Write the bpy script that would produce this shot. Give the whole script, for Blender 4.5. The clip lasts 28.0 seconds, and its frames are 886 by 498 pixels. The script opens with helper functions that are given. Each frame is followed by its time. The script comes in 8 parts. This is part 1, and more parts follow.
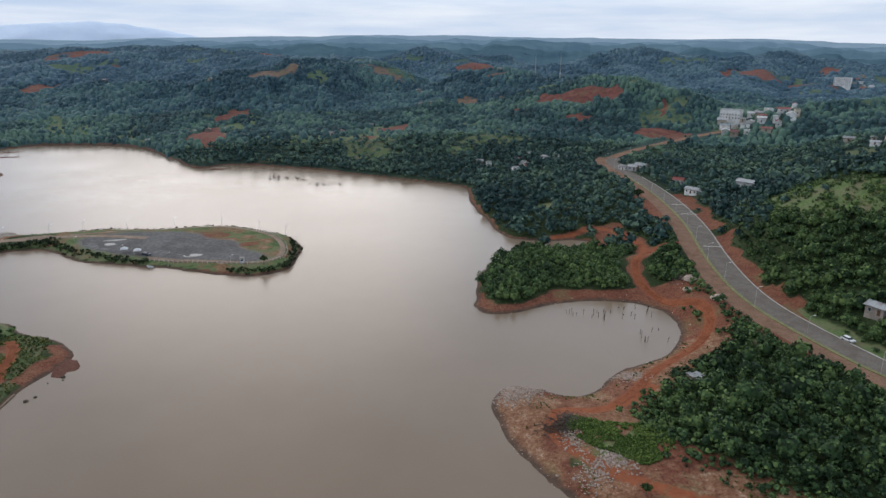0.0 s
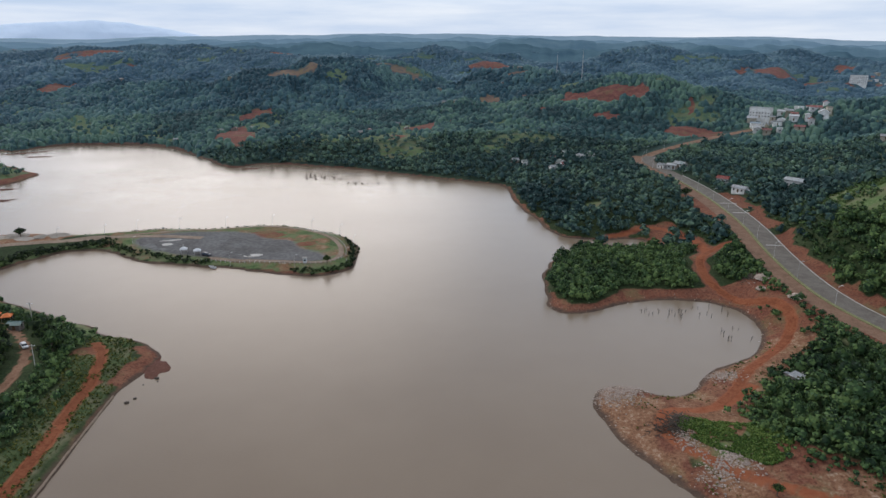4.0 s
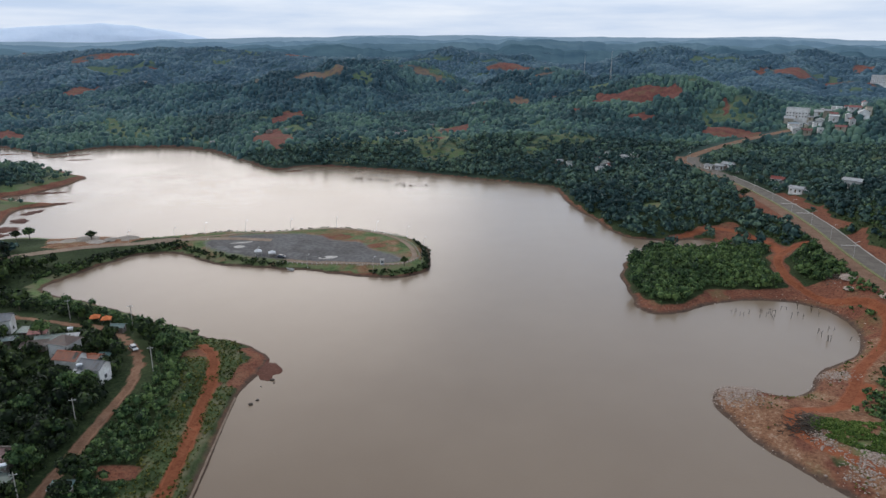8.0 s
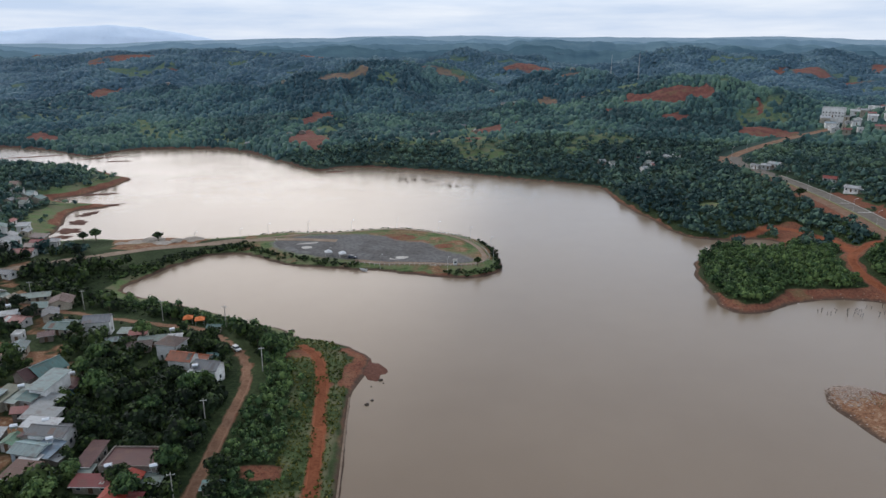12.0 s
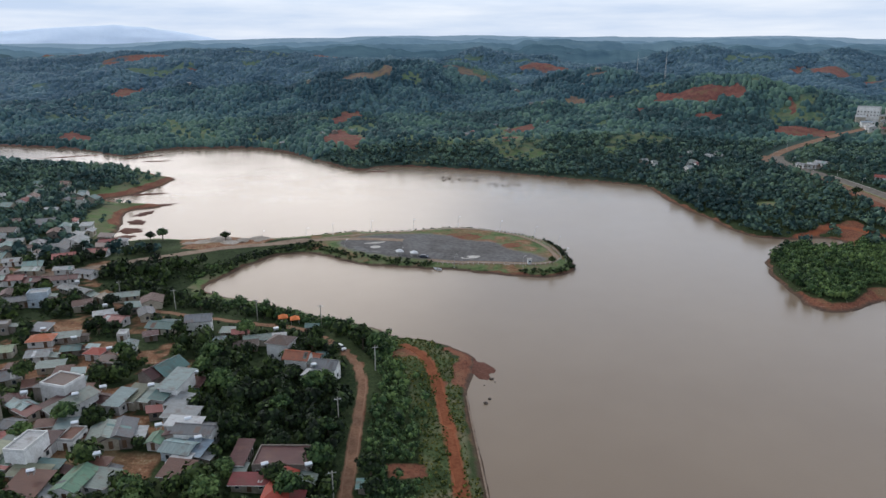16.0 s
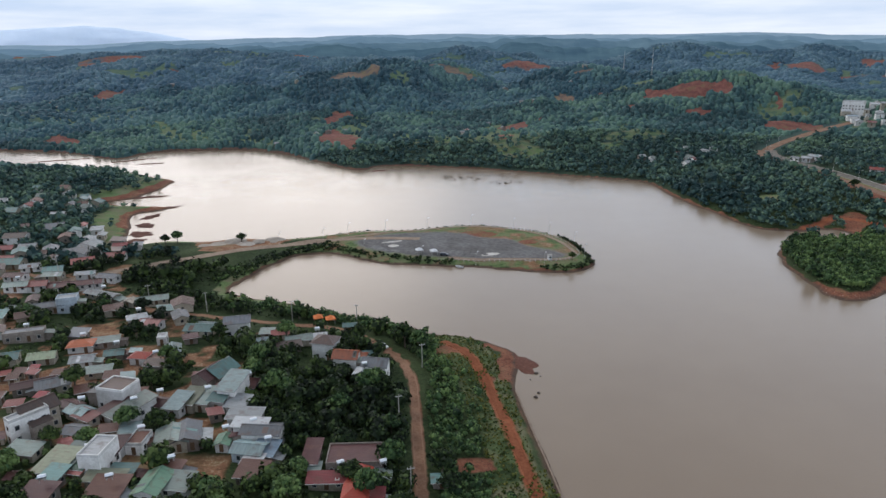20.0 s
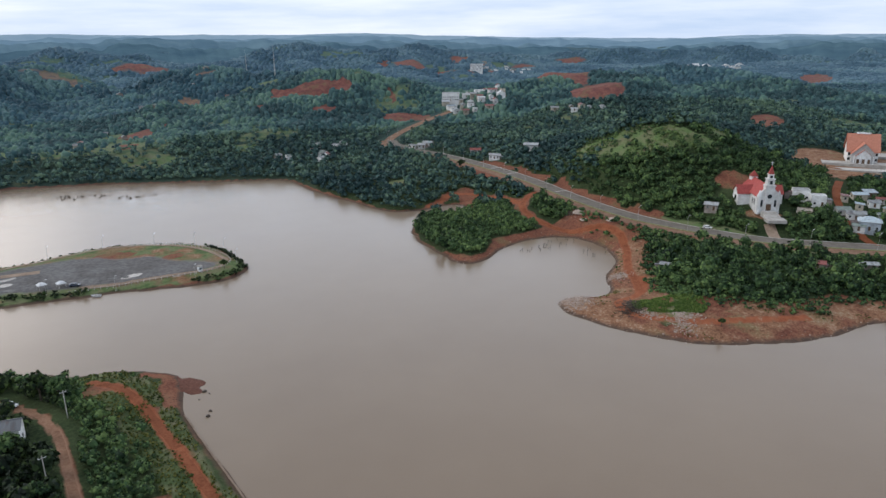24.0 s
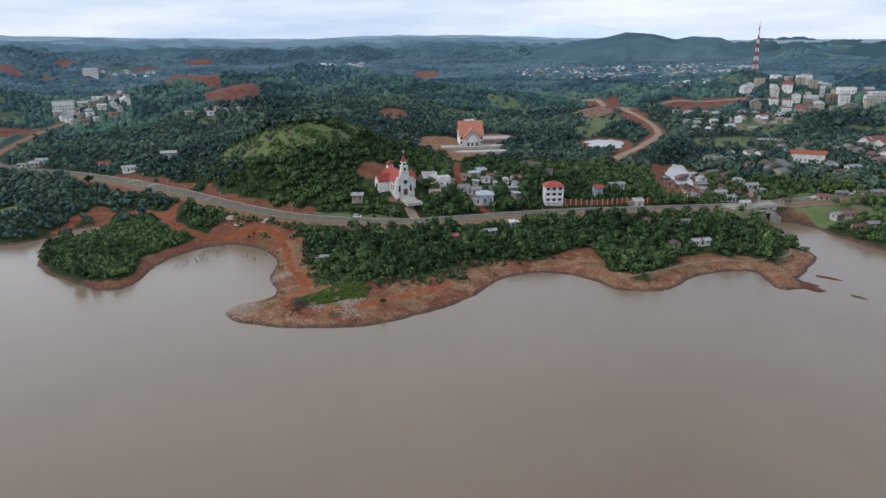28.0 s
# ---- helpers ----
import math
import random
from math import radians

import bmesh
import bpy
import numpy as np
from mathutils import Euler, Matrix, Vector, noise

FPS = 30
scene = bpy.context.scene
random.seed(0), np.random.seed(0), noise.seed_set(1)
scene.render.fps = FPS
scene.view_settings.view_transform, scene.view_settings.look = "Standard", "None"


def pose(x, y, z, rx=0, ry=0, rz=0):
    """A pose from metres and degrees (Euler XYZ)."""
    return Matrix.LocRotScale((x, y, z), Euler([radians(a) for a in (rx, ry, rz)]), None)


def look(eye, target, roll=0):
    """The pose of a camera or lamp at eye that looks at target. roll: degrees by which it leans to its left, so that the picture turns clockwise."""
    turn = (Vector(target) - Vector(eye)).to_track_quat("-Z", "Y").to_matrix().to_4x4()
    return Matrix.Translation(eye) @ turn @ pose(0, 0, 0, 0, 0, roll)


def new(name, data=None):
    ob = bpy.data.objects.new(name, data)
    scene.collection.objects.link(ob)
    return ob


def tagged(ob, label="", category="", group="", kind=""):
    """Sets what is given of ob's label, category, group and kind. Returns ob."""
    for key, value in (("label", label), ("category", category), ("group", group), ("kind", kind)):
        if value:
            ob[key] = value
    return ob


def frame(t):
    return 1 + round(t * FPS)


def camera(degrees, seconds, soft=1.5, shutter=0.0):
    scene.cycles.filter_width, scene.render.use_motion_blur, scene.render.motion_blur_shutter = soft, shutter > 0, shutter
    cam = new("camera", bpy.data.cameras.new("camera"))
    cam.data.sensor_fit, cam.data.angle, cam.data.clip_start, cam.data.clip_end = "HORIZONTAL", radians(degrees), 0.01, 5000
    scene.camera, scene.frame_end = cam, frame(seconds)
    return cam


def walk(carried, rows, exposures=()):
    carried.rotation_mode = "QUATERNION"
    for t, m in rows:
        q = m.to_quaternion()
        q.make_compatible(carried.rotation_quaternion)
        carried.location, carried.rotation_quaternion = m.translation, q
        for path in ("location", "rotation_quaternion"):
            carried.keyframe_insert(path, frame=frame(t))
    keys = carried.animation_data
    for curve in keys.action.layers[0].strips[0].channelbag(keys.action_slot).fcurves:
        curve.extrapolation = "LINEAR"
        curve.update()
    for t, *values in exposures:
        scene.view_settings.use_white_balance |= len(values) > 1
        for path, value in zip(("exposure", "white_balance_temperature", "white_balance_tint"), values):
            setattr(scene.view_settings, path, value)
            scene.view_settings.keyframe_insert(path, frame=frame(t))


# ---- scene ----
cam = camera(66.4, 28.0)
PATH = [
    (0, (44.10, -1.13, 99.58), (46.72, 94.60, 70.78), 0.57),
    (0.5, (41.22, -0.52, 99.65), (43.85, 95.17, 70.74), 0.53),
    (1, (37.98, -0.10, 99.69), (40.66, 95.56, 70.68), 0.53),
    (1.5, (34.45, 0.13, 99.70), (37.16, 95.77, 70.65), 0.52),
    (2, (30.70, 0.19, 99.70), (33.40, 95.84, 70.63), 0.50),
    (2.5, (26.81, 0.19, 99.69), (29.51, 95.83, 70.61), 0.50),
    (3, (22.83, 0.21, 99.68), (25.57, 95.84, 70.59), 0.52),
    (3.5, (18.75, 0.24, 99.67), (21.55, 95.89, 70.62), 0.48),
    (5.5, (1.26, 0.27, 99.75), (3.97, 95.93, 70.75), 0.41),
    (6, (-3.18, 0.24, 99.78), (-0.52, 95.91, 70.80), 0.35),
    (6.5, (-7.59, 0.21, 99.80), (-4.97, 95.90, 70.87), 0.31),
    (7, (-11.92, 0.20, 99.81), (-9.32, 95.90, 70.92), 0.28),
    (7.5, (-16.13, 0.20, 99.81), (-13.53, 95.91, 70.95), 0.26),
    (8, (-20.28, 0.22, 99.80), (-17.69, 95.94, 70.97), 0.23),
    (8.5, (-24.40, 0.25, 99.79), (-21.85, 95.98, 70.99), 0.21),
    (9, (-28.53, 0.30, 99.77), (-26.01, 96.04, 71.01), 0.18),
    (9.5, (-32.66, 0.35, 99.75), (-30.17, 96.10, 71.01), 0.16),
    (10, (-36.79, 0.42, 99.74), (-34.34, 96.17, 71.01), 0.13),
    (10.5, (-40.90, 0.48, 99.73), (-38.49, 96.23, 71.00), 0.12),
    (11, (-44.99, 0.54, 99.73), (-42.62, 96.29, 70.99), 0.10),
    (11.5, (-49.09, 0.60, 99.72), (-46.74, 96.36, 70.98), 0.08),
    (12, (-53.23, 0.67, 99.70), (-50.89, 96.42, 70.95), 0.06),
    (12.5, (-57.44, 0.75, 99.68), (-55.10, 96.50, 70.91), 0.04),
    (14.5, (-75.04, 1.14, 99.52), (-72.72, 96.88, 70.74), 0.02),
    (15, (-79.39, 1.12, 99.54), (-77.06, 96.86, 70.74), 0.01),
    (15.5, (-83.74, 1.05, 99.58), (-81.38, 96.79, 70.78), 0.01),
    (16, (-87.84, 0.98, 99.64), (-85.43, 96.71, 70.85), 0.01),
    (16.5, (-92.27, 0.77, 99.75), (-89.79, 96.50, 70.97), 0.04),
    (17, (-96.79, 0.68, 99.81), (-94.31, 96.41, 71.01), 0.04),
    (17.5, (-100.94, 0.83, 99.81), (-98.64, 96.55, 70.96), -0.04),
    (18, (-104.51, 0.99, 99.83), (-102.50, 96.70, 70.95), -0.08),
    (18.5, (-107.24, 1.04, 99.89), (-105.45, 96.75, 70.98), -0.08),
    (19, (-108.96, 1.09, 99.97), (-106.86, 96.77, 70.97), -0.13),
    (19.5, (-109.61, 0.68, 99.99), (-105.67, 96.28, 70.92), -0.25),
    (20, (-109.06, -0.14, 99.89), (-103.10, 95.38, 70.91), -0.42),
    (20.5, (-108.60, -0.60, 99.85), (-99.61, 94.64, 70.74), -0.64),
    (22.5, (-108.60, -0.60, 99.85), (-76.01, 89.34, 70.72), -0.82),
    (23, (-108.60, -0.60, 99.85), (-69.40, 86.63, 70.62), -0.84),
    (23.5, (-108.60, -0.60, 99.85), (-62.43, 83.11, 70.52), -0.75),
    (24, (-108.60, -0.60, 99.85), (-55.69, 79.01, 70.48), -0.70),
    (24.5, (-108.60, -0.60, 99.85), (-49.46, 74.46, 70.38), -0.72),
    (25, (-108.60, -0.60, 99.85), (-43.58, 69.40, 70.31), -0.77),
    (25.5, (-108.60, -0.60, 99.85), (-37.47, 63.16, 70.26), -0.75),
    (26, (-108.60, -0.60, 99.85), (-32.44, 57.00, 70.17), -0.70),
    (26.5, (-108.60, -0.60, 99.85), (-27.75, 50.26, 70.23), -0.71),
    (27, (-108.60, -0.60, 99.85), (-26.59, 48.36, 70.22), -0.79),
    (27.5, (-108.60, -0.60, 99.85), (-26.56, 48.26, 70.15), -0.84),
    (28, (-108.60, -0.60, 99.85), (-23.51, 42.59, 69.96), -0.81),
]
walk(cam, [(t, look(eye, target, roll)) for t, eye, target, roll in PATH],
     [(0, 0.0), (12, 0.03), (19, 0.12), (24, 0.20), (26, 0.20), (28, 0.16)])

# ---- sky and sun ----
SUN_AZ, SUN_EL = -58.0, 40.0  # degrees: to the right of +y, above the horizon
GLOW_AZ = -14.0  # the thin place in the clouds
world = bpy.data.worlds.new("sky")
scene.world = world
world.use_nodes = True
wn, wl = world.node_tree.nodes, world.node_tree.links
wn.clear()
w_out, w_bg = wn.new("ShaderNodeOutputWorld"), wn.new("ShaderNodeBackground")
w_sky = wn.new("ShaderNodeTexSky")
w_sky.sky_type, w_sky.sun_disc = "NISHITA", False
w_sky.sun_elevation, w_sky.sun_rotation = radians(SUN_EL), radians(SUN_AZ)
w_sky.dust_density, w_sky.altitude = 2.0, 500
w_co = wn.new("ShaderNodeTexCoord")
w_map = wn.new("ShaderNodeMapping")
w_map.inputs["Scale"].default_value = (1.6, 1.6, 14.0)
w_noise = wn.new("ShaderNodeTexNoise")
w_noise.inputs["Scale"].default_value, w_noise.inputs["Detail"].default_value = 2.2, 7.0
w_noise.inputs["Roughness"].default_value = 0.55
w_ramp = wn.new("ShaderNodeValToRGB")
w_ramp.color_ramp.elements[0].position, w_ramp.color_ramp.elements[1].position = 0.34, 0.70
w_ramp.color_ramp.elements[0].color = (0.53, 0.66, 0.88, 1)
w_ramp.color_ramp.elements[1].color = (0.85, 0.91, 1.01, 1)
w_gain = wn.new("ShaderNodeMix")
w_gain.data_type, w_gain.blend_type = "RGBA", "MIX"
w_gain.inputs["Factor"].default_value = 0.93
w_dim = wn.new("ShaderNodeVectorMath")
w_dim.operation = "SCALE"
w_dim.inputs["Scale"].default_value = 0.10
wl.new(w_co.outputs["Generated"], w_map.inputs["Vector"])
wl.new(w_map.outputs["Vector"], w_noise.inputs["Vector"])
wl.new(w_noise.outputs["Fac"], w_ramp.inputs["Fac"])
wl.new(w_sky.outputs["Color"], w_dim.inputs[0])
wl.new(w_dim.outputs["Vector"], w_gain.inputs["A"])
wl.new(w_ramp.outputs["Color"], w_gain.inputs["B"])
wl.new(w_gain.outputs["Result"], w_bg.inputs["Color"])
# the clouds are thin and bright over the far end of the lake
w_dot = wn.new("ShaderNodeVectorMath")
w_dot.operation = "DOT_PRODUCT"
GLOW_EL = 12.0
w_dot.inputs[1].default_value = (math.sin(radians(GLOW_AZ)) * math.cos(radians(GLOW_EL)), math.cos(radians(GLOW_AZ)) * math.cos(radians(GLOW_EL)), math.sin(radians(GLOW_EL)))
wl.new(w_co.outputs["Generated"], w_dot.inputs[0])
w_glow = wn.new("ShaderNodeValToRGB")
w_glow.color_ramp.interpolation = "EASE"
w_glow.color_ramp.elements[0].position, w_glow.color_ramp.elements[0].color = 0.80, (0, 0, 0, 1)
w_glow.color_ramp.elements[1].position, w_glow.color_ramp.elements[1].color = 0.997, (2.05, 1.77, 1.50, 1)
w_mid = w_glow.color_ramp.elements.new(0.93)
w_mid.color = (0.06, 0.052, 0.042, 1)
wl.new(w_dot.outputs["Value"], w_glow.inputs["Fac"])
w_add = wn.new("ShaderNodeMix")
w_add.data_type, w_add.blend_type = "RGBA", "ADD"
w_add.clamp_result = False
w_add.inputs["Factor"].default_value = 1.0
# the cloud deck is brighter a little above the horizon, and duller overhead
w_lift = wn.new("ShaderNodeValToRGB")
for k, (at, v) in enumerate(((0.05, 1.0), (0.14, 1.5), (0.36, 1.22), (0.7, 0.92))):
    e = w_lift.color_ramp.elements[k] if k < 2 else w_lift.color_ramp.elements.new(at)
    e.position, e.color = at, (v, v, v, 1)
w_deck = wn.new("ShaderNodeMix")
w_deck.data_type, w_deck.blend_type = "RGBA", "MULTIPLY"
w_deck.inputs["Factor"].default_value = 1.0
wl.new(w_gain.outputs["Result"], w_deck.inputs["A"])
wl.new(w_lift.outputs["Color"], w_deck.inputs["B"])
wl.new(w_deck.outputs["Result"], w_add.inputs["A"])
w_sep = wn.new("ShaderNodeSeparateXYZ")
wl.new(w_co.outputs["Generated"], w_sep.inputs[0])
wl.new(w_sep.outputs["Z"], w_lift.inputs["Fac"])
w_fade = wn.new("ShaderNodeMapRange")
w_fade.inputs["From Min"].default_value, w_fade.inputs["From Max"].default_value = 0.06, 0.15
wl.new(w_sep.outputs["Z"], w_fade.inputs["Value"])
w_veil = wn.new("ShaderNodeVectorMath")
w_veil.operation = "SCALE"
wl.new(w_fade.outputs["Result"], w_veil.inputs["Scale"])
# wide bright lobe added north-east, above the view, so the water reflects more
w_dot_b = wn.new("ShaderNodeVectorMath")
w_dot_b.operation = "DOT_PRODUCT"
w_dot_b.inputs[1].default_value = (math.sin(radians(34)) * math.cos(radians(17)), math.cos(radians(34)) * math.cos(radians(17)), math.sin(radians(17)))
wl.new(w_co.outputs["Generated"], w_dot_b.inputs[0])
w_lobe = wn.new("ShaderNodeMapRange")
w_lobe.interpolation_type = "SMOOTHSTEP"
w_lobe.inputs["From Min"].default_value, w_lobe.inputs["From Max"].default_value, w_lobe.inputs["To Max"].default_value = 0.60, 1.0, 0.46
wl.new(w_dot_b.outputs["Value"], w_lobe.inputs["Value"])
w_both = wn.new("ShaderNodeVectorMath")
w_both.operation = "ADD"
wl.new(w_glow.outputs["Color"], w_both.inputs[0])
wl.new(w_lobe.outputs["Result"], w_both.inputs[1])
wl.new(w_both.outputs["Vector"], w_veil.inputs[0])
wl.new(w_veil.outputs["Vector"], w_add.inputs["B"])
wl.new(w_add.outputs["Result"], w_bg.inputs["Color"])
w_bg.inputs["Strength"].default_value = 1.0
wl.new(w_bg.outputs["Background"], w_out.inputs["Surface"])
sun = new("sun", bpy.data.lights.new("sun", "SUN"))
sun.data.energy, sun.data.angle, sun.data.color = 1.2, radians(24), (1.0, 0.96, 0.91)
sun.matrix_world = look((0, 0, 500), (-100 * math.sin(radians(SUN_AZ)), -100 * math.cos(radians(SUN_AZ)), 500 - 100 * math.tan(radians(SUN_EL))))


# ---- materials ----
def material(name, rough=0.9, metal=0.0, spec=0.3):
    m = bpy.data.materials.new(name)
    m.use_nodes = True
    b = m.node_tree.nodes["Principled BSDF"]
    b.inputs["Roughness"].default_value, b.inputs["Metallic"].default_value = rough, metal
    b.inputs["Specular IOR Level"].default_value = spec
    return m, m.node_tree.nodes, m.node_tree.links, b


def noise_node(n, l, scale, detail=4.0, rough=0.6, vector=None):
    t = n.new("ShaderNodeTexNoise")
    t.inputs["Scale"].default_value, t.inputs["Detail"].default_value, t.inputs["Roughness"].default_value = scale, detail, rough
    if vector is None:
        vector = n.new("ShaderNodeNewGeometry").outputs["Position"]
    l.new(vector, t.inputs["Vector"])
    return t.outputs["Fac"]


def ramp_node(n, l, fac, *stops):
    r = n.new("ShaderNodeValToRGB")
    e = r.color_ramp.elements
    while len(e) < len(stops):
        e.new(0.5)
    for k, (at, col) in enumerate(stops):
        e[k].position, e[k].color = at, (*col, 1)
    l.new(fac, r.inputs["Fac"])
    return r.outputs["Color"]


def mix_node(n, l, fac, a, b, blend="MIX"):
    m = n.new("ShaderNodeMix")
    m.data_type, m.blend_type = "RGBA", blend
    for socket, value in ((m.inputs["Factor"], fac), (m.inputs["A"], a), (m.inputs["B"], b)):
        if isinstance(value, (int, float)):
            socket.default_value = value
        elif isinstance(value, tuple):
            socket.default_value = (*value, 1)
        else:
            l.new(value, socket)
    return m.outputs["Result"]


def math_node(n, l, op, a, b=0.0):
    m = n.new("ShaderNodeMath")
    m.operation = op
    for socket, value in zip(m.inputs, (a, b)):
        if isinstance(value, (int, float)):
            socket.default_value = value
        else:
            l.new(value, socket)
    return m.outputs[0]


def bump_node(n, l, b, height, strength, distance):
    k = n.new("ShaderNodeBump")
    k.inputs["Strength"].default_value, k.inputs["Distance"].default_value = strength, distance
    l.new(height, k.inputs["Height"])
    l.new(k.outputs["Normal"], b.inputs["Normal"])


def surface(name, a, b_col, scale=1.0, rough=0.9, spec=0.25, bump=0.3, metal=0.0, dist=0.05, vary=0.25):
    """A worn surface of two colours, with stains at a larger size and a shift of its own on every object."""
    m, n, l, b = material(name, rough, metal, spec)
    fine = noise_node(n, l, scale * 4, 5)
    wide = noise_node(n, l, scale * 0.5, 3)
    base = ramp_node(n, l, fine, (0.3, a), (0.7, b_col))
    stain = ramp_node(n, l, wide, (0.35, (0.72, 0.70, 0.68)), (0.65, (1.0, 1.0, 1.0)))
    col = mix_node(n, l, 1.0, base, stain, "MULTIPLY")
    info = n.new("ShaderNodeObjectInfo")
    own = ramp_node(n, l, info.outputs["Random"], (0.0, (1 - vary,) * 3), (1.0, (1 + vary * 0.3,) * 3))
    l.new(mix_node(n, l, 1.0, col, own, "MULTIPLY"), b.inputs["Base Color"])
    bump_node(n, l, b, fine, bump, dist)
    return m


def ground_material():
    m, n, l, b = material("earth", 0.95, 0, 0.1)
    at = n.new("ShaderNodeVertexColor")
    at.layer_name = "cover"
    sep = n.new("ShaderNodeSeparateColor")
    l.new(at.outputs["Color"], sep.inputs["Color"])
    n1, n2, n3 = noise_node(n, l, 0.9, 6, 0.7), noise_node(n, l, 0.11, 5), noise_node(n, l, 0.016, 4)
    n4 = noise_node(n, l, 0.35, 5, 0.65)
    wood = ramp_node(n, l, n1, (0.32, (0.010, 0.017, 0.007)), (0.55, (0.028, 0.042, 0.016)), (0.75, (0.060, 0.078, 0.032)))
    wood = mix_node(n, l, math_node(n, l, "MULTIPLY", ramp_node(n, l, n3, (0.5, (0, 0, 0)), (0.68, (1, 1, 1))), 0.5), wood, (0.085, 0.105, 0.045))
    # Alpha grows with distance; it blends in haze painted as a blue-green floor
    hazed_wood = ramp_node(n, l, n1, (0.3, (0.030, 0.064, 0.080)), (0.7, (0.050, 0.094, 0.108)))
    wood = mix_node(n, l, at.outputs["Alpha"], wood, hazed_wood)
    grass = ramp_node(n, l, n1, (0.3, (0.048, 0.084, 0.030)), (0.55, (0.105, 0.150, 0.056)), (0.8, (0.185, 0.208, 0.100)))
    grass = mix_node(n, l, ramp_node(n, l, n2, (0.42, (0, 0, 0)), (0.62, (1, 1, 1))), grass, (0.135, 0.125, 0.072))
    red = ramp_node(n, l, n2, (0.3, (0.110, 0.038, 0.024)), (0.5, (0.170, 0.062, 0.036)), (0.72, (0.205, 0.094, 0.056)))
    red = mix_node(n, l, ramp_node(n, l, n1, (0.4, (0, 0, 0)), (0.75, (0.5, 0.5, 0.5))), red, (0.225, 0.125, 0.080))
    red = mix_node(n, l, ramp_node(n, l, noise_node(n, l, 1.1, 6, 0.78), (0.36, (1, 1, 1)), (0.52, (0, 0, 0))), red, (0.072, 0.028, 0.019))
    # the same painted haze cools far grass and dulls far red earth
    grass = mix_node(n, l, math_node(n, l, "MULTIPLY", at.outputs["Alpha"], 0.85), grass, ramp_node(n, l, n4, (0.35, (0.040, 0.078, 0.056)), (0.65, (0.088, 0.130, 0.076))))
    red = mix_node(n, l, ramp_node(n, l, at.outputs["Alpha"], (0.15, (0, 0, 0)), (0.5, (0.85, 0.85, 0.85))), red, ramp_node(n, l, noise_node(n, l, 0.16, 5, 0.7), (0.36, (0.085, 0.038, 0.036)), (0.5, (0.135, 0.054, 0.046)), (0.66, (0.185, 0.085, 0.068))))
    n5 = noise_node(n, l, 1.1, 6, 0.78)
    crumb = math_node(n, l, "ADD", math_node(n, l, "MULTIPLY", n5, 0.6), math_node(n, l, "MULTIPLY", noise_node(n, l, 0.22, 5, 0.65), 0.4))
    pale = ramp_node(n, l, crumb, (0.38, (0.080, 0.036, 0.021)), (0.48, (0.175, 0.086, 0.048)), (0.55, (0.230, 0.128, 0.076)), (0.66, (0.42, 0.32, 0.245)))
    # far pale ground takes the distance tint too
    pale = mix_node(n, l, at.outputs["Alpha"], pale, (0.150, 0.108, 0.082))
    edge = math_node(n, l, "MULTIPLY", math_node(n, l, "SUBTRACT", n2, 0.5), 0.9)

    def sharp(channel):
        return ramp_node(n, l, math_node(n, l, "ADD", sep.outputs[channel], edge), (0.36, (0, 0, 0)), (0.62, (1, 1, 1)))

    def band(value, lo, hi):
        """1 under lo, 0 over hi."""
        k = n.new("ShaderNodeMapRange")
        k.inputs["From Min"].default_value, k.inputs["From Max"].default_value = lo, hi
        k.inputs["To Min"].default_value, k.inputs["To Max"].default_value = 1.0, 0.0
        l.new(value, k.inputs["Value"])
        return k.outputs["Result"]

    # metres from the shore, from the dirt tracks and from the gravel lot
    far = n.new("ShaderNodeAttribute")
    far.attribute_name = "lines"
    axes = n.new("ShaderNodeSeparateColor")
    l.new(far.outputs["Color"], axes.inputs["Color"])
    shake = math_node(n, l, "MULTIPLY", math_node(n, l, "SUBTRACT", n4, 0.5), 3.2)
    sprouts = ramp_node(n, l, noise_node(n, l, 0.055, 6, 0.72), (0.53, (0, 0, 0)), (0.64, (0.5, 0.5, 0.5)))
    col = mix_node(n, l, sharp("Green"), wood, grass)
    bare = mix_node(n, l, sharp("Blue"), red, pale)
    bare = mix_node(n, l, sprouts, bare, ramp_node(n, l, n1, (0.35, (0.075, 0.082, 0.030)), (0.7, (0.150, 0.130, 0.065))))
    col = mix_node(n, l, sharp("Red"), col, bare)
    col = mix_node(n, l, sharp("Blue"), col, bare)
    lot = ramp_node(n, l, n4, (0.3, (0.105, 0.102, 0.102)), (0.7, (0.175, 0.165, 0.158)))
    col = mix_node(n, l, band(math_node(n, l, "ADD", axes.outputs["Blue"], math_node(n, l, "MULTIPLY", shake, 2.0)), -1.0, 2.5), col, lot)
    dirt = ramp_node(n, l, n4, (0.3, (0.180, 0.052, 0.024)), (0.7, (0.260, 0.092, 0.044)))
    col = mix_node(n, l, band(math_node(n, l, "ADD", axes.outputs["Green"], math_node(n, l, "MULTIPLY", shake, 0.7)), 1.5, 2.3), col, dirt)
    lane = ramp_node(n, l, n4, (0.3, (0.200, 0.104, 0.064)), (0.7, (0.275, 0.160, 0.105)))
    col = mix_node(n, l, band(math_node(n, l, "ADD", far.outputs["Alpha"], math_node(n, l, "MULTIPLY", shake, 0.6)), 1.2, 1.9), col, lane)
    mud = ramp_node(n, l, n4, (0.3, (0.060, 0.040, 0.030)), (0.7, (0.105, 0.068, 0.048)))
    col = mix_node(n, l, band(math_node(n, l, "ADD", axes.outputs["Red"], shake), 0.5, 1.9), col, mud)
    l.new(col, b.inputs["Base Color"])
    bump_node(n, l, b, n1, 0.5, 0.5)
    return m


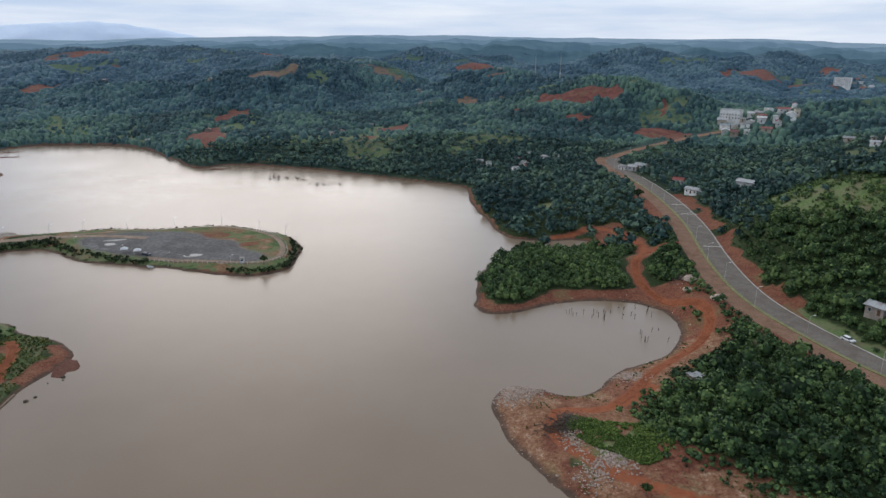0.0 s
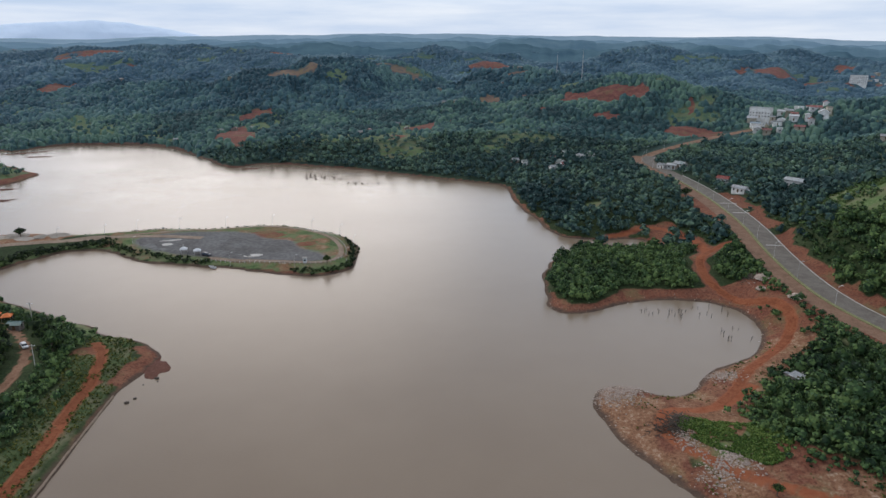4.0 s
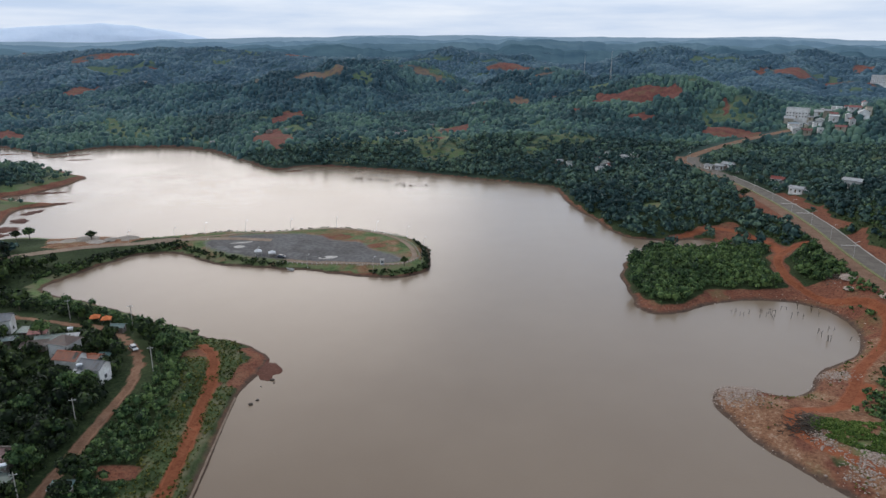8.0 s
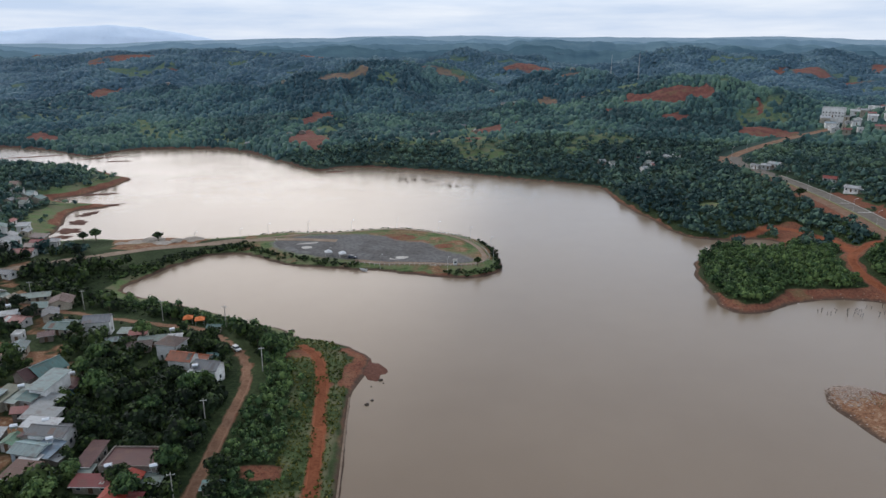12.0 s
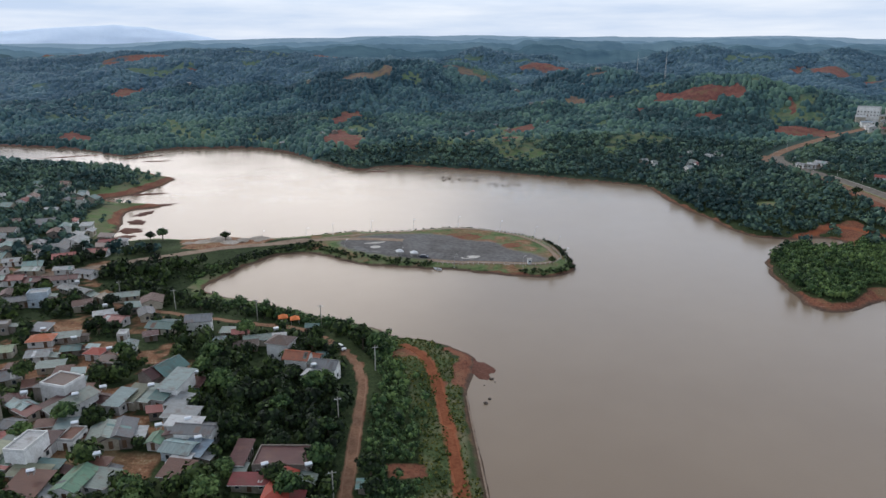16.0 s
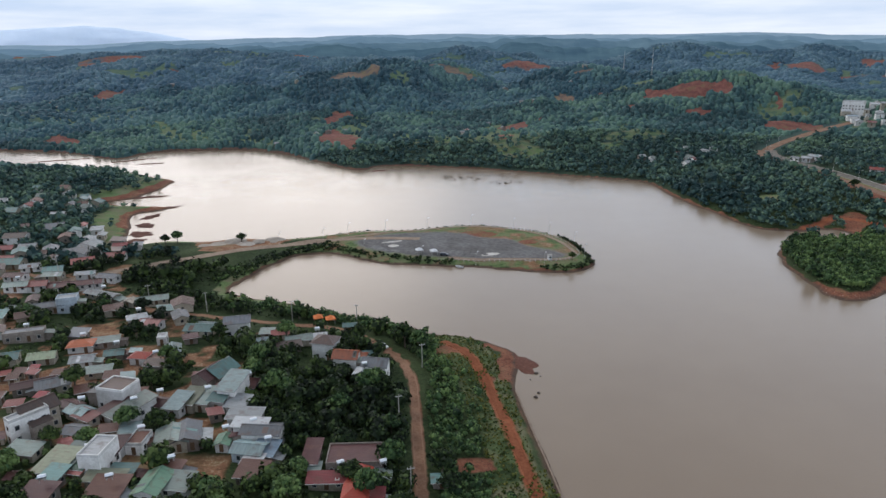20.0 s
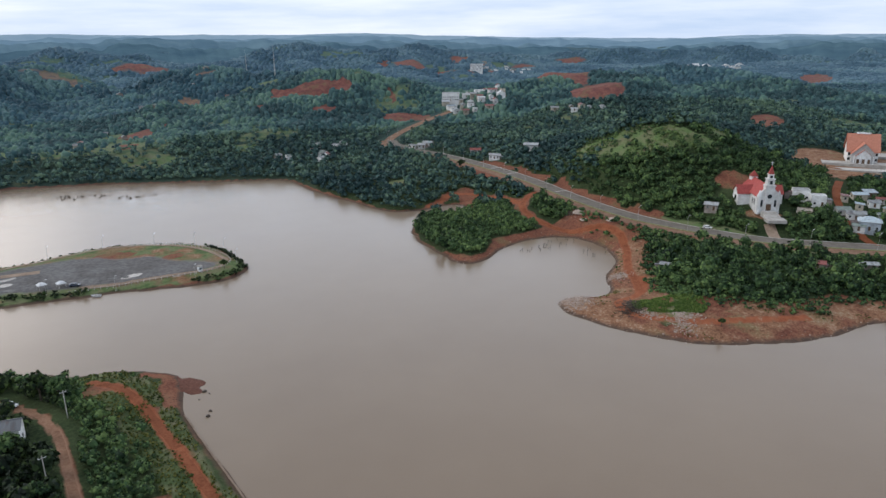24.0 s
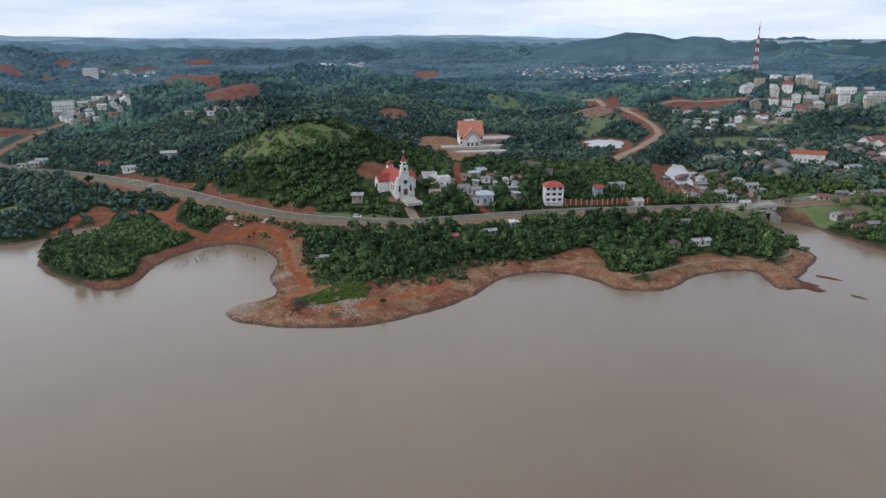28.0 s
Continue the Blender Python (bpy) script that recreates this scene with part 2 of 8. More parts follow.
def water_material():
    m, n, l, b = material("lake_water", 0.16, 0, 0.5)
    n1 = noise_node(n, l, 0.012, 4)
    col = ramp_node(n, l, n1, (0.3, (0.154, 0.110, 0.074)), (0.7, (0.180, 0.132, 0.091)))
    l.new(col, b.inputs["Base Color"])
    b.inputs["IOR"].default_value = 1.33
    geo = n.new("ShaderNodeNewGeometry")
    mp = n.new("ShaderNodeMapping")
    mp.inputs["Scale"].default_value = (0.45, 1.3, 1.0)
    mp.inputs["Rotation"].default_value = (0, 0, 0.5)
    l.new(geo.outputs["Position"], mp.inputs["Vector"])
    waves = noise_node(n, l, 1.6, 3, 0.55, mp.outputs["Vector"])
    rough = ramp_node(n, l, n1, (0.35, (0.20,) * 3), (0.65, (0.25,) * 3))
    l.new(rough, b.inputs["Roughness"])
    bump_node(n, l, b, waves, 0.14, 0.16)
    return m


def leaf_material(name, *cols, own=0.30, near=0.75, wide=0.6):
    m, n, l, b = material(name, 0.75, 0, 0.2)
    geo = n.new("ShaderNodeNewGeometry")
    isl = geo.outputs["Random Per Island"]
    tree = noise_node(n, l, 0.14, 3, 0.6, geo.outputs["Position"])
    stand = noise_node(n, l, 0.018, 3, 0.5, geo.outputs["Position"])
    f = math_node(n, l, "ADD", math_node(n, l, "MULTIPLY", math_node(n, l, "SUBTRACT", isl, 0.5), own), math_node(n, l, "MULTIPLY", math_node(n, l, "SUBTRACT", tree, 0.5), near))
    f = math_node(n, l, "ADD", f, 0.525)
    f = math_node(n, l, "ADD", f, math_node(n, l, "MULTIPLY", math_node(n, l, "SUBTRACT", stand, 0.5), wide))
    hill = noise_node(n, l, 0.0045, 3, 0.5, geo.outputs["Position"])
    f = math_node(n, l, "ADD", f, math_node(n, l, "MULTIPLY", math_node(n, l, "SUBTRACT", hill, 0.5), wide))
    l.new(ramp_node(n, l, f, *zip((0.28, 0.52, 0.78), cols)), b.inputs["Base Color"])
    return m


M_GROUND, M_WATER = ground_material(), water_material()
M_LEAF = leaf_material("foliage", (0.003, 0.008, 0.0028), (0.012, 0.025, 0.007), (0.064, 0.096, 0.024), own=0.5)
M_LEAF_EAST = leaf_material("east_foliage", (0.008, 0.021, 0.008), (0.038, 0.076, 0.026), (0.112, 0.166, 0.050), own=0.5)
# farther woods: distance haze is painted in as a bluer, paler leaf colour
M_LEAF_MID = leaf_material("hazed_slope_foliage", (0.015, 0.038, 0.038), (0.039, 0.080, 0.069), (0.098, 0.152, 0.092), own=0.5, near=0.6, wide=0.9)
M_LEAF_SLOPE = leaf_material("hazed_hillside_foliage", (0.013, 0.036, 0.038), (0.031, 0.073, 0.074), (0.078, 0.138, 0.100), own=0.4, near=0.7, wide=1.2)
M_LEAF_UP = leaf_material("hazed_upland_foliage", (0.017, 0.046, 0.060), (0.034, 0.079, 0.096), (0.070, 0.130, 0.122), own=0.35, near=0.6, wide=1.2)
M_LEAF_FAR = leaf_material("hazed_far_foliage", (0.036, 0.077, 0.106), (0.055, 0.104, 0.138), (0.082, 0.140, 0.162), own=0.12, near=0.3, wide=1.3)
M_GRASS_TUFT = leaf_material("grass_tufts", (0.016, 0.030, 0.005), (0.050, 0.070, 0.011), (0.150, 0.132, 0.028), own=0.6)
M_WEED = leaf_material("weeds", (0.026, 0.056, 0.008), (0.062, 0.112, 0.018), (0.135, 0.175, 0.04), own=0.7)
M_BARK = surface("bark", (0.09, 0.07, 0.055), (0.17, 0.14, 0.11), 3)
M_ASPHALT = surface("asphalt", (0.160, 0.138, 0.117), (0.225, 0.195, 0.165), 0.5, 0.9, 0.2, 0.2)
M_DIRT = surface("red_dirt", (0.180, 0.052, 0.024), (0.265, 0.096, 0.046), 0.35, 0.95, 0.1, 0.5)
M_LANE = surface("brown_dirt", (0.200, 0.104, 0.064), (0.280, 0.165, 0.108), 0.35, 0.95, 0.1, 0.5)
M_SERVICE = surface("brown_service_lane", (0.185, 0.105, 0.068), (0.265, 0.165, 0.112), 0.4, 0.95, 0.1, 0.4)
M_VERGE = surface("dusty_verge", (0.23, 0.165, 0.12), (0.33, 0.25, 0.19), 0.4, 0.95, 0.1, 0.4)
M_MEDIAN = surface("median_grass", (0.09, 0.12, 0.03), (0.30, 0.27, 0.14), 1.2)
M_CONCRETE = surface("concrete", (0.33, 0.31, 0.28), (0.46, 0.44, 0.40), 0.8)


# ---- small builders ----
def mesh_of(name, verts, faces, mat):
    me = bpy.data.meshes.new(name)
    me.from_pydata([tuple(map(float, v)) for v in verts], [], faces)
    me.materials.append(mat)
    me.update()
    return me


def big_mesh(name, verts, loops, counts, mat):
    """A mesh from arrays: corners, corner numbers face by face, and the number of corners of each face."""
    me = bpy.data.meshes.new(name)
    me.vertices.add(len(verts))
    me.vertices.foreach_set("co", np.asarray(verts, np.float32).ravel())
    loops = np.asarray(loops, np.int32).ravel()
    me.loops.add(len(loops))
    me.loops.foreach_set("vertex_index", loops)
    me.polygons.add(len(counts))
    me.polygons.foreach_set("loop_start", np.r_[0, np.cumsum(counts)[:-1]].astype(np.int32))
    me.polygons.foreach_set("loop_total", np.asarray(counts, np.int32))
    me.materials.append(mat)
    me.validate()
    me.update(calc_edges=True)
    return me


# ---- the plan: shores, roads, hills ----
NORTH_SHORE = [(-540, 717), (-497, 703), (-459, 695), (-416, 675), (-368, 632), (-355, 673), (-336, 684), (-298, 687),
               (-258, 686), (-218, 656), (-191, 615), (-173, 596), (-150, 562), (-137, 559), (-128, 583), (-84, 571),
               (-42, 554), (-18, 541), (13, 523), (51, 502), (76, 490), (74, 451), (75, 418), (82, 386), (84, 364), (92, 350)]
GROVE_SHORE = [(103, 346), (112, 345), (122, 348), (134, 345), (131, 330), (114, 327), (102, 332), (92, 329), (80, 316),
               (71, 299), (68, 280), (65, 259), (64, 249), (69, 243), (77, 244), (90, 251), (104, 256), (116, 257), (129, 255),
               (137, 248), (140, 238), (137, 223), (134, 214), (126, 207), (112, 197), (102, 190), (97, 182), (92, 178),
               (84, 178), (80, 181), (76, 184), (69, 184)]
SPIT_SHORE = [(64, 179), (63, 170), (65, 158), (70, 144), (77, 132), (86, 121), (99, 113), (112, 108), (128, 103), (141, 103),
              (155, 98), (166, 84), (165, 73), (160, 62), (155, 54), (158, 39), (167, 33), (184, 27), (194, 21), (200, 12),
              (203, 3), (192, -1), (184, -4), (183, -8), (188, -15), (202, -12), (220, -16), (235, -21), (242, -18), (250, -11),
              (269, -4), (289, 4), (298, -1), (295, -17), (280, -30), (268, -39), (255, -50)]
SOUTH_SHORE = [(270, -110), (320, -210), (260, -320), (60, -380), (-40, -300), (-62, -180), (-66, -60), (-69, 40)]
TOWN_SHORE = [(-73, 120), (-75, 149), (-76, 165), (-76, 183), (-74, 187), (-71, 197), (-70, 202), (-73, 209), (-78, 213), (-82, 217),
              (-88, 219), (-100, 224), (-108, 232), (-121, 237), (-130, 243), (-142, 250), (-155, 259), (-168, 265), (-180, 270),
              (-184, 278), (-179, 290), (-173, 307), (-165, 320), (-155, 326), (-146, 328)]
ISLAND_SHORE = [(-140, 324), (-125, 312), (-111, 305), (-85, 299), (-64, 295), (-49, 290), (-37, 287), (-26, 289), (-19, 296), (-17, 306),
                (-18, 326), (-23, 343), (-33, 355), (-50, 367), (-69, 374), (-92, 368), (-114, 364), (-133, 364), (-145, 360)]
WEST_SHORE = [(-156, 355), (-168, 353), (-180, 352), (-193, 356), (-205, 354), (-219, 351), (-235, 354), (-248, 350), (-260, 352),
              (-261, 369), (-268, 395), (-276, 421), (-261, 429), (-256, 435), (-280, 440), (-297, 446), (-308, 456), (-293, 463),
              (-286, 486), (-282, 509), (-283, 530), (-296, 537), (-316, 555), (-340, 569), (-387, 581), (-448, 605), (-481, 618),
              (-560, 640), (-760, 690), (-900, 760), (-880, 800), (-700, 760)]


def rounded(points, closed=True, times=1):
    """Corner cutting: the same line with softer corners."""
    p = np.array(points, float)
    for _ in range(times):
        q = np.roll(p, -1, 0) if closed else p[1:]
        a = p if closed else p[:-1]
        p2 = np.empty((2 * len(a), p.shape[1]))
        p2[0::2], p2[1::2] = 0.75 * a + 0.25 * q, 0.25 * a + 0.75 * q
        p = p2 if closed else np.vstack([p[:1], p2, p[-1:]])
    return p


def lattice(ix, iy, seed):
    n = (ix * 374761393 + iy * 668265263 + seed * 974634771) & 0xFFFFFFFF
    n = ((n ^ (n >> 13)) * 1274126177) & 0xFFFFFFFF
    return ((n ^ (n >> 16)) & 0xFFFF) / 65535.0


def vnoise(x, y, seed=0):
    """Smooth value noise, 0 to 1."""
    x, y = np.asarray(x, float), np.asarray(y, float)
    ix, iy = np.floor(x).astype(np.int64), np.floor(y).astype(np.int64)
    u, v = x - ix, y - iy
    u, v = u * u * (3 - 2 * u), v * v * (3 - 2 * v)
    a, b = lattice(ix, iy, seed), lattice(ix + 1, iy, seed)
    c, d = lattice(ix, iy + 1, seed), lattice(ix + 1, iy + 1, seed)
    return (a * (1 - u) + b * u) * (1 - v) + (c * (1 - u) + d * u) * v


def fbm(x, y, octaves=4, seed=0):
    total, amp, norm = 0.0, 1.0, 0.0
    for k in range(octaves):
        total = total + amp * vnoise(x * 2**k + 17 * k, y * 2**k - 31 * k, seed + k)
        norm += amp
        amp *= 0.5
    return total / norm


def seg_distance(x, y, line, closed=False):
    """Distance to a line of points, and how far along it (0 to 1) the nearest place lies."""
    p = np.asarray(line, float)
    q = np.roll(p, -1, 0) if closed else p[1:]
    a = p if closed else p[:-1]
    best, along = np.full(x.shape, 1e9), np.zeros(x.shape)
    for k in range(len(a)):
        dx, dy = q[k, 0] - a[k, 0], q[k, 1] - a[k, 1]
        s = np.clip(((x - a[k, 0]) * dx + (y - a[k, 1]) * dy) / (dx * dx + dy * dy + 1e-9), 0, 1)
        d = np.hypot(x - a[k, 0] - s * dx, y - a[k, 1] - s * dy)
        near = d < best
        best[near], along[near] = d[near], (k + s[near]) / len(a)
    return best, along


def inside(x, y, line):
    p = np.asarray(line, float)
    q = np.roll(p, -1, 0)
    odd = np.zeros(x.shape, bool)
    for (ax, ay), (bx, by) in zip(p, q):
        if ay != by:
            odd ^= ((ay > y) != (by > y)) & (x < (bx - ax) * (y - ay) / (by - ay) + ax)
    return odd


LAKE = rounded(NORTH_SHORE + GROVE_SHORE + SPIT_SHORE + SOUTH_SHORE + TOWN_SHORE + ISLAND_SHORE + WEST_SHORE)


def shore(x, y):
    """Metres from the shore: over 0 on land, under 0 in the lake."""
    shape = np.shape(x)
    x, y = np.ravel(np.asarray(x, float)), np.ravel(np.asarray(y, float))
    out = np.hypot(np.maximum(np.abs(x + 200) - 700, 0), np.maximum(np.abs(y - 200) - 650, 0)) + 60
    near = (x > -1000) & (x < 620) & (y > -460) & (y < 1000)
    d, _ = seg_distance(x[near], y[near], LAKE, True)
    wet = inside(x[near], y[near], LAKE)
    out[near] = np.where(wet, -d, d)
    out = out + (3.0 * (fbm(x / 9, y / 9, 2, 5) - 0.5) + 2.6 * (fbm(x / 24, y / 24, 2, 6) - 0.5))
    return out.reshape(shape)


# hills: x, y, height added, reach along x, reach along y
HILLS = [(243, 268, 34, 52, 62), (282, 330, 16, 60, 60), (170, 960, 34, 190, 130), (215, 800, 16, 110, 70), (-60, 1150, 50, 190, 130),
         (-330, 900, 26, 170, 120), (-620, 1050, 22, 260, 150), (420, 330, 8, 90, 70), (640, 560, 30, 200, 140), (520, 420, 16, 110, 90),
         (430, 980, 22, 200, 160), (820, 760, 18, 180, 160), (560, 250, -8, 90, 70), (540, 60, -6, 130, 70), (780, 130, 14, 120, 120),
         (900, 330, 14, 150, 120), (-190, 690, 13, 90, 60), (60, 660, 9, 90, 70), (150, 742, 15, 90, 60), (-70, 630, 6, 70, 40)]
# crests beyond the lake: reach to the sides, then x, y, z along the crest
QUARRY_HILL = (95, [(348, 700, 46), (312, 715, 54), (294, 730, 59), (265, 745, 66), (231, 800, 64), (204, 870, 58), (158, 930, 66), (120, 955, 63), (86, 960, 56), (55, 960, 44)])
QUARRY_SPURS = [(60, [(120, 955, 63), (75, 860, 39), (40, 780, 24), (-1, 700, 15)]), (60, [(204, 870, 58), (147, 740, 32), (107, 660, 20)])]
FIELD_HILL = (90, [(-247, 960, 55), (-188, 990, 62), (-152, 1010, 70), (-117, 1080, 72), (-85, 1120, 74), (-40, 1130, 71), (5, 1110, 60), (39, 1080, 46), (64, 1060, 36)])
FIELD_SPURS = [(55, [(-152, 1010, 67), (-173, 930, 45), (-190, 850, 28), (-203, 780, 18)]), (60, [(-85, 1120, 74), (-86, 980, 46), (-95, 880, 30), (-102, 800, 18)])]
DARK_HILL = (70, [(-413, 860, 21), (-386, 900, 38), (-352, 930, 44), (-298, 950, 45), (-247, 960, 49)])
DARK_SPUR = (50, [(-352, 930, 44), (-333, 830, 24), (-320, 770, 13)])
LEFT_HILL = (120, [(-828, 1150, 32), (-719, 1150, 38), (-679, 1180, 49), (-632, 1220, 63), (-581, 1260, 72), (-509, 1280, 71), (-432, 1290, 63), (-351, 1250, 55)])
LEFT_SPURS = [(70, [(-632, 1220, 63), (-554, 1070, 37), (-514, 950, 19), (-485, 860, 10)]), (70, [(-509, 1280, 71), (-474, 1130, 47), (-440, 1020, 24)])]
LOW_HILL = (60, [(-687, 820, 27), (-610, 830, 30), (-538, 840, 23), (-489, 820, 15)])
WEST_RANGE = (190, [(-1238, 1800, 65), (-1068, 1750, 71), (-957, 1750, 80), (-861, 1780, 88), (-738, 1750, 86), (-647, 1850, 94), (-502, 1850, 89), (-343, 1700, 76)])
NORTH_RANGE = (150, [(-274, 1600, 71), (-172, 1600, 74), (-70, 1600, 75), (-6, 1600, 78), (33, 1620, 95), (71, 1600, 94), (118, 1550, 82), (150, 1500, 68)])
EAST_RANGE = (140, [(215, 1450, 54), (297, 1400, 62), (379, 1450, 77), (446, 1480, 93), (494, 1480, 96), (543, 1450, 87), (592, 1400, 85), (662, 1400, 81), (746, 1450, 84), (810, 1480, 87), (866, 1450, 78), (904, 1400, 73), (975, 1350, 67)])
EAST_SPURS = [(90, [(494, 1480, 96), (422, 1300, 67), (391, 1150, 48)]), (90, [(810, 1480, 87), (633, 1250, 54), (478, 1050, 36)]), (90, [(904, 1400, 73), (717, 1150, 44), (578, 980, 27)])]
EAST_HILL = (105, [(676, 840, 31), (715, 759, 47), (711, 656, 62), (709, 575, 60), (709, 483, 50), (683, 385, 38), (655, 298, 34), (619, 218, 26)])
CRESTS = [QUARRY_HILL, *QUARRY_SPURS, FIELD_HILL, *FIELD_SPURS, DARK_HILL, DARK_SPUR, LEFT_HILL, *LEFT_SPURS, LOW_HILL, WEST_RANGE, NORTH_RANGE, EAST_RANGE, *EAST_SPURS]
# the main road, the village road, the dyke track: x, y, z
MAIN_ROAD = [(330, 628, 27), (296, 612, 24), (258, 590, 20.5), (222, 568, 16.5), (194, 545, 13.2), (184, 523, 12.5), (187, 465, 12.4), (188, 430, 12.2), (187, 390, 11.8), (181, 335, 11.2), (171, 290, 10.3),
             (165, 250, 9.6), (165, 225, 9.2), (170, 200, 9), (178, 170, 9), (196, 147, 9), (216, 125, 8.8), (236, 100, 8.5), (253, 74, 8.2),
             (271, 47, 7.8), (289, 20, 7.5), (312, -8, 7.5), (337, -37, 7.6), (362, -64, 8), (420, -130, 10)]

PONDS = [(366, 60, 40, 9, 14, 9.0), (437, 129, 30, 18, 20, 16.0)]  # x, y, half lengths, turn, level


def ellipse(x, y, cx, cy, rx, ry, deg):
    """Under 1 inside an ellipse turned by deg."""
    c, s = math.cos(math.radians(deg)), math.sin(math.radians(deg))
    u, v = (x - cx) * c + (y - cy) * s, -(x - cx) * s + (y - cy) * c
    return np.hypot(u / rx, v / ry)


def land(x, y, d=None):
    """Height of the ground."""
    x, y = np.asarray(x, float), np.asarray(y, float)
    d = shore(x, y) if d is None else d
    up = np.maximum(d, 0)
    h = 1.3 * (1 - np.exp(-up / 3.0)) + 30 * (1 - np.exp(-up / 200.0)) * np.where((x < -70) & (y < 340), 0.6, 1.0)
    far = np.hypot(x + 40, y)
    wild = np.clip((far - 520) / 600, 0, 1) * np.clip((up - 40) / 160, 0, 1)
    h = h + wild * (78 * (fbm(x / 400, y / 400, 3, 11) - 0.42) + 26 * (fbm(x / 130, y / 130, 3, 12) - 0.5)
                 + 44 * (0.62 - np.abs(2 * fbm(x / 230 + 3, y / 170, 2, 13) - 1) * 2.2))
    h = h + np.clip((far - 1000) / 900, 0, 1) * np.clip((y + 300 - 0.2 * x) / 900, 0, 1) * 22 * np.clip((2600 - far) / 500, 0, 1)
    for hx, hy, tall, rx, ry in HILLS:
        h = h + tall * np.exp(-((x - hx) / rx) ** 2 - ((y - hy) / ry) ** 2) * np.clip(up / 25, 0, 1)
    cap = np.interp(far, [560, 800, 1200, 1700, 2300], [38, 52, 56, 58, 64])
    over = np.maximum(h - cap, 0)
    h = np.where(far > 560, h - over + 20 * (1 - np.exp(-over / 26.0)), h)
    low_land = 1.3 * (1 - np.exp(-up / 3.0)) + 19 * (1 - np.exp(-up / 170.0)) + np.clip((far - 1300) / 900, 0, 1) * 28
    fold = np.abs(2 * fbm(x / 260 + 9, y / 210, 3, 19) - 1)
    h = h - wild * 30 * np.exp(-((fold / 0.2) ** 2)) * np.clip((h - 8) / 20, 0, 1)
    # the hills beyond the lake: crests falling off to their sides, cut by gullies
    north = np.clip((y - 610 - np.maximum(x - 330, 0) * 0.5) / 110, 0, 1) * np.clip((2050 - y) / 150, 0, 1) * np.clip((1150 - x) / 150, 0, 1)
    k = np.flatnonzero(np.ravel(north) > 0)
    kx, ky, base = np.ravel(x)[k], np.ravel(y)[k], np.ravel(low_land)[k]
    wx = kx + 46 * (fbm(kx / 110, ky / 110, 3, 23) - 0.5)
    wy = ky + 46 * (fbm(kx / 110, ky / 110, 3, 24) - 0.5)
    rise = np.zeros(len(k))
    for reach, crest in CRESTS:
        line = np.array(crest, float)
        rd, s = seg_distance(wx, wy, line[:, :2])
        top = np.interp(s, np.linspace(0, 1, len(line)), line[:, 2]) - base
        rise = np.maximum(rise, top * np.exp(-((rd / reach) ** 1.35))) + 0.12 * np.minimum(rise, np.maximum(top, 0) * np.exp(-((rd / reach) ** 1.35)))
    gully = np.abs(2 * fbm(kx / 90 + 5, ky / 90, 3, 27) - 1)
    rise = np.maximum(rise, 0)
    hills = base + rise - 9 * np.exp(-((gully / 0.16) ** 2)) * np.clip(rise / 22, 0, 1) + 7 * (fbm(kx / 55, ky / 55, 3, 28) - 0.5) * np.clip(ky / 500 - 1, 0, 1)
    flat = np.array(h, float).ravel()
    flat[k] = flat[k] * (1 - np.ravel(north)[k]) + hills * np.ravel(north)[k]
    h = flat.reshape(np.shape(h))
    # the wide valley behind the east hill
    vale = np.clip((y - 270 + 0.5 * (x - 560)) / 80, 0, 1) * np.clip((x - 540) / 80, 0, 1) * (1 - north) * np.clip((2050 - far) / 150, 0, 1)
    k = np.flatnonzero(np.ravel(vale) > 0)
    kx, ky = np.ravel(x)[k], np.ravel(y)[k]
    line = np.array(EAST_HILL[1], float)
    rd, s = seg_distance(kx + 46 * (fbm(kx / 110, ky / 110, 3, 23) - 0.5), ky + 46 * (fbm(kx / 110, ky / 110, 3, 24) - 0.5), line[:, :2])
    floor = 17 + 17 * np.clip((np.ravel(far)[k] - 700) / 900, 0, 1) + 12 * (fbm(kx / 150, ky / 150, 3, 29) - 0.5)
    valley = np.maximum(floor, floor + (np.interp(s, np.linspace(0, 1, len(line)), line[:, 2]) - floor) * np.exp(-((rd / EAST_HILL[0]) ** 1.35)))
    flat = np.array(h, float).ravel()
    flat[k] = flat[k] * (1 - np.ravel(vale)[k]) + valley * np.ravel(vale)[k]
    h = flat.reshape(np.shape(h))
    h = h + 1.2 * (fbm(x / 14, y / 14, 3, 15) - 0.5) * np.clip(up / 12, 0, 1)
    for px, py, rx, ry, deg, level in PONDS:
        k = np.clip(2.2 - ellipse(x, y, px, py, rx, ry, deg), 0, 1)
        h = h * (1 - k) + (level - 0.9 * np.clip(k * 2 - 1.1, 0, 1)) * k
    isle = (x > -150) & (x < 0) & (y > 280) & (y < 380)
    h = np.where(isle, np.minimum(h, 2.5 + 0.2 * fbm(x / 9, y / 9, 2, 3)), h)
    h = np.where(d < 0, np.maximum(d * 0.28, -4.0), h)
    if MAIN_ROAD:
        line = np.array(MAIN_ROAD)
        rd, s = seg_distance(np.ravel(x), np.ravel(y), line[:, :2])
        rz = np.interp(s, np.linspace(0, 1, len(line)), line[:, 2]).reshape(np.shape(x))
        k = np.clip((26 - rd.reshape(np.shape(x))) / 16, 0, 1)
        k = k * k * (3 - 2 * k)
        h = np.where(d > 0.5, h * (1 - k) + rz * k, h)
    return h


# bare earth, fields and grass: x, y, half lengths, turn in degrees
RED_FIELDS = [(350, 60, 50, 17, 14), (144, 352, 14, 7, 60), (224, 212, 8, 10, 33), (176, 77, 14, 14, 15), (202, 29, 9, 20, 5)]
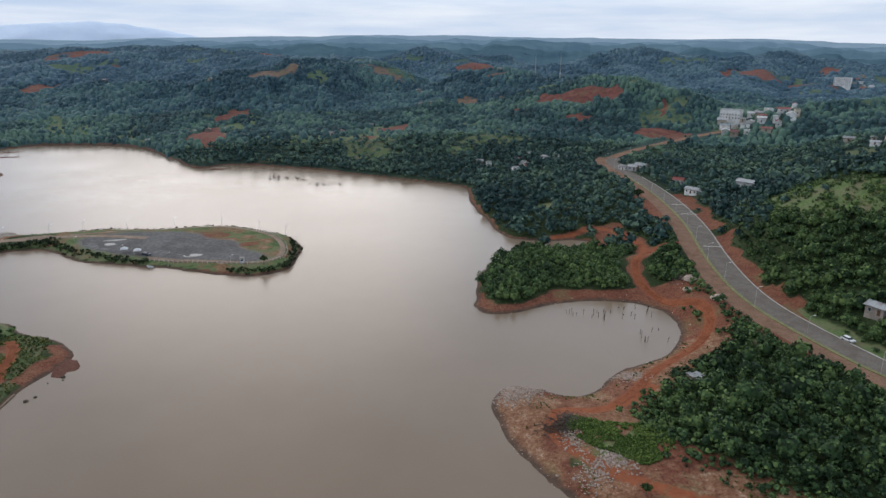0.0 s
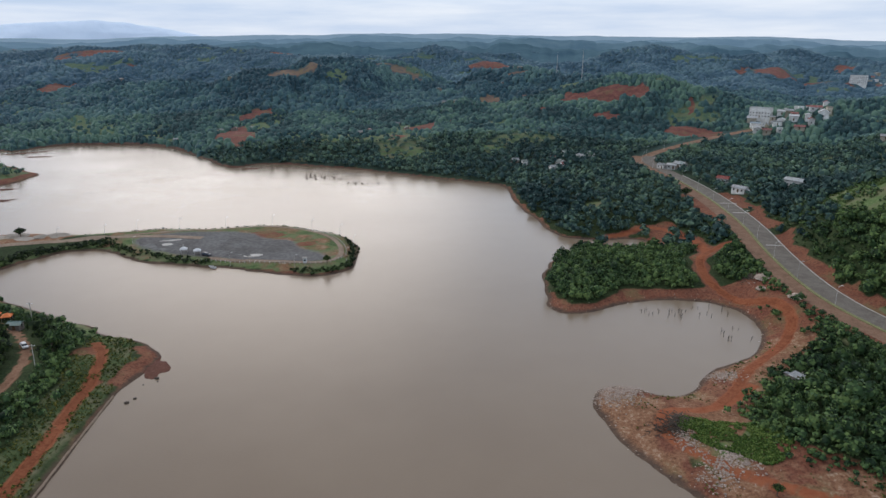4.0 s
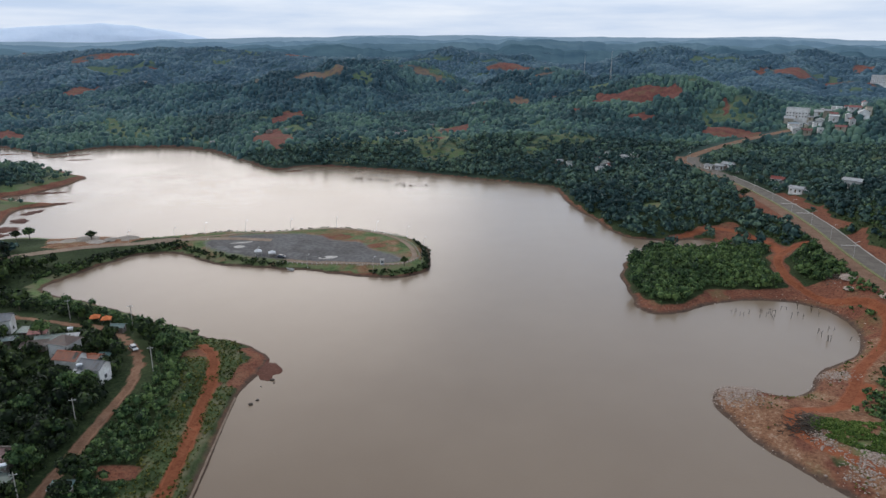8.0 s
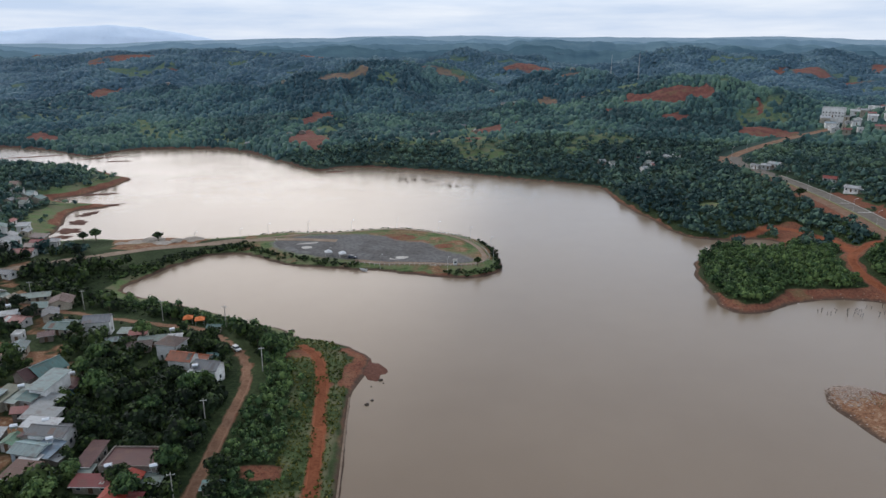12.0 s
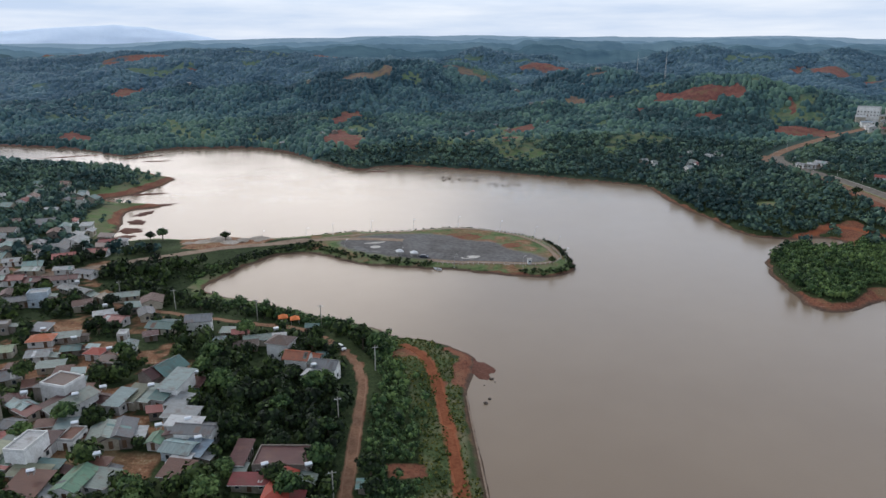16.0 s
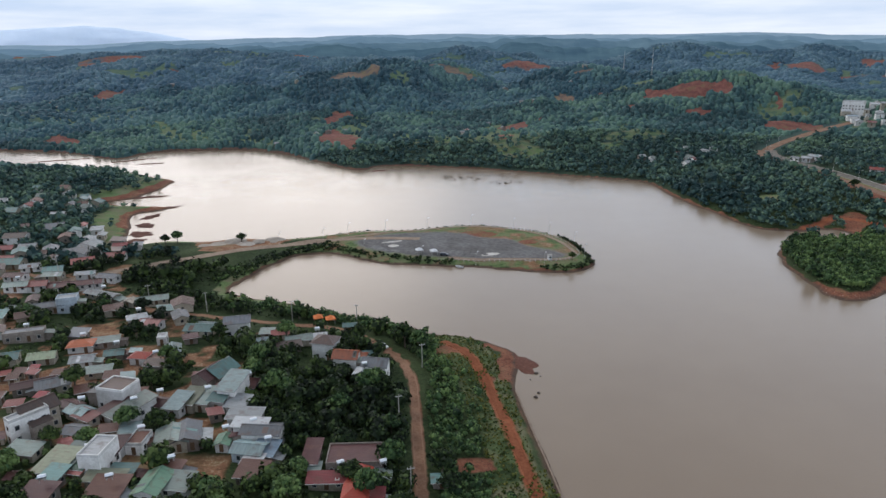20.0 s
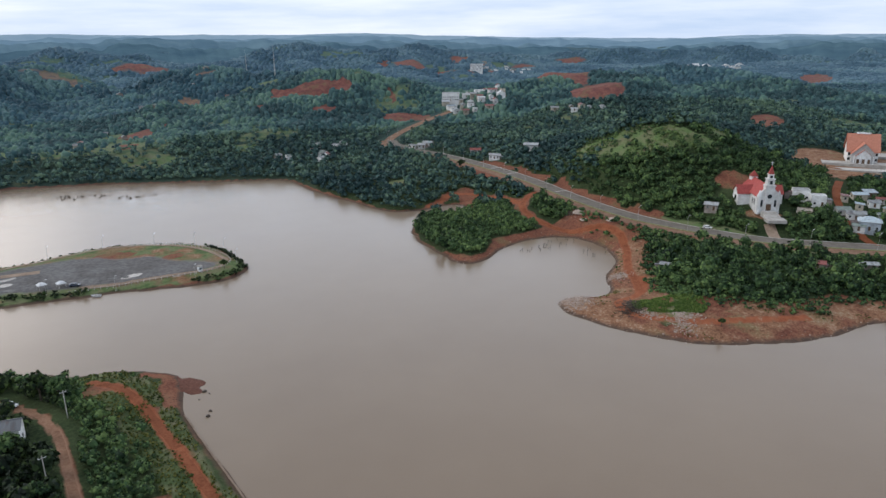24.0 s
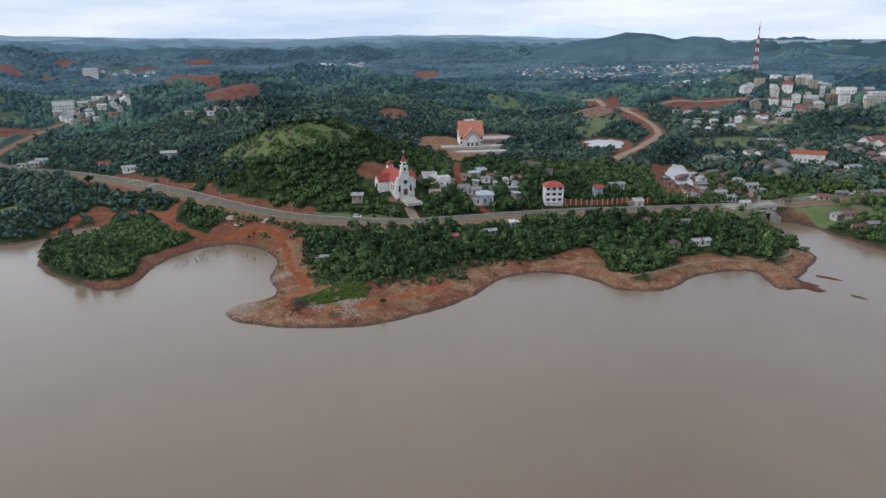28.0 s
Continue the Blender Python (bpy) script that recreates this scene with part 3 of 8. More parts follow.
RED_CUTS = [(530, 675, 90, 30, 60), (455, 538, 55, 28, 50), (1126, 655, 100, 27, 28), (432, 323, 30, 13, 31)]
BROWN_FIELDS = [(572, 174, 33, 23, 14)]
# cleared plots beyond the lake: corners
RED_PLOTS = [[(-196, 776), (-188, 821), (-168, 835), (-161, 820), (-174, 797), (-187, 763)],
    [(-189, 668), (-190, 734), (-179, 740), (-142, 645), (-151, 618), (-176, 639)],
    [(-543, 1002), (-550, 1077), (-543, 1129), (-525, 1068), (-521, 997)],
    [(-478, 732), (-477, 762), (-438, 733), (-431, 709), (-459, 708)],
    [(165, 760), (176, 791), (196, 777), (222, 769), (253, 752), (257, 740), (244, 714), (214, 739)],
    [(129, 741), (143, 752), (149, 736), (141, 728)],
    [(186, 695), (199, 693), (218, 688), (205, 682), (189, 685)]]
CUT_PLOTS = [[(583, 152), (601, 136), (565, 118), (533, 106), (514, 110), (524, 127)], [(671, 131), (710, 120), (741, 51), (717, 43), (679, 85), (597, 108)],
    [(690, 212), (694, 173), (605, 148), (579, 170)]]
RED_PLOTS_FAR = [[(-6, 717), (28, 738), (25, 701), (-5, 685)],
    [(238, 634), (259, 667), (268, 637), (289, 619), (275, 595), (249, 616), (237, 623)],
    [(38, 747), (51, 758), (49, 740)],
    [(578, 1286), (648, 1330), (610, 1275), (575, 1267)],
    [(827, 1361), (850, 1354), (809, 1251), (788, 1279)],
    [(-19, 647), (-3, 642), (-7, 620), (-19, 623)],
    [(291, 712), (299, 715), (286, 685), (283, 688)]]
BROWN_PLOTS = [[(-217, 963), (-184, 996), (-150, 994), (-113, 1026), (-140, 969), (-177, 956)],
    [(-113, 1079), (-88, 1118), (-35, 1110), (5, 1087), (13, 1066), (-13, 1067), (-44, 1088), (-84, 1110)],
    [(110, 931), (128, 931), (156, 919), (151, 912), (120, 924)],
    [(75, 831), (93, 862), (116, 852), (102, 827)]]
GREEN_PLOTS = [[(-394, 797), (-387, 820), (-348, 761), (-319, 725), (-307, 701), (-339, 703), (-363, 739)],
    [(-325, 703), (-337, 774), (-315, 755), (-305, 702)],
    [(-285, 703), (-271, 734), (-240, 708), (-230, 681)],
    [(-180, 725), (-161, 816), (-144, 816), (-144, 724), (-149, 652)],
    [(-120, 640), (-93, 688), (-57, 652), (-56, 616), (-87, 628)],
    [(-93, 852), (-65, 834), (-70, 813)],
    [(-124, 966), (-112, 1018), (-98, 1023), (-93, 985), (-109, 966)]]
GREEN_PLOTS_EAST = [[(448, 163), (539, 171), (569, 148), (537, 135), (484, 146)], [(658, 342), (650, 274), (578, 229), (602, 297)],
    [(64, 589), (85, 585), (77, 568), (61, 571)],
    [(177, 618), (201, 629), (197, 615)],
    [(-25, 587), (15, 592), (8, 574), (-21, 566)]]
PLOTS = [("red", c) for c in RED_PLOTS + RED_PLOTS_FAR + CUT_PLOTS] + [("brown", c) for c in BROWN_PLOTS] + [("green", c) for c in GREEN_PLOTS + GREEN_PLOTS_EAST]
GRASS_TOP = [(224, 333), (225, 310), (229, 283), (237, 266), (243, 241), (237, 231), (226, 247), (210, 261), (203, 293), (206, 318)]
GRASS_FIELDS = [(274, 24, 26, 9, -50), (300, -24, 36, 12, -50), (5, 577, 10, 24, 87), (123, 398, 7, 13, 70),
                (262, 250, 9, 14, 33), (275, 254, 32, 9, 20), (90, 148, 9, 15, 150), (330, -25, 20, 16, 40),
                (300, 350, 40, 30, 20), (-255, 440, 14, 30, 100), (480, 40, 40, 30, 0), (560, 20, 40, 30, 0)]
VILLAGE_ROAD = [(-105, 60), (-105.5, 100), (-106, 128), (-106.4, 146), (-106.8, 168), (-107.1, 184), (-110.4, 196.6), (-116.8, 208.7), (-127.8, 221.6),
                (-136.6, 227.4), (-149, 229), (-171, 235), (-194, 242), (-219, 251), (-243, 268), (-275, 290)]
DYKE_TRACK = [(-78, 60), (-79, 100), (-79.8, 131), (-81.4, 149), (-83.4, 171), (-85.6, 190), (-89.5, 204), (-96, 212)]
BAY_TRACK = [(166, 306), (152, 303), (140, 292), (136, 278), (135, 266), (140, 250), (149, 238), (148, 223), (140, 212), (126, 199), (116, 190), (106, 176), (98, 168)]
CAUSEWAY = [(-100, 340), (-128, 344), (-143, 342), (-165, 337), (-183, 329), (-200, 318), (-222, 300), (-246, 280), (-262, 266)]
CHURCH_DRIVE = [(184, 160), (187, 163), (194, 170), (201, 177)]
HALL_DRIVE = [(214, 130), (226, 150), (243, 165), (262, 178), (290, 190)]
NEW_ROAD = [(374, 106), (428, 100), (490, 96), (524, 102), (547, 112), (563, 128), (582, 146), (670, 187), (704, 216), (792, 270), (822, 304)]
SIDE_ROAD = [(582, 146), (672, 137), (714, 102), (723, 55), (734, 10)]
SPIT_TRACK = [(112, 178), (102, 169), (92, 164), (82, 165), (77, 158), (79, 150), (86, 139), (95, 131), (108, 124), (126, 115)]
SHORE_TRACK = [(145, 295), (150, 312), (152, 330), (148, 350), (137, 360), (124, 352), (112, 347)]
LOT = [(-128, 346), (-112, 351), (-79, 352), (-68, 337), (-53, 336), (-49, 322), (-35, 313), (-30, 304), (-45, 299), (-61, 304), (-83, 309), (-103, 314), (-118, 319), (-134, 334)]
EAST_WOOD = [(154, 209), (128, 186), (105, 165), (98, 152), (107, 146), (121, 133), (135, 121), (150, 121), (160, 112), (170, 92), (190, 76), (168, 60),
             (170, 48), (189, 40), (206, 26), (218, 6), (252, 6), (262, 20), (250, 55), (232, 82), (212, 108), (192, 132), (170, 168)]
GROVE = [(94, 325), (80, 309), (71, 285), (68, 258), (72, 248), (82, 250), (96, 262), (112, 267), (134, 268), (142, 280), (144, 300), (130, 315)]


def cover(x, y, d):
    """Shares of bare red earth, of grass and of pale ground."""
    rag = 0.5 * (fbm(x / 9, y / 9, 3, 21) - 0.5) + 0.6 * (fbm(x / 40, y / 40, 2, 22) - 0.5)
    soil, grass, pale = np.zeros_like(x), np.zeros_like(x), np.zeros_like(x)

    def spot(e, soft=0.25):
        return np.clip((1.0 + 0.5 * rag - ellipse(x, y, *e)) / soft + 0.5, 0, 1)

    far = np.hypot(x + 40, y)
    grass = np.maximum(grass, np.clip((fbm(x / 90, y / 60, 3, 31) - 0.66) * 9, 0, 0.6) * (far > 520))
    soil = np.maximum(soil, np.clip((fbm(x / 160, y / 130, 3, 32) - 0.76) * 14, 0, 0.9) * (far > 1300))
    for e in GRASS_FIELDS:
        grass = np.maximum(grass, 0.75 * spot(e, 0.7))
    top = inside(np.ravel(x), np.ravel(y), rounded(GRASS_TOP)).reshape(x.shape)
    grass = np.where(top, 0.85, grass)
    for e in BROWN_FIELDS:
        pale = np.maximum(pale, 0.62 * spot(e))
    for e in RED_FIELDS + RED_CUTS:
        soil = np.maximum(soil, spot(e))
    wx, wy = x + 9 * (fbm(x / 11, y / 11, 3, 71) - 0.5), y + 16 * (fbm(x / 11, y / 11, 3, 72) - 0.5)
    for kind, corners in PLOTS:
        (x0, y0), (x1, y1) = np.min(corners, 0) - 12, np.max(corners, 0) + 12
        k = np.flatnonzero((x.ravel() > x0) & (x.ravel() < x1) & (y.ravel() > y0) & (y.ravel() < y1))
        k = k[inside(wx.ravel()[k], wy.ravel()[k], corners)]
        if kind == "red":
            soil.ravel()[k] = 1.0
        elif kind == "brown":
            pale.ravel()[k] = 0.6
        else:
            grass.ravel()[k] = np.maximum(grass.ravel()[k], 0.85)
    # the shore: a strip of bare earth, wider along the east bank
    east = (x > 60) & (y < 345)
    wide = np.where(east, np.where(((x < 108) & (y > 238)) | ((x > 236) & (y < 60)), 2.2, 9), np.where((x < -60) & (y < 380), np.where((y > 184) & (y < 214) & (x > -84), 6.5, np.where((x < -150) & (y < 330), 2.2, 1.3)), np.where((x < -180) & (y < 570), 8.0, 2.6))) * (1 + 1.2 * rag)
    soil = np.maximum(soil, np.clip((wide - d) / 2.0, 0, 1))
    pale = np.maximum(pale, 0.4 * ((x < -150) & (y > 345) & (y < 575) & (d < 5) & (d > -2)))
    # the spit and the bay's rim are bare up to the wood
    rim = (x > 60) & (x < 205) & (y > 60) & (y < 262) & (d < 40)
    wood = inside(np.ravel(x), np.ravel(y), EAST_WOOD).reshape(x.shape)
    wd, _ = seg_distance(np.ravel(x), np.ravel(y), EAST_WOOD, True)
    wood_in = np.clip(0.1 + (np.where(wood, 1, -1) * wd.reshape(x.shape) + 7 * rag) / 5, 0, 1)
    soil = np.where(rim & (grass < 0.5), np.maximum(soil, 0.95 * (1 - wood_in)), soil)
    grove = inside(np.ravel(x), np.ravel(y), GROVE).reshape(x.shape)
    gd, _ = seg_distance(np.ravel(x), np.ravel(y), GROVE, True)
    grove_in = np.clip(0.5 + (np.where(grove, 1, -1) * gd.reshape(x.shape) + 5 * rag) / 4, 0, 1)
    soil = np.where(d > 2, soil * (1 - np.maximum(wood_in, grove_in)), soil)
    tan_ground = (rim & ~wood & (y < 215)) | (east & (y < 130) & (d < 12) & (x < 236) & ~wood)
    pale = np.maximum(pale, (0.46 + 0.34 * np.clip((fbm(x / 8, y / 8, 3, 41) - 0.42) * 5, 0, 1)) * tan_ground * (d < 26))
    # the road's cut bank on the hill side, and its dusty sides
    line = np.array(MAIN_ROAD)[:, :2]
    rd, along = seg_distance(np.ravel(x), np.ravel(y), line)
    rd, along = rd.reshape(x.shape), along.reshape(x.shape)
    bank = (rd < 17 * (0.9 + rag)) & (x > 168) & (y > 225) & (y < 410) & (rd > 6)
    soil = np.where(bank & (fbm(x / 12, y / 12, 2, 44) > 0.30), 1.0, soil)
    grass = np.maximum(grass, np.clip((15 * (1 + rag) - rd) / 4, 0, 0.75) * (y < 240) * (x < 190))
    for path, half in ((VILLAGE_ROAD, 1.0), (DYKE_TRACK, 1.3), (BAY_TRACK, 3.4), (SHORE_TRACK, 3.4), (NEW_ROAD, 6)):
        pd, _ = seg_distance(np.ravel(x), np.ravel(y), path)
        soil = np.maximum(soil, np.clip((half * (1 + 0.5 * rag) - pd.reshape(x.shape)) / 1.2 + 0.5, 0, 1))
    # grass between the dyke track and the water
    pd, _ = seg_distance(np.ravel(x), np.ravel(y), DYKE_TRACK)
    strip = (x < -66) & (x > -100) & (y > 40) & (y < 222) & (pd.reshape(x.shape) < 10) & (d > 1)
    grass = np.where(strip, np.maximum(grass, 0.5), grass)
    for e in ((-93, 140, 3.0, 6, 80), (-95, 205, 5, 3, 30)):
        soil = np.maximum(soil, spot(e))
    bank = (x < -84) & (x > -330) & (y > 214) & (y < 560) & (d > 1) & (d < np.where(y > 345, 20, 6.5) * (1 + 0.8 * rag))
    grass = np.where(bank, np.maximum(grass, 0.75), grass)
    # the island and its causeway: short grass, with two bare patches
    isle = (x > -150) & (x < 0) & (y > 280) & (y < 380) & (d > 0)
    grass = np.where(isle, 0.62, grass)
    pale = np.where(isle & (d > 2), 0.44 + 0.8 * (fbm(x / 7, y / 7, 3, 42) - 0.5), pale)
    soil = np.where(isle & (d > 3), 0, soil)
    for e in ((-69, 345.5, 11, 7, 0), (-45, 329, 6, 4, 20)):
        soil, pale = np.maximum(soil, spot(e)), pale * (1 - spot(e))
    sand = inside(np.ravel(x), np.ravel(y), [(-218, 346), (-201, 351), (-177, 350), (-166, 343), (-179, 330), (-196, 321), (-207, 323)]).reshape(x.shape)
    pale = np.where(sand, 1.0, pale)
    for e in ((351, 236, 30, 17, 27), (396, 204, 22, 14, 22), (208, 184, 5, 8, 30), (370, 212, 22, 16, 22), (318, 206, 26, 16, 30), (342, 206, 34, 18, 27), (330, 240, 18, 12, 30)):
        pale = np.maximum(pale, spot(e))
    for px, py, rx, ry, deg, _ in PONDS:
        soil = np.maximum(soil, spot((px, py, rx * 1.2, ry * 1.25, deg)))
    for e in ((-190, 150, 9, 4, -25), (-205, 141, 8, 3.5, 20), (-178, 170, 8, 3, 15), (-152, 158, 6, 3, 80), (-168, 138, 7, 3, 70), (-214, 186, 8, 3, 30)):
        pale = np.maximum(pale, spot(e))
    # the town's yards
    yard = (x < -150) & (y > 128) & (y < 300) & (d > 34) & (x > -420)
    pale = np.where(yard, np.maximum(pale, np.clip((fbm(x / 9, y / 9, 3, 51) - 0.47) * 7, 0, 0.62)), pale)
    return soil, grass, pale

# ---- the ground: one sheet to the horizon ----
def spaced(lo, hi, fine_lo, fine_hi, step, most):
    mid = list(np.arange(fine_lo, fine_hi + 0.1, step))
    up, down, s = [], [], step
    v = mid[-1]
    while v < hi:
        s = min(s * 1.035, most)
        v += s
        up.append(v)
    v, s = mid[0], step
    while v > lo:
        s = min(s * 1.035, most)
        v -= s
        down.append(v)
    return np.array(down[::-1] + mid + up)


GX = spaced(-4400, 4700, -560, 330, 2.8, 42)
GY = spaced(-700, 4750, -60, 720, 2.8, 42)
XX, YY = np.meshgrid(GX, GY)
DD = shore(XX, YY)
HH = land(XX, YY, DD)


def at_grid(grid, x, y):
    """Reads a grid at any place."""
    x, y = np.asarray(x, float), np.asarray(y, float)
    i = np.clip(np.searchsorted(GX, x) - 1, 0, len(GX) - 2)
    j = np.clip(np.searchsorted(GY, y) - 1, 0, len(GY) - 2)
    u = np.clip((x - GX[i]) / (GX[i + 1] - GX[i]), 0, 1)
    v = np.clip((y - GY[j]) / (GY[j + 1] - GY[j]), 0, 1)
    return (grid[j, i] * (1 - u) + grid[j, i + 1] * u) * (1 - v) + (grid[j + 1, i] * (1 - u) + grid[j + 1, i + 1] * u) * v


def ground_z(x, y):
    return float(at_grid(HH, x, y))


SOIL, GRASS, PALE = cover(XX, YY, DD)
nx, ny = len(GX), len(GY)
idx = np.arange(nx * ny).reshape(ny, nx)
quads = np.stack([idx[:-1, :-1], idx[:-1, 1:], idx[1:, 1:], idx[1:, :-1]], -1).reshape(-1, 4)
g_mesh = big_mesh("ground", np.stack([XX, YY, HH], -1).reshape(-1, 3), quads, np.full(len(quads), 4), M_GROUND)
g_mesh.polygons.foreach_set("use_smooth", np.ones(len(quads), bool))
g_col = g_mesh.color_attributes.new("cover", "FLOAT_COLOR", "POINT")
# fourth channel: distance from the flight, which drives the painted haze
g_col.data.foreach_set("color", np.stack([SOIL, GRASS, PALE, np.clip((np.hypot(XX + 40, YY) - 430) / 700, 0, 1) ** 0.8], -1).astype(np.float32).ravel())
TRACKS = np.full(XX.size, 99.0)
for path in (DYKE_TRACK, BAY_TRACK, SPIT_TRACK, SHORE_TRACK):
    TRACKS = np.minimum(TRACKS, seg_distance(XX.ravel(), YY.ravel(), rounded(path, False, 2))[0])
LOT_FAR = seg_distance(XX.ravel(), YY.ravel(), rounded(LOT), True)[0]
LOT_FAR = np.where(inside(XX.ravel(), YY.ravel(), rounded(LOT)), -LOT_FAR, LOT_FAR)
g_far = g_mesh.color_attributes.new("lines", "FLOAT_COLOR", "POINT")
g_far.data.foreach_set("color", np.stack([DD.ravel(), TRACKS, LOT_FAR, seg_distance(XX.ravel(), YY.ravel(), rounded(VILLAGE_ROAD, False, 2))[0]], -1).astype(np.float32).ravel())
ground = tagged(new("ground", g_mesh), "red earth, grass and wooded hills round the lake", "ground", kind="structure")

w_x, w_y = (-1000, 620), (-460, 1000)
lake = tagged(new("water", mesh_of("water", [(w_x[0], w_y[0], 0), (w_x[1], w_y[0], 0), (w_x[1], w_y[1], 0), (w_x[0], w_y[1], 0)],
                                   [(0, 1, 2, 3)], M_WATER)), "calm muddy brown reservoir water reflecting the sky", "lake", kind="structure")


def ribbon(name, line, width, lift, mat, label, category, thick=0.12, offset=0.0, on_ground=True):
    """A strip along a line of the plan, with thickness, lying on the ground."""
    p = rounded(np.array(line, float)[:, :3], False, 2)
    t = np.gradient(p[:, :2], axis=0)
    t /= np.linalg.norm(t, axis=1)[:, None] + 1e-9
    side = np.stack([t[:, 1], -t[:, 0]], -1)
    across = np.linspace(-0.5, 0.5, 5) * width + offset
    verts, faces = [], []
    m = len(across)
    for k in range(len(p)):
        for a in across:
            x, y = p[k, :2] + side[k] * a
            verts.append((x, y, (ground_z(x, y) if on_ground else p[k, 2]) + lift))
    top = len(verts)
    verts += [(x, y, z - thick - 0.3) for x, y, z in verts]
    for k in range(len(p) - 1):
        for a in range(m - 1):
            i = k * m + a
            faces.append((i, i + 1, i + m + 1, i + m))
        for i, j in ((k * m, (k + 1) * m), (k * m + m - 1, (k + 1) * m + m - 1)):
            faces.append((i, j, j + top, i + top))
    return tagged(new(name, mesh_of(name, verts, faces, mat)), label, category, kind="structure")

asphalt_line = [(x, y, 0) for x, y, _ in MAIN_ROAD]
M_STRIPE = surface("road_paint", (0.42, 0.40, 0.37), (0.62, 0.60, 0.56), 1.5)
ribbon("far_road", asphalt_line[:6], 8, 0.05, M_SERVICE, "dusty brown road climbing to the red field", "road")
ribbon("road_verge", asphalt_line[4:], 18, 0.06, M_SERVICE, "dusty red-brown service lane beside the lakeside road", "road")
ribbon("road", asphalt_line[4:], 9.0, 0.16, M_ASPHALT, "worn grey asphalt road along the lake", "road", offset=-4.2)
ribbon("median", asphalt_line[6:], 1.3, 0.30, M_MEDIAN, "grassy median strip with a pale kerb", "kerb", offset=1.2, thick=0.2)
ribbon("kerb", asphalt_line[6:], 0.5, 0.26, M_CONCRETE, "pale concrete kerb of the lakeside road", "kerb", offset=-9.0, thick=0.2)
for stripe_y, stripe_x in ((382, 188.5), (360, 185.8), (300, 175.0)):
    ribbon("road_stripe", [(stripe_x - 0.5, stripe_y, 0), (stripe_x + 4, stripe_y - 0.6, 0), (stripe_x + 8, stripe_y - 1.2, 0)], 0.9, 0.19, M_STRIPE, "worn white stripe painted across the asphalt", "road marking", thick=0.02)
ribbon("village_road", [(x, y, 0) for x, y in VILLAGE_ROAD], 2.0, 0.05, M_LANE, "packed red dirt village road", "road")
ribbon("dyke_track", [(x, y, 0) for x, y in DYKE_TRACK], 2.4, 0.05, M_DIRT, "rutted red dirt track along the dyke", "track")
ribbon("bay_track", [(x, y, 0) for x, y in BAY_TRACK], 2.6, 0.05, M_DIRT, "rutted red dirt track round the bay", "track")
ribbon("causeway_road", [(x, y, 0) for x, y in CAUSEWAY], 4.5, 0.12, M_VERGE, "pale dirt road over the causeway", "road")
ribbon("new_road", [(x, y, 0) for x, y in NEW_ROAD], 6, 0.2, M_VERGE, "unfinished road through a red earth cutting", "road")
ribbon("retaining_wall", [(-71.5, 40, 0), (-73.2, 100, 0), (-74.2, 135, 0), (-75.6, 160, 0), (-76.4, 180, 0)], 0.5, 0.3, M_VERGE, "low concrete wall along the water's edge", "wall", thick=1.2)
ribbon("shore_path", [(163, 54, 0), (172, 44, 0), (186, 36, 0), (198, 28, 0), (207, 16, 0), (211, 3, 0), (221, -8, 0), (233, -10, 0), (249, -3, 0), (267, 5, 0)], 1.3, 0.10, M_VERGE, "pale narrow footpath along the east shore", "path")
ribbon("church_drive", [(x, y, 0) for x, y in CHURCH_DRIVE], 5, 0.15, M_VERGE, "pale drive up to the church", "road")
ribbon("hall_drive", [(x, y, 0) for x, y in HALL_DRIVE], 4, 0.15, M_DIRT, "dirt lane up to the hall", "road")
ribbon("side_road", [(x, y, 0) for x, y in SIDE_ROAD], 5, 0.2, M_VERGE, "unfinished road through red earth", "road")


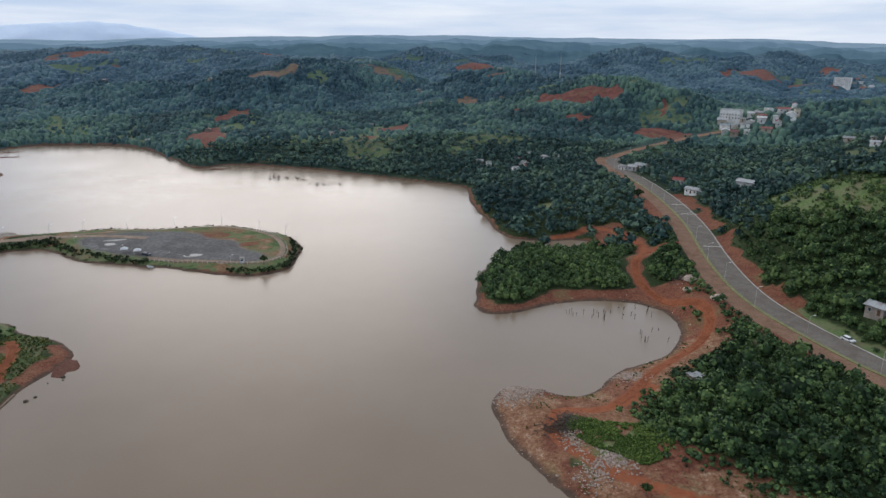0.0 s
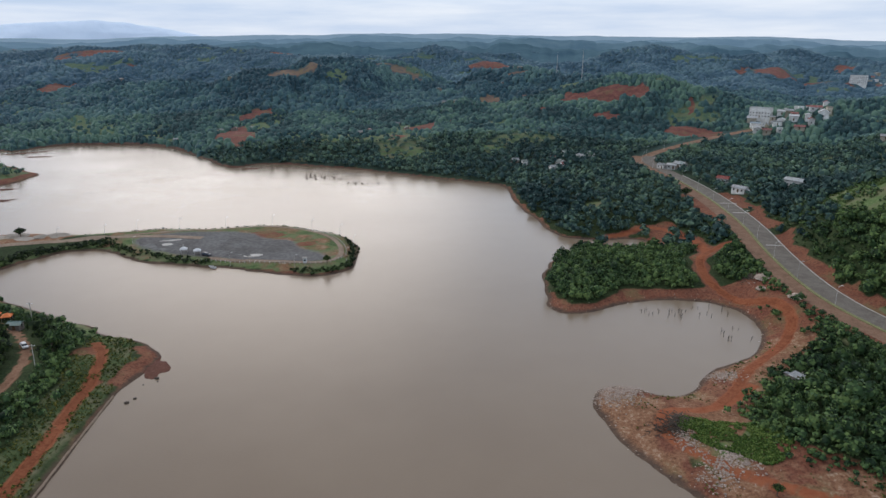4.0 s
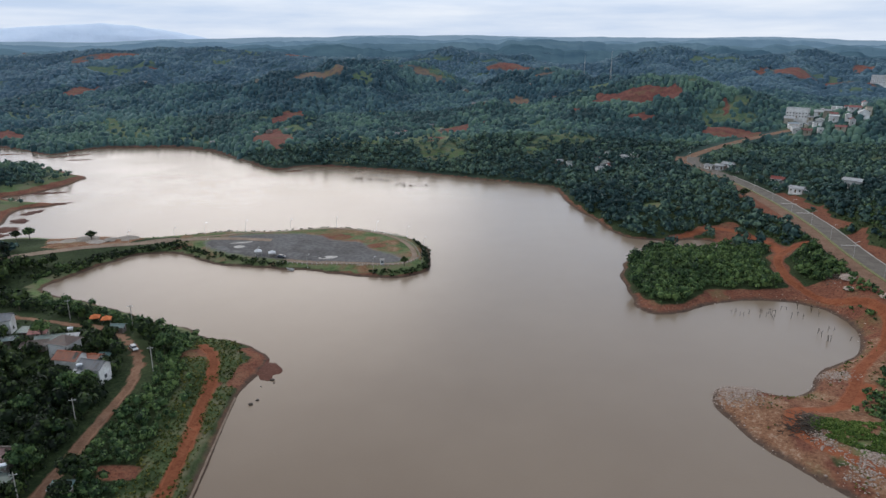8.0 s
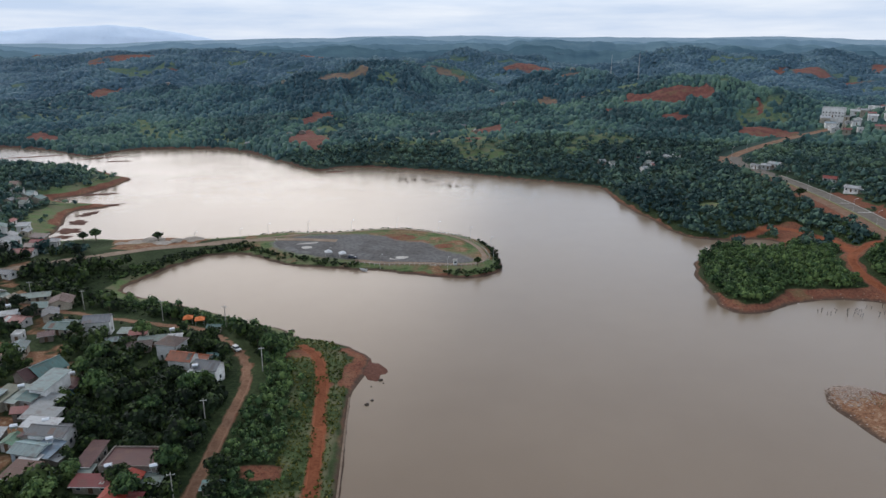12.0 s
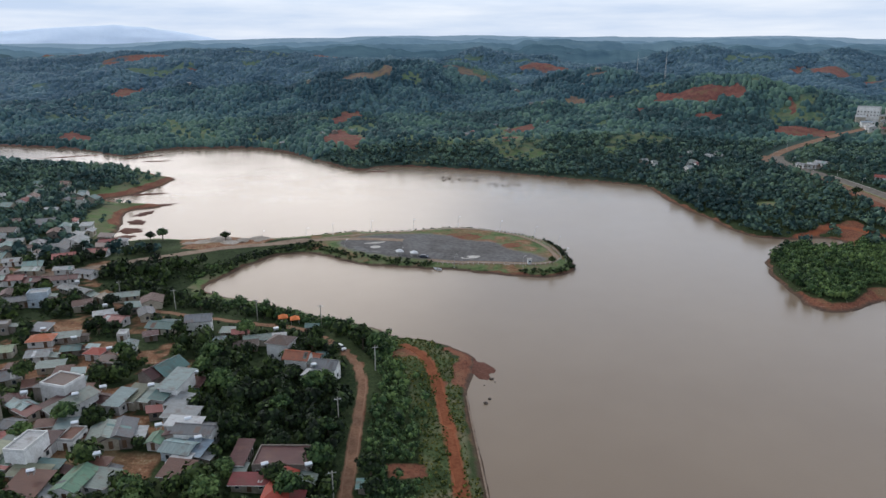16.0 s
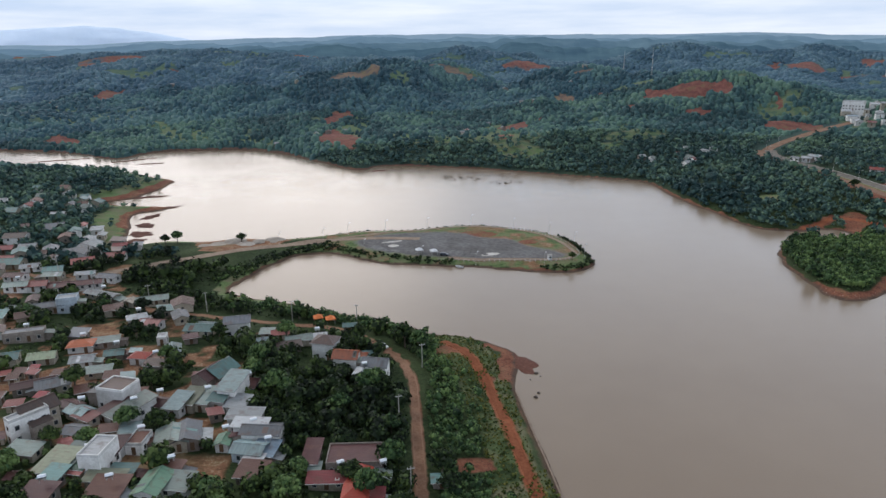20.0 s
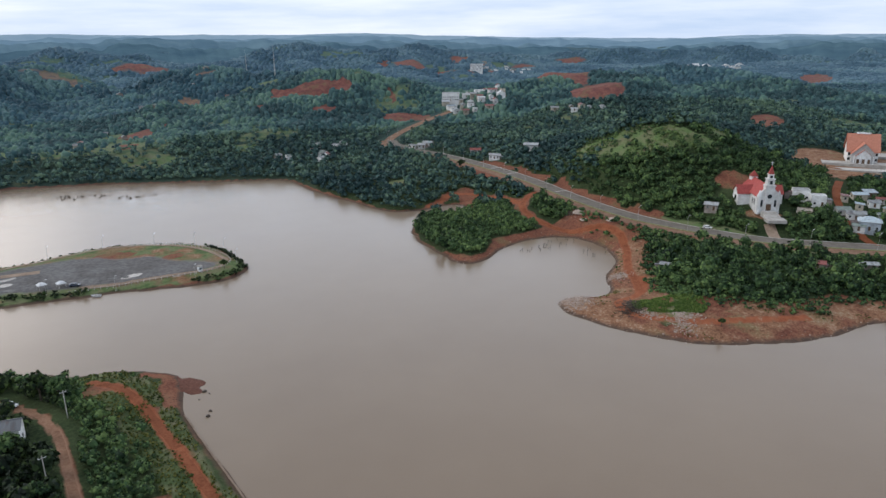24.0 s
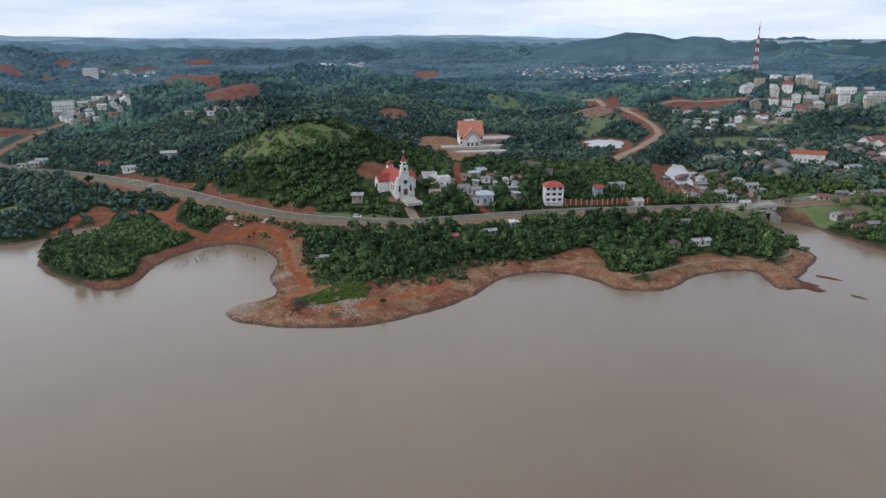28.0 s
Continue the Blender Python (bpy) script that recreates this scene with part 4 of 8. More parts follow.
# ---- builders of things ----
class Geo:
    """Corners and faces gathered for one mesh."""

    def __init__(self):
        self.v, self.f = [], []

    def add(self, verts, faces):
        k = len(self.v)
        self.v += [tuple(p) for p in verts]
        self.f += [tuple(i + k for i in q) for q in faces]
        return self

    def box(self, x0, x1, y0, y1, z0, z1):
        return self.add([(x0, y0, z0), (x1, y0, z0), (x1, y1, z0), (x0, y1, z0), (x0, y0, z1), (x1, y0, z1), (x1, y1, z1), (x0, y1, z1)],
                        [(3, 2, 1, 0), (4, 5, 6, 7), (0, 1, 5, 4), (1, 2, 6, 5), (2, 3, 7, 6), (3, 0, 4, 7)])

    def slab(self, corners, thick):
        """A plate from its upper corners, with its thickness straight down."""
        n = len(corners)
        low = [(x, y, z - thick) for x, y, z in corners]
        faces = [tuple(range(n)), tuple(range(2 * n - 1, n - 1, -1))]
        faces += [((i + 1) % n, i, i + n, (i + 1) % n + n) for i in range(n)]
        return self.add(list(corners) + low, faces)

    def tube(self, a, b, ra, rb, sides=8):
        a, b = Vector(a), Vector(b)
        d = (b - a).normalized()
        u = d.orthogonal().normalized()
        w = d.cross(u)
        ring = [(math.cos(6.28319 * k / sides), math.sin(6.28319 * k / sides)) for k in range(sides)]
        verts = [a + (u * c + w * s) * ra for c, s in ring] + [b + (u * c + w * s) * rb for c, s in ring]
        faces = [(k, (k + 1) % sides, (k + 1) % sides + sides, k + sides) for k in range(sides)]
        return self.add(verts, faces + [tuple(range(sides - 1, -1, -1)), tuple(range(sides, 2 * sides))])

    def gable(self, w, l, z0, z1, rise):
        """Walls of a house with gable ends, ridge along y."""
        a, b = w / 2, l / 2
        return self.add([(-a, -b, z0), (a, -b, z0), (a, b, z0), (-a, b, z0), (-a, -b, z1), (a, -b, z1), (a, b, z1), (-a, b, z1), (0, -b, z1 + rise), (0, b, z1 + rise)],
                        [(0, 1, 5, 8, 4), (2, 3, 7, 9, 6), (1, 2, 6, 5), (3, 0, 4, 7), (3, 2, 1, 0), (4, 8, 9, 7), (8, 5, 6, 9)])


def part(name, geo, mat, parent, label="", at=None):
    ob = new(name, mesh_of(name, geo.v, geo.f, mat) if isinstance(geo, Geo) else geo)
    ob.parent = parent
    if at is not None:
        ob.matrix_basis = at
    if label:
        ob["label"] = label
    return ob


def thing(name, m, label, category, group=""):
    ob = new(name)
    ob.empty_display_size = 0.5
    ob.matrix_basis = m
    return tagged(ob, label, category, group)


def roof_material(name, col, rough=0.55, rust=0.25):
    """Corrugated sheet: streaks down the slope, rust spots, ribs."""
    m, n, l, b = material(name, rough, 0.0, 0.35)
    co = n.new("ShaderNodeTexCoord")
    mp = n.new("ShaderNodeMapping")
    mp.inputs["Scale"].default_value = (0.35, 2.2, 0.35)
    l.new(co.outputs["Object"], mp.inputs["Vector"])
    streak = noise_node(n, l, 1.0, 5, 0.65, mp.outputs["Vector"])
    spot = noise_node(n, l, 0.55, 4)
    info = n.new("ShaderNodeObjectInfo")
    base = ramp_node(n, l, streak, (0.3, tuple(c * 0.72 for c in col)), (0.6, col), (0.8, tuple(min(1, c * 1.15 + 0.02) for c in col)))
    base = mix_node(n, l, math_node(n, l, "MULTIPLY", ramp_node(n, l, spot, (0.52, (0, 0, 0)), (0.68, (1, 1, 1))), rust), base, (0.16, 0.075, 0.045))
    own = ramp_node(n, l, info.outputs["Random"], (0.0, (0.36, 0.355, 0.35)), (1.0, (0.80, 0.79, 0.78)))
    l.new(mix_node(n, l, 1.0, base, own, "MULTIPLY"), b.inputs["Base Color"])
    ribs = n.new("ShaderNodeTexWave")
    ribs.inputs["Scale"].default_value = 1.6
    ribs.bands_direction = "Y"
    l.new(co.outputs["Object"], ribs.inputs["Vector"])
    bump_node(n, l, b, ribs.outputs["Fac"], 0.4, 0.05)
    return m


ROOF_COLS = {"palegreen": (0.36, 0.43, 0.27), "orange": (0.50, 0.135, 0.055), "palegrey": (0.42, 0.44, 0.44), "red": (0.46, 0.07, 0.04), "brown": (0.135, 0.088, 0.072),
             "greygreen": (0.29, 0.35, 0.31), "rust": (0.150, 0.060, 0.040), "teal": (0.16, 0.29, 0.27), "pink": (0.40, 0.17, 0.15), "white": (0.66, 0.67, 0.67),
             "slate": (0.19, 0.20, 0.215), "beige": (0.42, 0.36, 0.28), "grey": (0.27, 0.27, 0.27), "maroon": (0.105, 0.036, 0.034), "redpale": (0.33, 0.10, 0.085),
             "darkteal": (0.10, 0.20, 0.185), "greyteal": (0.30, 0.39, 0.38), "paleteal": (0.34, 0.46, 0.46), "olive": (0.28, 0.30, 0.20), "green": (0.17, 0.30, 0.20),
             "darkgreen": (0.09, 0.16, 0.11), "bluegrey": (0.25, 0.33, 0.40), "crimson": (0.36, 0.045, 0.05), "paleblue": (0.48, 0.57, 0.62)}
ROOF_WORDS = {"palegreen": "pale green", "palegrey": "pale grey", "greygreen": "grey-green", "redpale": "faded red", "darkteal": "dark teal", "greyteal": "grey-teal",
              "paleteal": "pale teal", "darkgreen": "dark green", "bluegrey": "blue-grey", "paleblue": "pale blue"}
M_ROOF = {k: roof_material(k + "_sheet", c, rust=0.75 if k == "rust" else 0.48) for k, c in ROOF_COLS.items()}
WALL_COLS = {"white": ((0.72, 0.71, 0.68), (0.82, 0.81, 0.78)), "cream": ((0.52, 0.46, 0.36), (0.64, 0.58, 0.47)), "grey": ((0.29, 0.245, 0.21), (0.40, 0.345, 0.30)),
             "paleblue": ((0.48, 0.56, 0.62), (0.60, 0.67, 0.72)), "skyblue": ((0.13, 0.33, 0.58), (0.18, 0.40, 0.66)), "beige": ((0.45, 0.38, 0.30), (0.55, 0.47, 0.38)),
             "yellow": ((0.60, 0.50, 0.28), (0.70, 0.60, 0.36))}
WALL_WORDS = {"paleblue": "pale blue", "skyblue": "sky blue"}
M_WALL = {k: surface(k + "_plaster", tuple((0.9 if k == "white" else 0.72) * c for c in a), tuple((1.0 if k == "white" else 0.84) * c for c in b), 0.6, 0.85, 0.2, 0.15, vary=0.4) for k, (a, b) in WALL_COLS.items()}
M_PANE, _, _, PANE_B = material("window_pane", 0.12, 0, 0.5)
PANE_B.inputs["Base Color"].default_value = (0.025, 0.03, 0.035, 1)
M_FRAME = surface("painted_frame", (0.45, 0.44, 0.42), (0.6, 0.59, 0.57), 2)
M_WOOD = surface("door_wood", (0.10, 0.06, 0.035), (0.17, 0.10, 0.06), 2)
M_STEEL, _, _, STEEL_B = material("stainless_steel", 0.3, 0.9, 0.5)
STEEL_B.inputs["Base Color"].default_value = (0.62, 0.63, 0.64, 1)
M_POLE = surface("grey_pole", (0.42, 0.42, 0.41), (0.55, 0.55, 0.54), 2)
M_TYRE = surface("rubber", (0.02, 0.02, 0.02), (0.035, 0.035, 0.035), 3)

WIN = Geo().box(-0.45, 0.45, -0.03, 0.03, 0, 1.1)
WIN_ME = mesh_of("pane", WIN.v, WIN.f, M_PANE)
FRAME_G = Geo()
for fx in ((-0.55, -0.45), (0.45, 0.55)):
    FRAME_G.box(fx[0], fx[1], -0.05, 0.05, -0.1, 1.2)
FRAME_G.box(-0.45, 0.45, -0.05, 0.05, 1.1, 1.2).box(-0.45, 0.45, -0.05, 0.05, -0.1, 0)
FRAME_ME = mesh_of("window_frame", FRAME_G.v, FRAME_G.f, M_FRAME)
DOOR_ME = mesh_of("door", *(lambda g: (g.v, g.f))(Geo().box(-0.5, 0.5, -0.04, 0.04, 0, 2.05)), M_WOOD)
FOOTPRINTS = []  # x, y, radius kept free of trees


def facing(px, py, z, side):
    """Pose of a window on a wall: side 0 front, 1 right, 2 back, 3 left."""
    return pose(px, py, z, 0, 0, (0, 90, 180, 270)[side])


def openings(root, w, l, h, rich=True):
    storeys = max(1, int(h / 2.9))
    spots = []
    for s in range(storeys):
        z = 0.9 + s * 2.9
        for side, span, off in ((0, w, l), (1, l, w), (3, l, w)):
            n = max(1, int(span / 2.6)) if rich else max(1, int(span / 4.5))
            for k in range(n):
                u = (k + 0.5) / n * span - span / 2
                if side == 0 and s == 0 and k == n // 2:
                    part("door", DOOR_ME, None, root, at=facing(u, -off / 2 - 0.03, 0.05, 0))
                    continue
                spots.append({0: (u, -off / 2 - 0.02), 1: (off / 2 + 0.02, u), 3: (-off / 2 - 0.02, u)}[side] + (z, side))
    for px, py, z, side in spots:
        if rich:
            win = part("window", FRAME_ME, None, root, at=facing(px, py, z, side))
            part("pane", WIN_ME, None, win)
        else:
            part("window", WIN_ME, None, root, at=facing(px, py, z, side))


def house(x, y, w, l, h, rot, roof="palegrey", kind="g", wall="white", group="village houses", rich=True, name="house"):
    """A house: walls, roof slopes, ridge, door and windows. kind: gable, hip, shed or flat roof."""
    c, s = math.cos(radians(rot)), math.sin(radians(rot))
    zs = [ground_z(x + c * a - s * b, y + s * a + c * b) for a in (-w / 2, w / 2) for b in (-l / 2, l / 2)]
    z = (sum(zs) / 4 + max(zs)) / 2
    word = ROOF_WORDS.get(roof, roof)
    tall = "two-storey" if h > 4.8 else "single-storey"
    form = {"g": "gable roof", "h": "hipped roof", "s": "lean-to roof", "f": "flat roof"}[kind]
    root = thing(name, pose(x, y, z, 0, 0, rot), f"{tall} {WALL_WORDS.get(wall, wall)} house with a {word} {form}", "house", group)
    FOOTPRINTS.append((x, y, 0.47 * max(w, l) + (0.4 if x < 0 else 2.2)))
    low = -1.2 - (max(zs) - min(zs))
    o = 0.6
    w, l, h = w - 1.0, l - 1.0, h * (0.74 if h < 4.5 else 0.95)
    if kind in "gs" and l < w and kind == "g":
        turn, a, b = pose(0, 0, 0, 0, 0, 90), l, w
    else:
        turn, a, b = Matrix.Identity(4), w, l
    mat = M_ROOF[roof]
    if kind == "g":
        rise = a * (0.28 if h > 4.6 else 0.18)
        part("wall", Geo().gable(a, b, low, h, rise), M_WALL[wall], root, at=turn)
        hang = o * rise / (a / 2)
        for sgn in (-1, 1):
            q = [(0, -b / 2 - o, h + rise + 0.1), (0, b / 2 + o, h + rise + 0.1), (sgn * (a / 2 + o), b / 2 + o, h - hang + 0.1), (sgn * (a / 2 + o), -b / 2 - o, h - hang + 0.1)]
            part("roof_slope", Geo().slab(q if sgn < 0 else q[::-1], 0.08), mat, root, at=turn)
        if rich and b > 4:
            # sheets replaced at some time, of another colour
            pick = random.Random(int(x * 31 + y * 17))
            for _ in range(pick.choice((0, 1, 1, 2))):
                sgn, y0 = pick.choice((-1, 1)), pick.uniform(-b / 2, b / 2 - 1.6)
                y1, lo, hi = y0 + pick.uniform(0.9, 1.6), pick.uniform(0.0, 0.3), pick.uniform(0.7, 0.97)
                zt = lambda u: h + rise + 0.115 - (rise + hang) * u
                xa, xb = sgn * (a / 2 + o) * lo, sgn * (a / 2 + o) * hi
                q = [(xa, y0, zt(lo)), (xa, y1, zt(lo)), (xb, y1, zt(hi)), (xb, y0, zt(hi))]
                part("roof_patch", Geo().slab(q if sgn < 0 else q[::-1], 0.012), M_ROOF[pick.choice(("rust", "palegrey", "white", "teal", "brown", "slate"))], root, at=turn)
        part("ridge_cap", Geo().box(-0.18, 0.18, -b / 2 - o, b / 2 + o, h + rise + 0.08, h + rise + 0.17), mat, root, at=turn)
    elif kind == "h":
        rise = min(a, b) * 0.30
        part("wall", Geo().box(-a / 2, a / 2, -b / 2, b / 2, low, h), M_WALL[wall], root)
        A, B = a / 2 + o, b / 2 + o
        r = max(0.0, B - A) if B > A else 0
        r2 = max(0.0, A - B) if A > B else 0
        top = [(-r2, -r, h + rise), (r2, r, h + rise)]
        g = Geo().add([(-A, -B, h), (A, -B, h), (A, B, h), (-A, B, h), top[0], top[1]],
                      [(0, 1, 4) if r or not r2 else (0, 1, 5, 4), (1, 2, 5, 4) if r or not r2 else (1, 2, 5), (2, 3, 5) if r or not r2 else (2, 3, 4, 5),
                       (3, 0, 4, 5) if r or not r2 else (3, 0, 4), (3, 2, 1, 0)])
        part("roof", g, mat, root)
        part("eaves_board", Geo().box(-A, A, -B, B, h - 0.16, h - 0.01), M_FRAME, root)
    elif kind == "s":
        rise = b * 0.13
        g = Geo().add([(-a / 2, -b / 2, low), (a / 2, -b / 2, low), (a / 2, b / 2, low), (-a / 2, b / 2, low), (-a / 2, -b / 2, h), (a / 2, -b / 2, h),
                       (a / 2, b / 2, h + rise), (-a / 2, b / 2, h + rise)], [(3, 2, 1, 0), (4, 5, 6, 7), (0, 1, 5, 4), (1, 2, 6, 5), (2, 3, 7, 6), (3, 0, 4, 7)])
        part("wall", g, M_WALL[wall], root)
        k = rise / b * o
        part("roof_slope", Geo().slab([(-a / 2 - o, -b / 2 - o, h - k + 0.12), (a / 2 + o, -b / 2 - o, h - k + 0.12), (a / 2 + o, b / 2 + o, h + rise + k + 0.12),
                                       (-a / 2 - o, b / 2 + o, h + rise + k + 0.12)], 0.08), mat, root)
        part("gutter", Geo().box(-a / 2 - o, a / 2 + o, -b / 2 - o - 0.12, -b / 2 - o - 0.01, h - k - 0.05, h - k + 0.08), M_FRAME, root)
    else:
        part("wall", Geo().box(-a / 2, a / 2, -b / 2, b / 2, low, h), M_WALL[wall], root)
        t = 0.22
        p = Geo().box(-a / 2, a / 2, -b / 2, -b / 2 + t, h, h + 0.7).box(-a / 2, a / 2, b / 2 - t, b / 2, h, h + 0.7)
        p.box(-a / 2, -a / 2 + t, -b / 2 + t, b / 2 - t, h, h + 0.7).box(a / 2 - t, a / 2, -b / 2 + t, b / 2 - t, h, h + 0.7)
        part("parapet", p, M_WALL[wall], root)
        part("roof", Geo().slab([(-a / 2 + t, -b / 2 + t, h + 0.32), (a / 2 - t, -b / 2 + t, h + 0.32), (a / 2 - t, b / 2 - t, h + 0.36), (-a / 2 + t, b / 2 - t, h + 0.36)], 0.3), mat, root)
    openings(root, w, l, h, rich)
    if rich and name == "house" and w > 4.5:
        # a lean-to against one side, with a sheet roof of another colour
        rng = random.Random(int(x * 13 + y * 7))
        if rng.random() < 0.5:
            side, aw, al = rng.choice((-1, 1)), rng.uniform(2.2, 3.6), l * rng.uniform(0.5, 0.95)
            x0, x1 = (w / 2 + 0.02, w / 2 + aw) if side > 0 else (-w / 2 - aw, -w / 2 - 0.02)
            y0 = -l / 2 + rng.uniform(0, l - al)
            hi, lo = h * 0.78, h * 0.78 - aw * 0.16
            za, zb = (hi, lo) if side > 0 else (lo, hi)
            annex = part("annex", Geo().add([(x0, y0, low), (x1, y0, low), (x1, y0 + al, low), (x0, y0 + al, low), (x0, y0, za), (x1, y0, zb), (x1, y0 + al, zb), (x0, y0 + al, za)],
                                            [(3, 2, 1, 0), (4, 5, 6, 7), (0, 1, 5, 4), (1, 2, 6, 5), (2, 3, 7, 6), (3, 0, 4, 7)]), M_WALL["grey"], root)
            tint = rng.choice(["rust", "palegrey", "maroon", "greygreen", "slate", "teal", "white", "brown"])
            part("annex_roof", Geo().slab([(x0 - (0 if side > 0 else 0.4), y0 - 0.3, za + 0.12), (x1 + (0.4 if side > 0 else 0), y0 - 0.3, zb + 0.12),
                                           (x1 + (0.4 if side > 0 else 0), y0 + al + 0.3, zb + 0.12), (x0 - (0 if side > 0 else 0.4), y0 + al + 0.3, za + 0.12)], 0.07), M_ROOF[tint], annex)
    return root, z


def water_tank(x, y, z):
    """A steel tank on a small stand."""
    root = thing("water_tank", pose(x, y, z, 0, 0, 20), "shiny stainless steel water tank on a low stand", "water tank", "roof water tanks")
    part("tank", Geo().tube((-0.8, 0, 0.9), (0.8, 0, 0.9), 0.55, 0.55, 12), M_STEEL, root)
    for sx in (-0.5, 0.5):
        part("stand", Geo().box(sx - 0.06, sx + 0.06, -0.5, 0.5, 0, 0.45), M_POLE, root)
    part("outlet", Geo().tube((0.8, 0, 0.9), (0.95, 0, 0.9), 0.12, 0.1, 8), M_STEEL, root)
    return root


FAR_WALLS, FAR_ROOFS = {}, {}


def far_house(x, y, w, l, h, rot, roof, kind, wall):
    """Walls and roof of a small distant house, gathered with its like."""
    z = ground_z(x, y)
    m = pose(x, y, z, 0, 0, rot)
    g, t = FAR_WALLS.setdefault(wall, Geo()), FAR_ROOFS.setdefault(roof, Geo())
    a, r = Geo(), Geo()
    rise = 0.0 if kind == "f" else 0.24 * w
    a.gable(w, l, -2, h, max(rise, 0.01))
    if kind == "f":
        r.box(-w / 2 - 0.2, w / 2 + 0.2, -l / 2 - 0.2, l / 2 + 0.2, h + 0.05, h + 0.35)
    else:
        for s in (-1, 1):
            q = [(0, -l / 2 - 0.4, h + rise + 0.1), (0, l / 2 + 0.4, h + rise + 0.1), (s * (w / 2 + 0.4), l / 2 + 0.4, h), (s * (w / 2 + 0.4), -l / 2 - 0.4, h)]
            r.slab(q if s < 0 else q[::-1], 0.1)
    g.add([m @ Vector(p) for p in a.v], a.f)
    t.add([m @ Vector(p) for p in r.v], r.f)
    FOOTPRINTS.append((x, y, 0.5 * max(w, l)))


def settlement(cx, cy, rx, ry, deg, count, seed, size, heights, roofs, walls, kinds, group, rot, rich=False, gap=1.5, far=False, name="house"):
    """Houses scattered over an ellipse, none overlapping."""
    rng = random.Random(seed)
    made, tries = 0, 0
    while made < count and tries < count * 40:
        tries += 1
        a, r = rng.uniform(0, 6.283), math.sqrt(rng.random())
        u, v = rx * r * math.cos(a), ry * r * math.sin(a)
        c, s = math.cos(radians(deg)), math.sin(radians(deg))
        x, y = cx + u * c - v * s, cy + u * s + v * c
        w = rng.uniform(*size)
        l = w * rng.uniform(0.6, 1.0)
        if any((x - fx) ** 2 + (y - fy) ** 2 < (0.5 * w + fr + gap - 1) ** 2 for fx, fy, fr in FOOTPRINTS):
            continue
        if float(at_grid(DD, x, y)) < 6:
            continue
        spec = (x, y, w, l, rng.uniform(*heights), rot + rng.choice([0, 90]) + rng.uniform(-14, 14), rng.choice(roofs), rng.choice(kinds), rng.choice(walls))
        if far:
            far_house(*spec)
        else:
            house(*spec, group, rich, name)
        made += 1

# ---- the village on the west bank, and houses along the road ----
house(-219.3, 195.3, 8, 6, 3.2, 12, "palegreen", "g", "cream")
house(-211.9, 204.5, 8, 6, 3.2, 10, "orange", "h", "white")
house(-206.2, 192.6, 7, 6, 3, 10, "palegrey", "g", "white")
house(-190.0, 194.4, 6, 5, 3.4, -10, "red", "h", "white")
house(-184.3, 189.5, 6, 4, 2.6, -10, "brown", "s", "grey")
house(-198.5, 184.6, 8, 4, 3, 12, "greygreen", "s", "cream")
house(-192.8, 180.9, 5, 4, 3, 12, "rust", "s", "cream")
house(-198.8, 197.5, 6, 5, 3, 10, "teal", "g", "grey")
house(-205.8, 207.8, 9, 4, 3, 14, "greygreen", "s", "grey")
house(-197.2, 225.0, 8, 6, 3.2, -15, "pink", "g", "white")
house(-204.0, 230.0, 7, 4, 3, 25, "palegrey", "s", "grey")
house(-188.9, 210.8, 4, 5, 3, 10, "white", "f", "white")
house(-178.8, 219.2, 10, 7, 3.4, -8, "teal", "g", "cream")
house(-166.2, 218.9, 9, 6, 5.5, 10, "slate", "g", "white")
house(-206.0, 251.3, 12, 6, 3.2, 18, "greygreen", "g", "cream")
house(-213.4, 248.5, 5, 5, 3, -10, "beige", "g", "cream")
house(-226.6, 256.1, 16, 5, 3.2, -28, "palegrey", "g", "cream")
house(-239.0, 241.5, 13, 6, 4, 20, "slate", "g", "grey")
house(-233.3, 242.9, 8, 6, 5.5, 15, "palegrey", "f", "paleblue")
house(-234.0, 213.7, 13, 5, 4, 14, "grey", "f", "grey")
house(-241.0, 266.2, 20, 6, 3.4, 14, "maroon", "g", "white")
house(-255.8, 264.3, 10, 7, 3.4, 10, "redpale", "g", "white")
house(-261.9, 262.5, 9, 6, 3.4, 12, "greygreen", "g", "white")
house(-211.9, 175.3, 11, 5, 3.6, 24, "maroon", "g", "grey")
house(-206.7, 175.6, 9, 7, 3.6, 24, "slate", "g", "cream")
house(-185.4, 166.6, 9, 8, 6, -18, "brown", "f", "white")
house(-164.2, 176.1, 7, 9, 5, -28, "maroon", "g", "grey")
house(-162.1, 178.4, 8, 9, 5, -28, "darkteal", "g", "grey")
house(-156.0, 169.0, 6, 10, 5.6, -14, "greyteal", "s", "white")
house(-168.7, 162.4, 5, 8, 4, -14, "paleteal", "s", "white")
house(-166.1, 165.0, 5, 8, 4, -14, "olive", "s", "cream")
house(-162.5, 165.3, 5, 8, 4, -14, "greygreen", "s", "cream")
house(-158.5, 165.2, 5, 7, 4.4, -14, "teal", "s", "white")
house(-153.3, 162.5, 6, 6, 3.6, -14, "palegrey", "s", "white")
house(-153.6, 173.9, 6, 5, 3.2, -8, "maroon", "s", "skyblue")
house(-150.2, 177.0, 5, 5, 3, -8, "palegreen", "s", "grey")
house(-157.5, 208.1, 7, 4, 3, 14, "greyteal", "g", "grey")
house(-192.7, 159.6, 7, 5, 3.2, -32, "paleteal", "g", "cream")
house(-196.3, 162.6, 6, 5, 3, -32, "maroon", "g", "cream")
house(-189.9, 156.8, 7, 4, 3, -32, "redpale", "s", "cream")
house(-179.6, 159.4, 6, 12, 3.8, -38, "greygreen", "s", "white")
house(-178.4, 162.3, 5, 8, 3.8, -38, "rust", "s", "white")
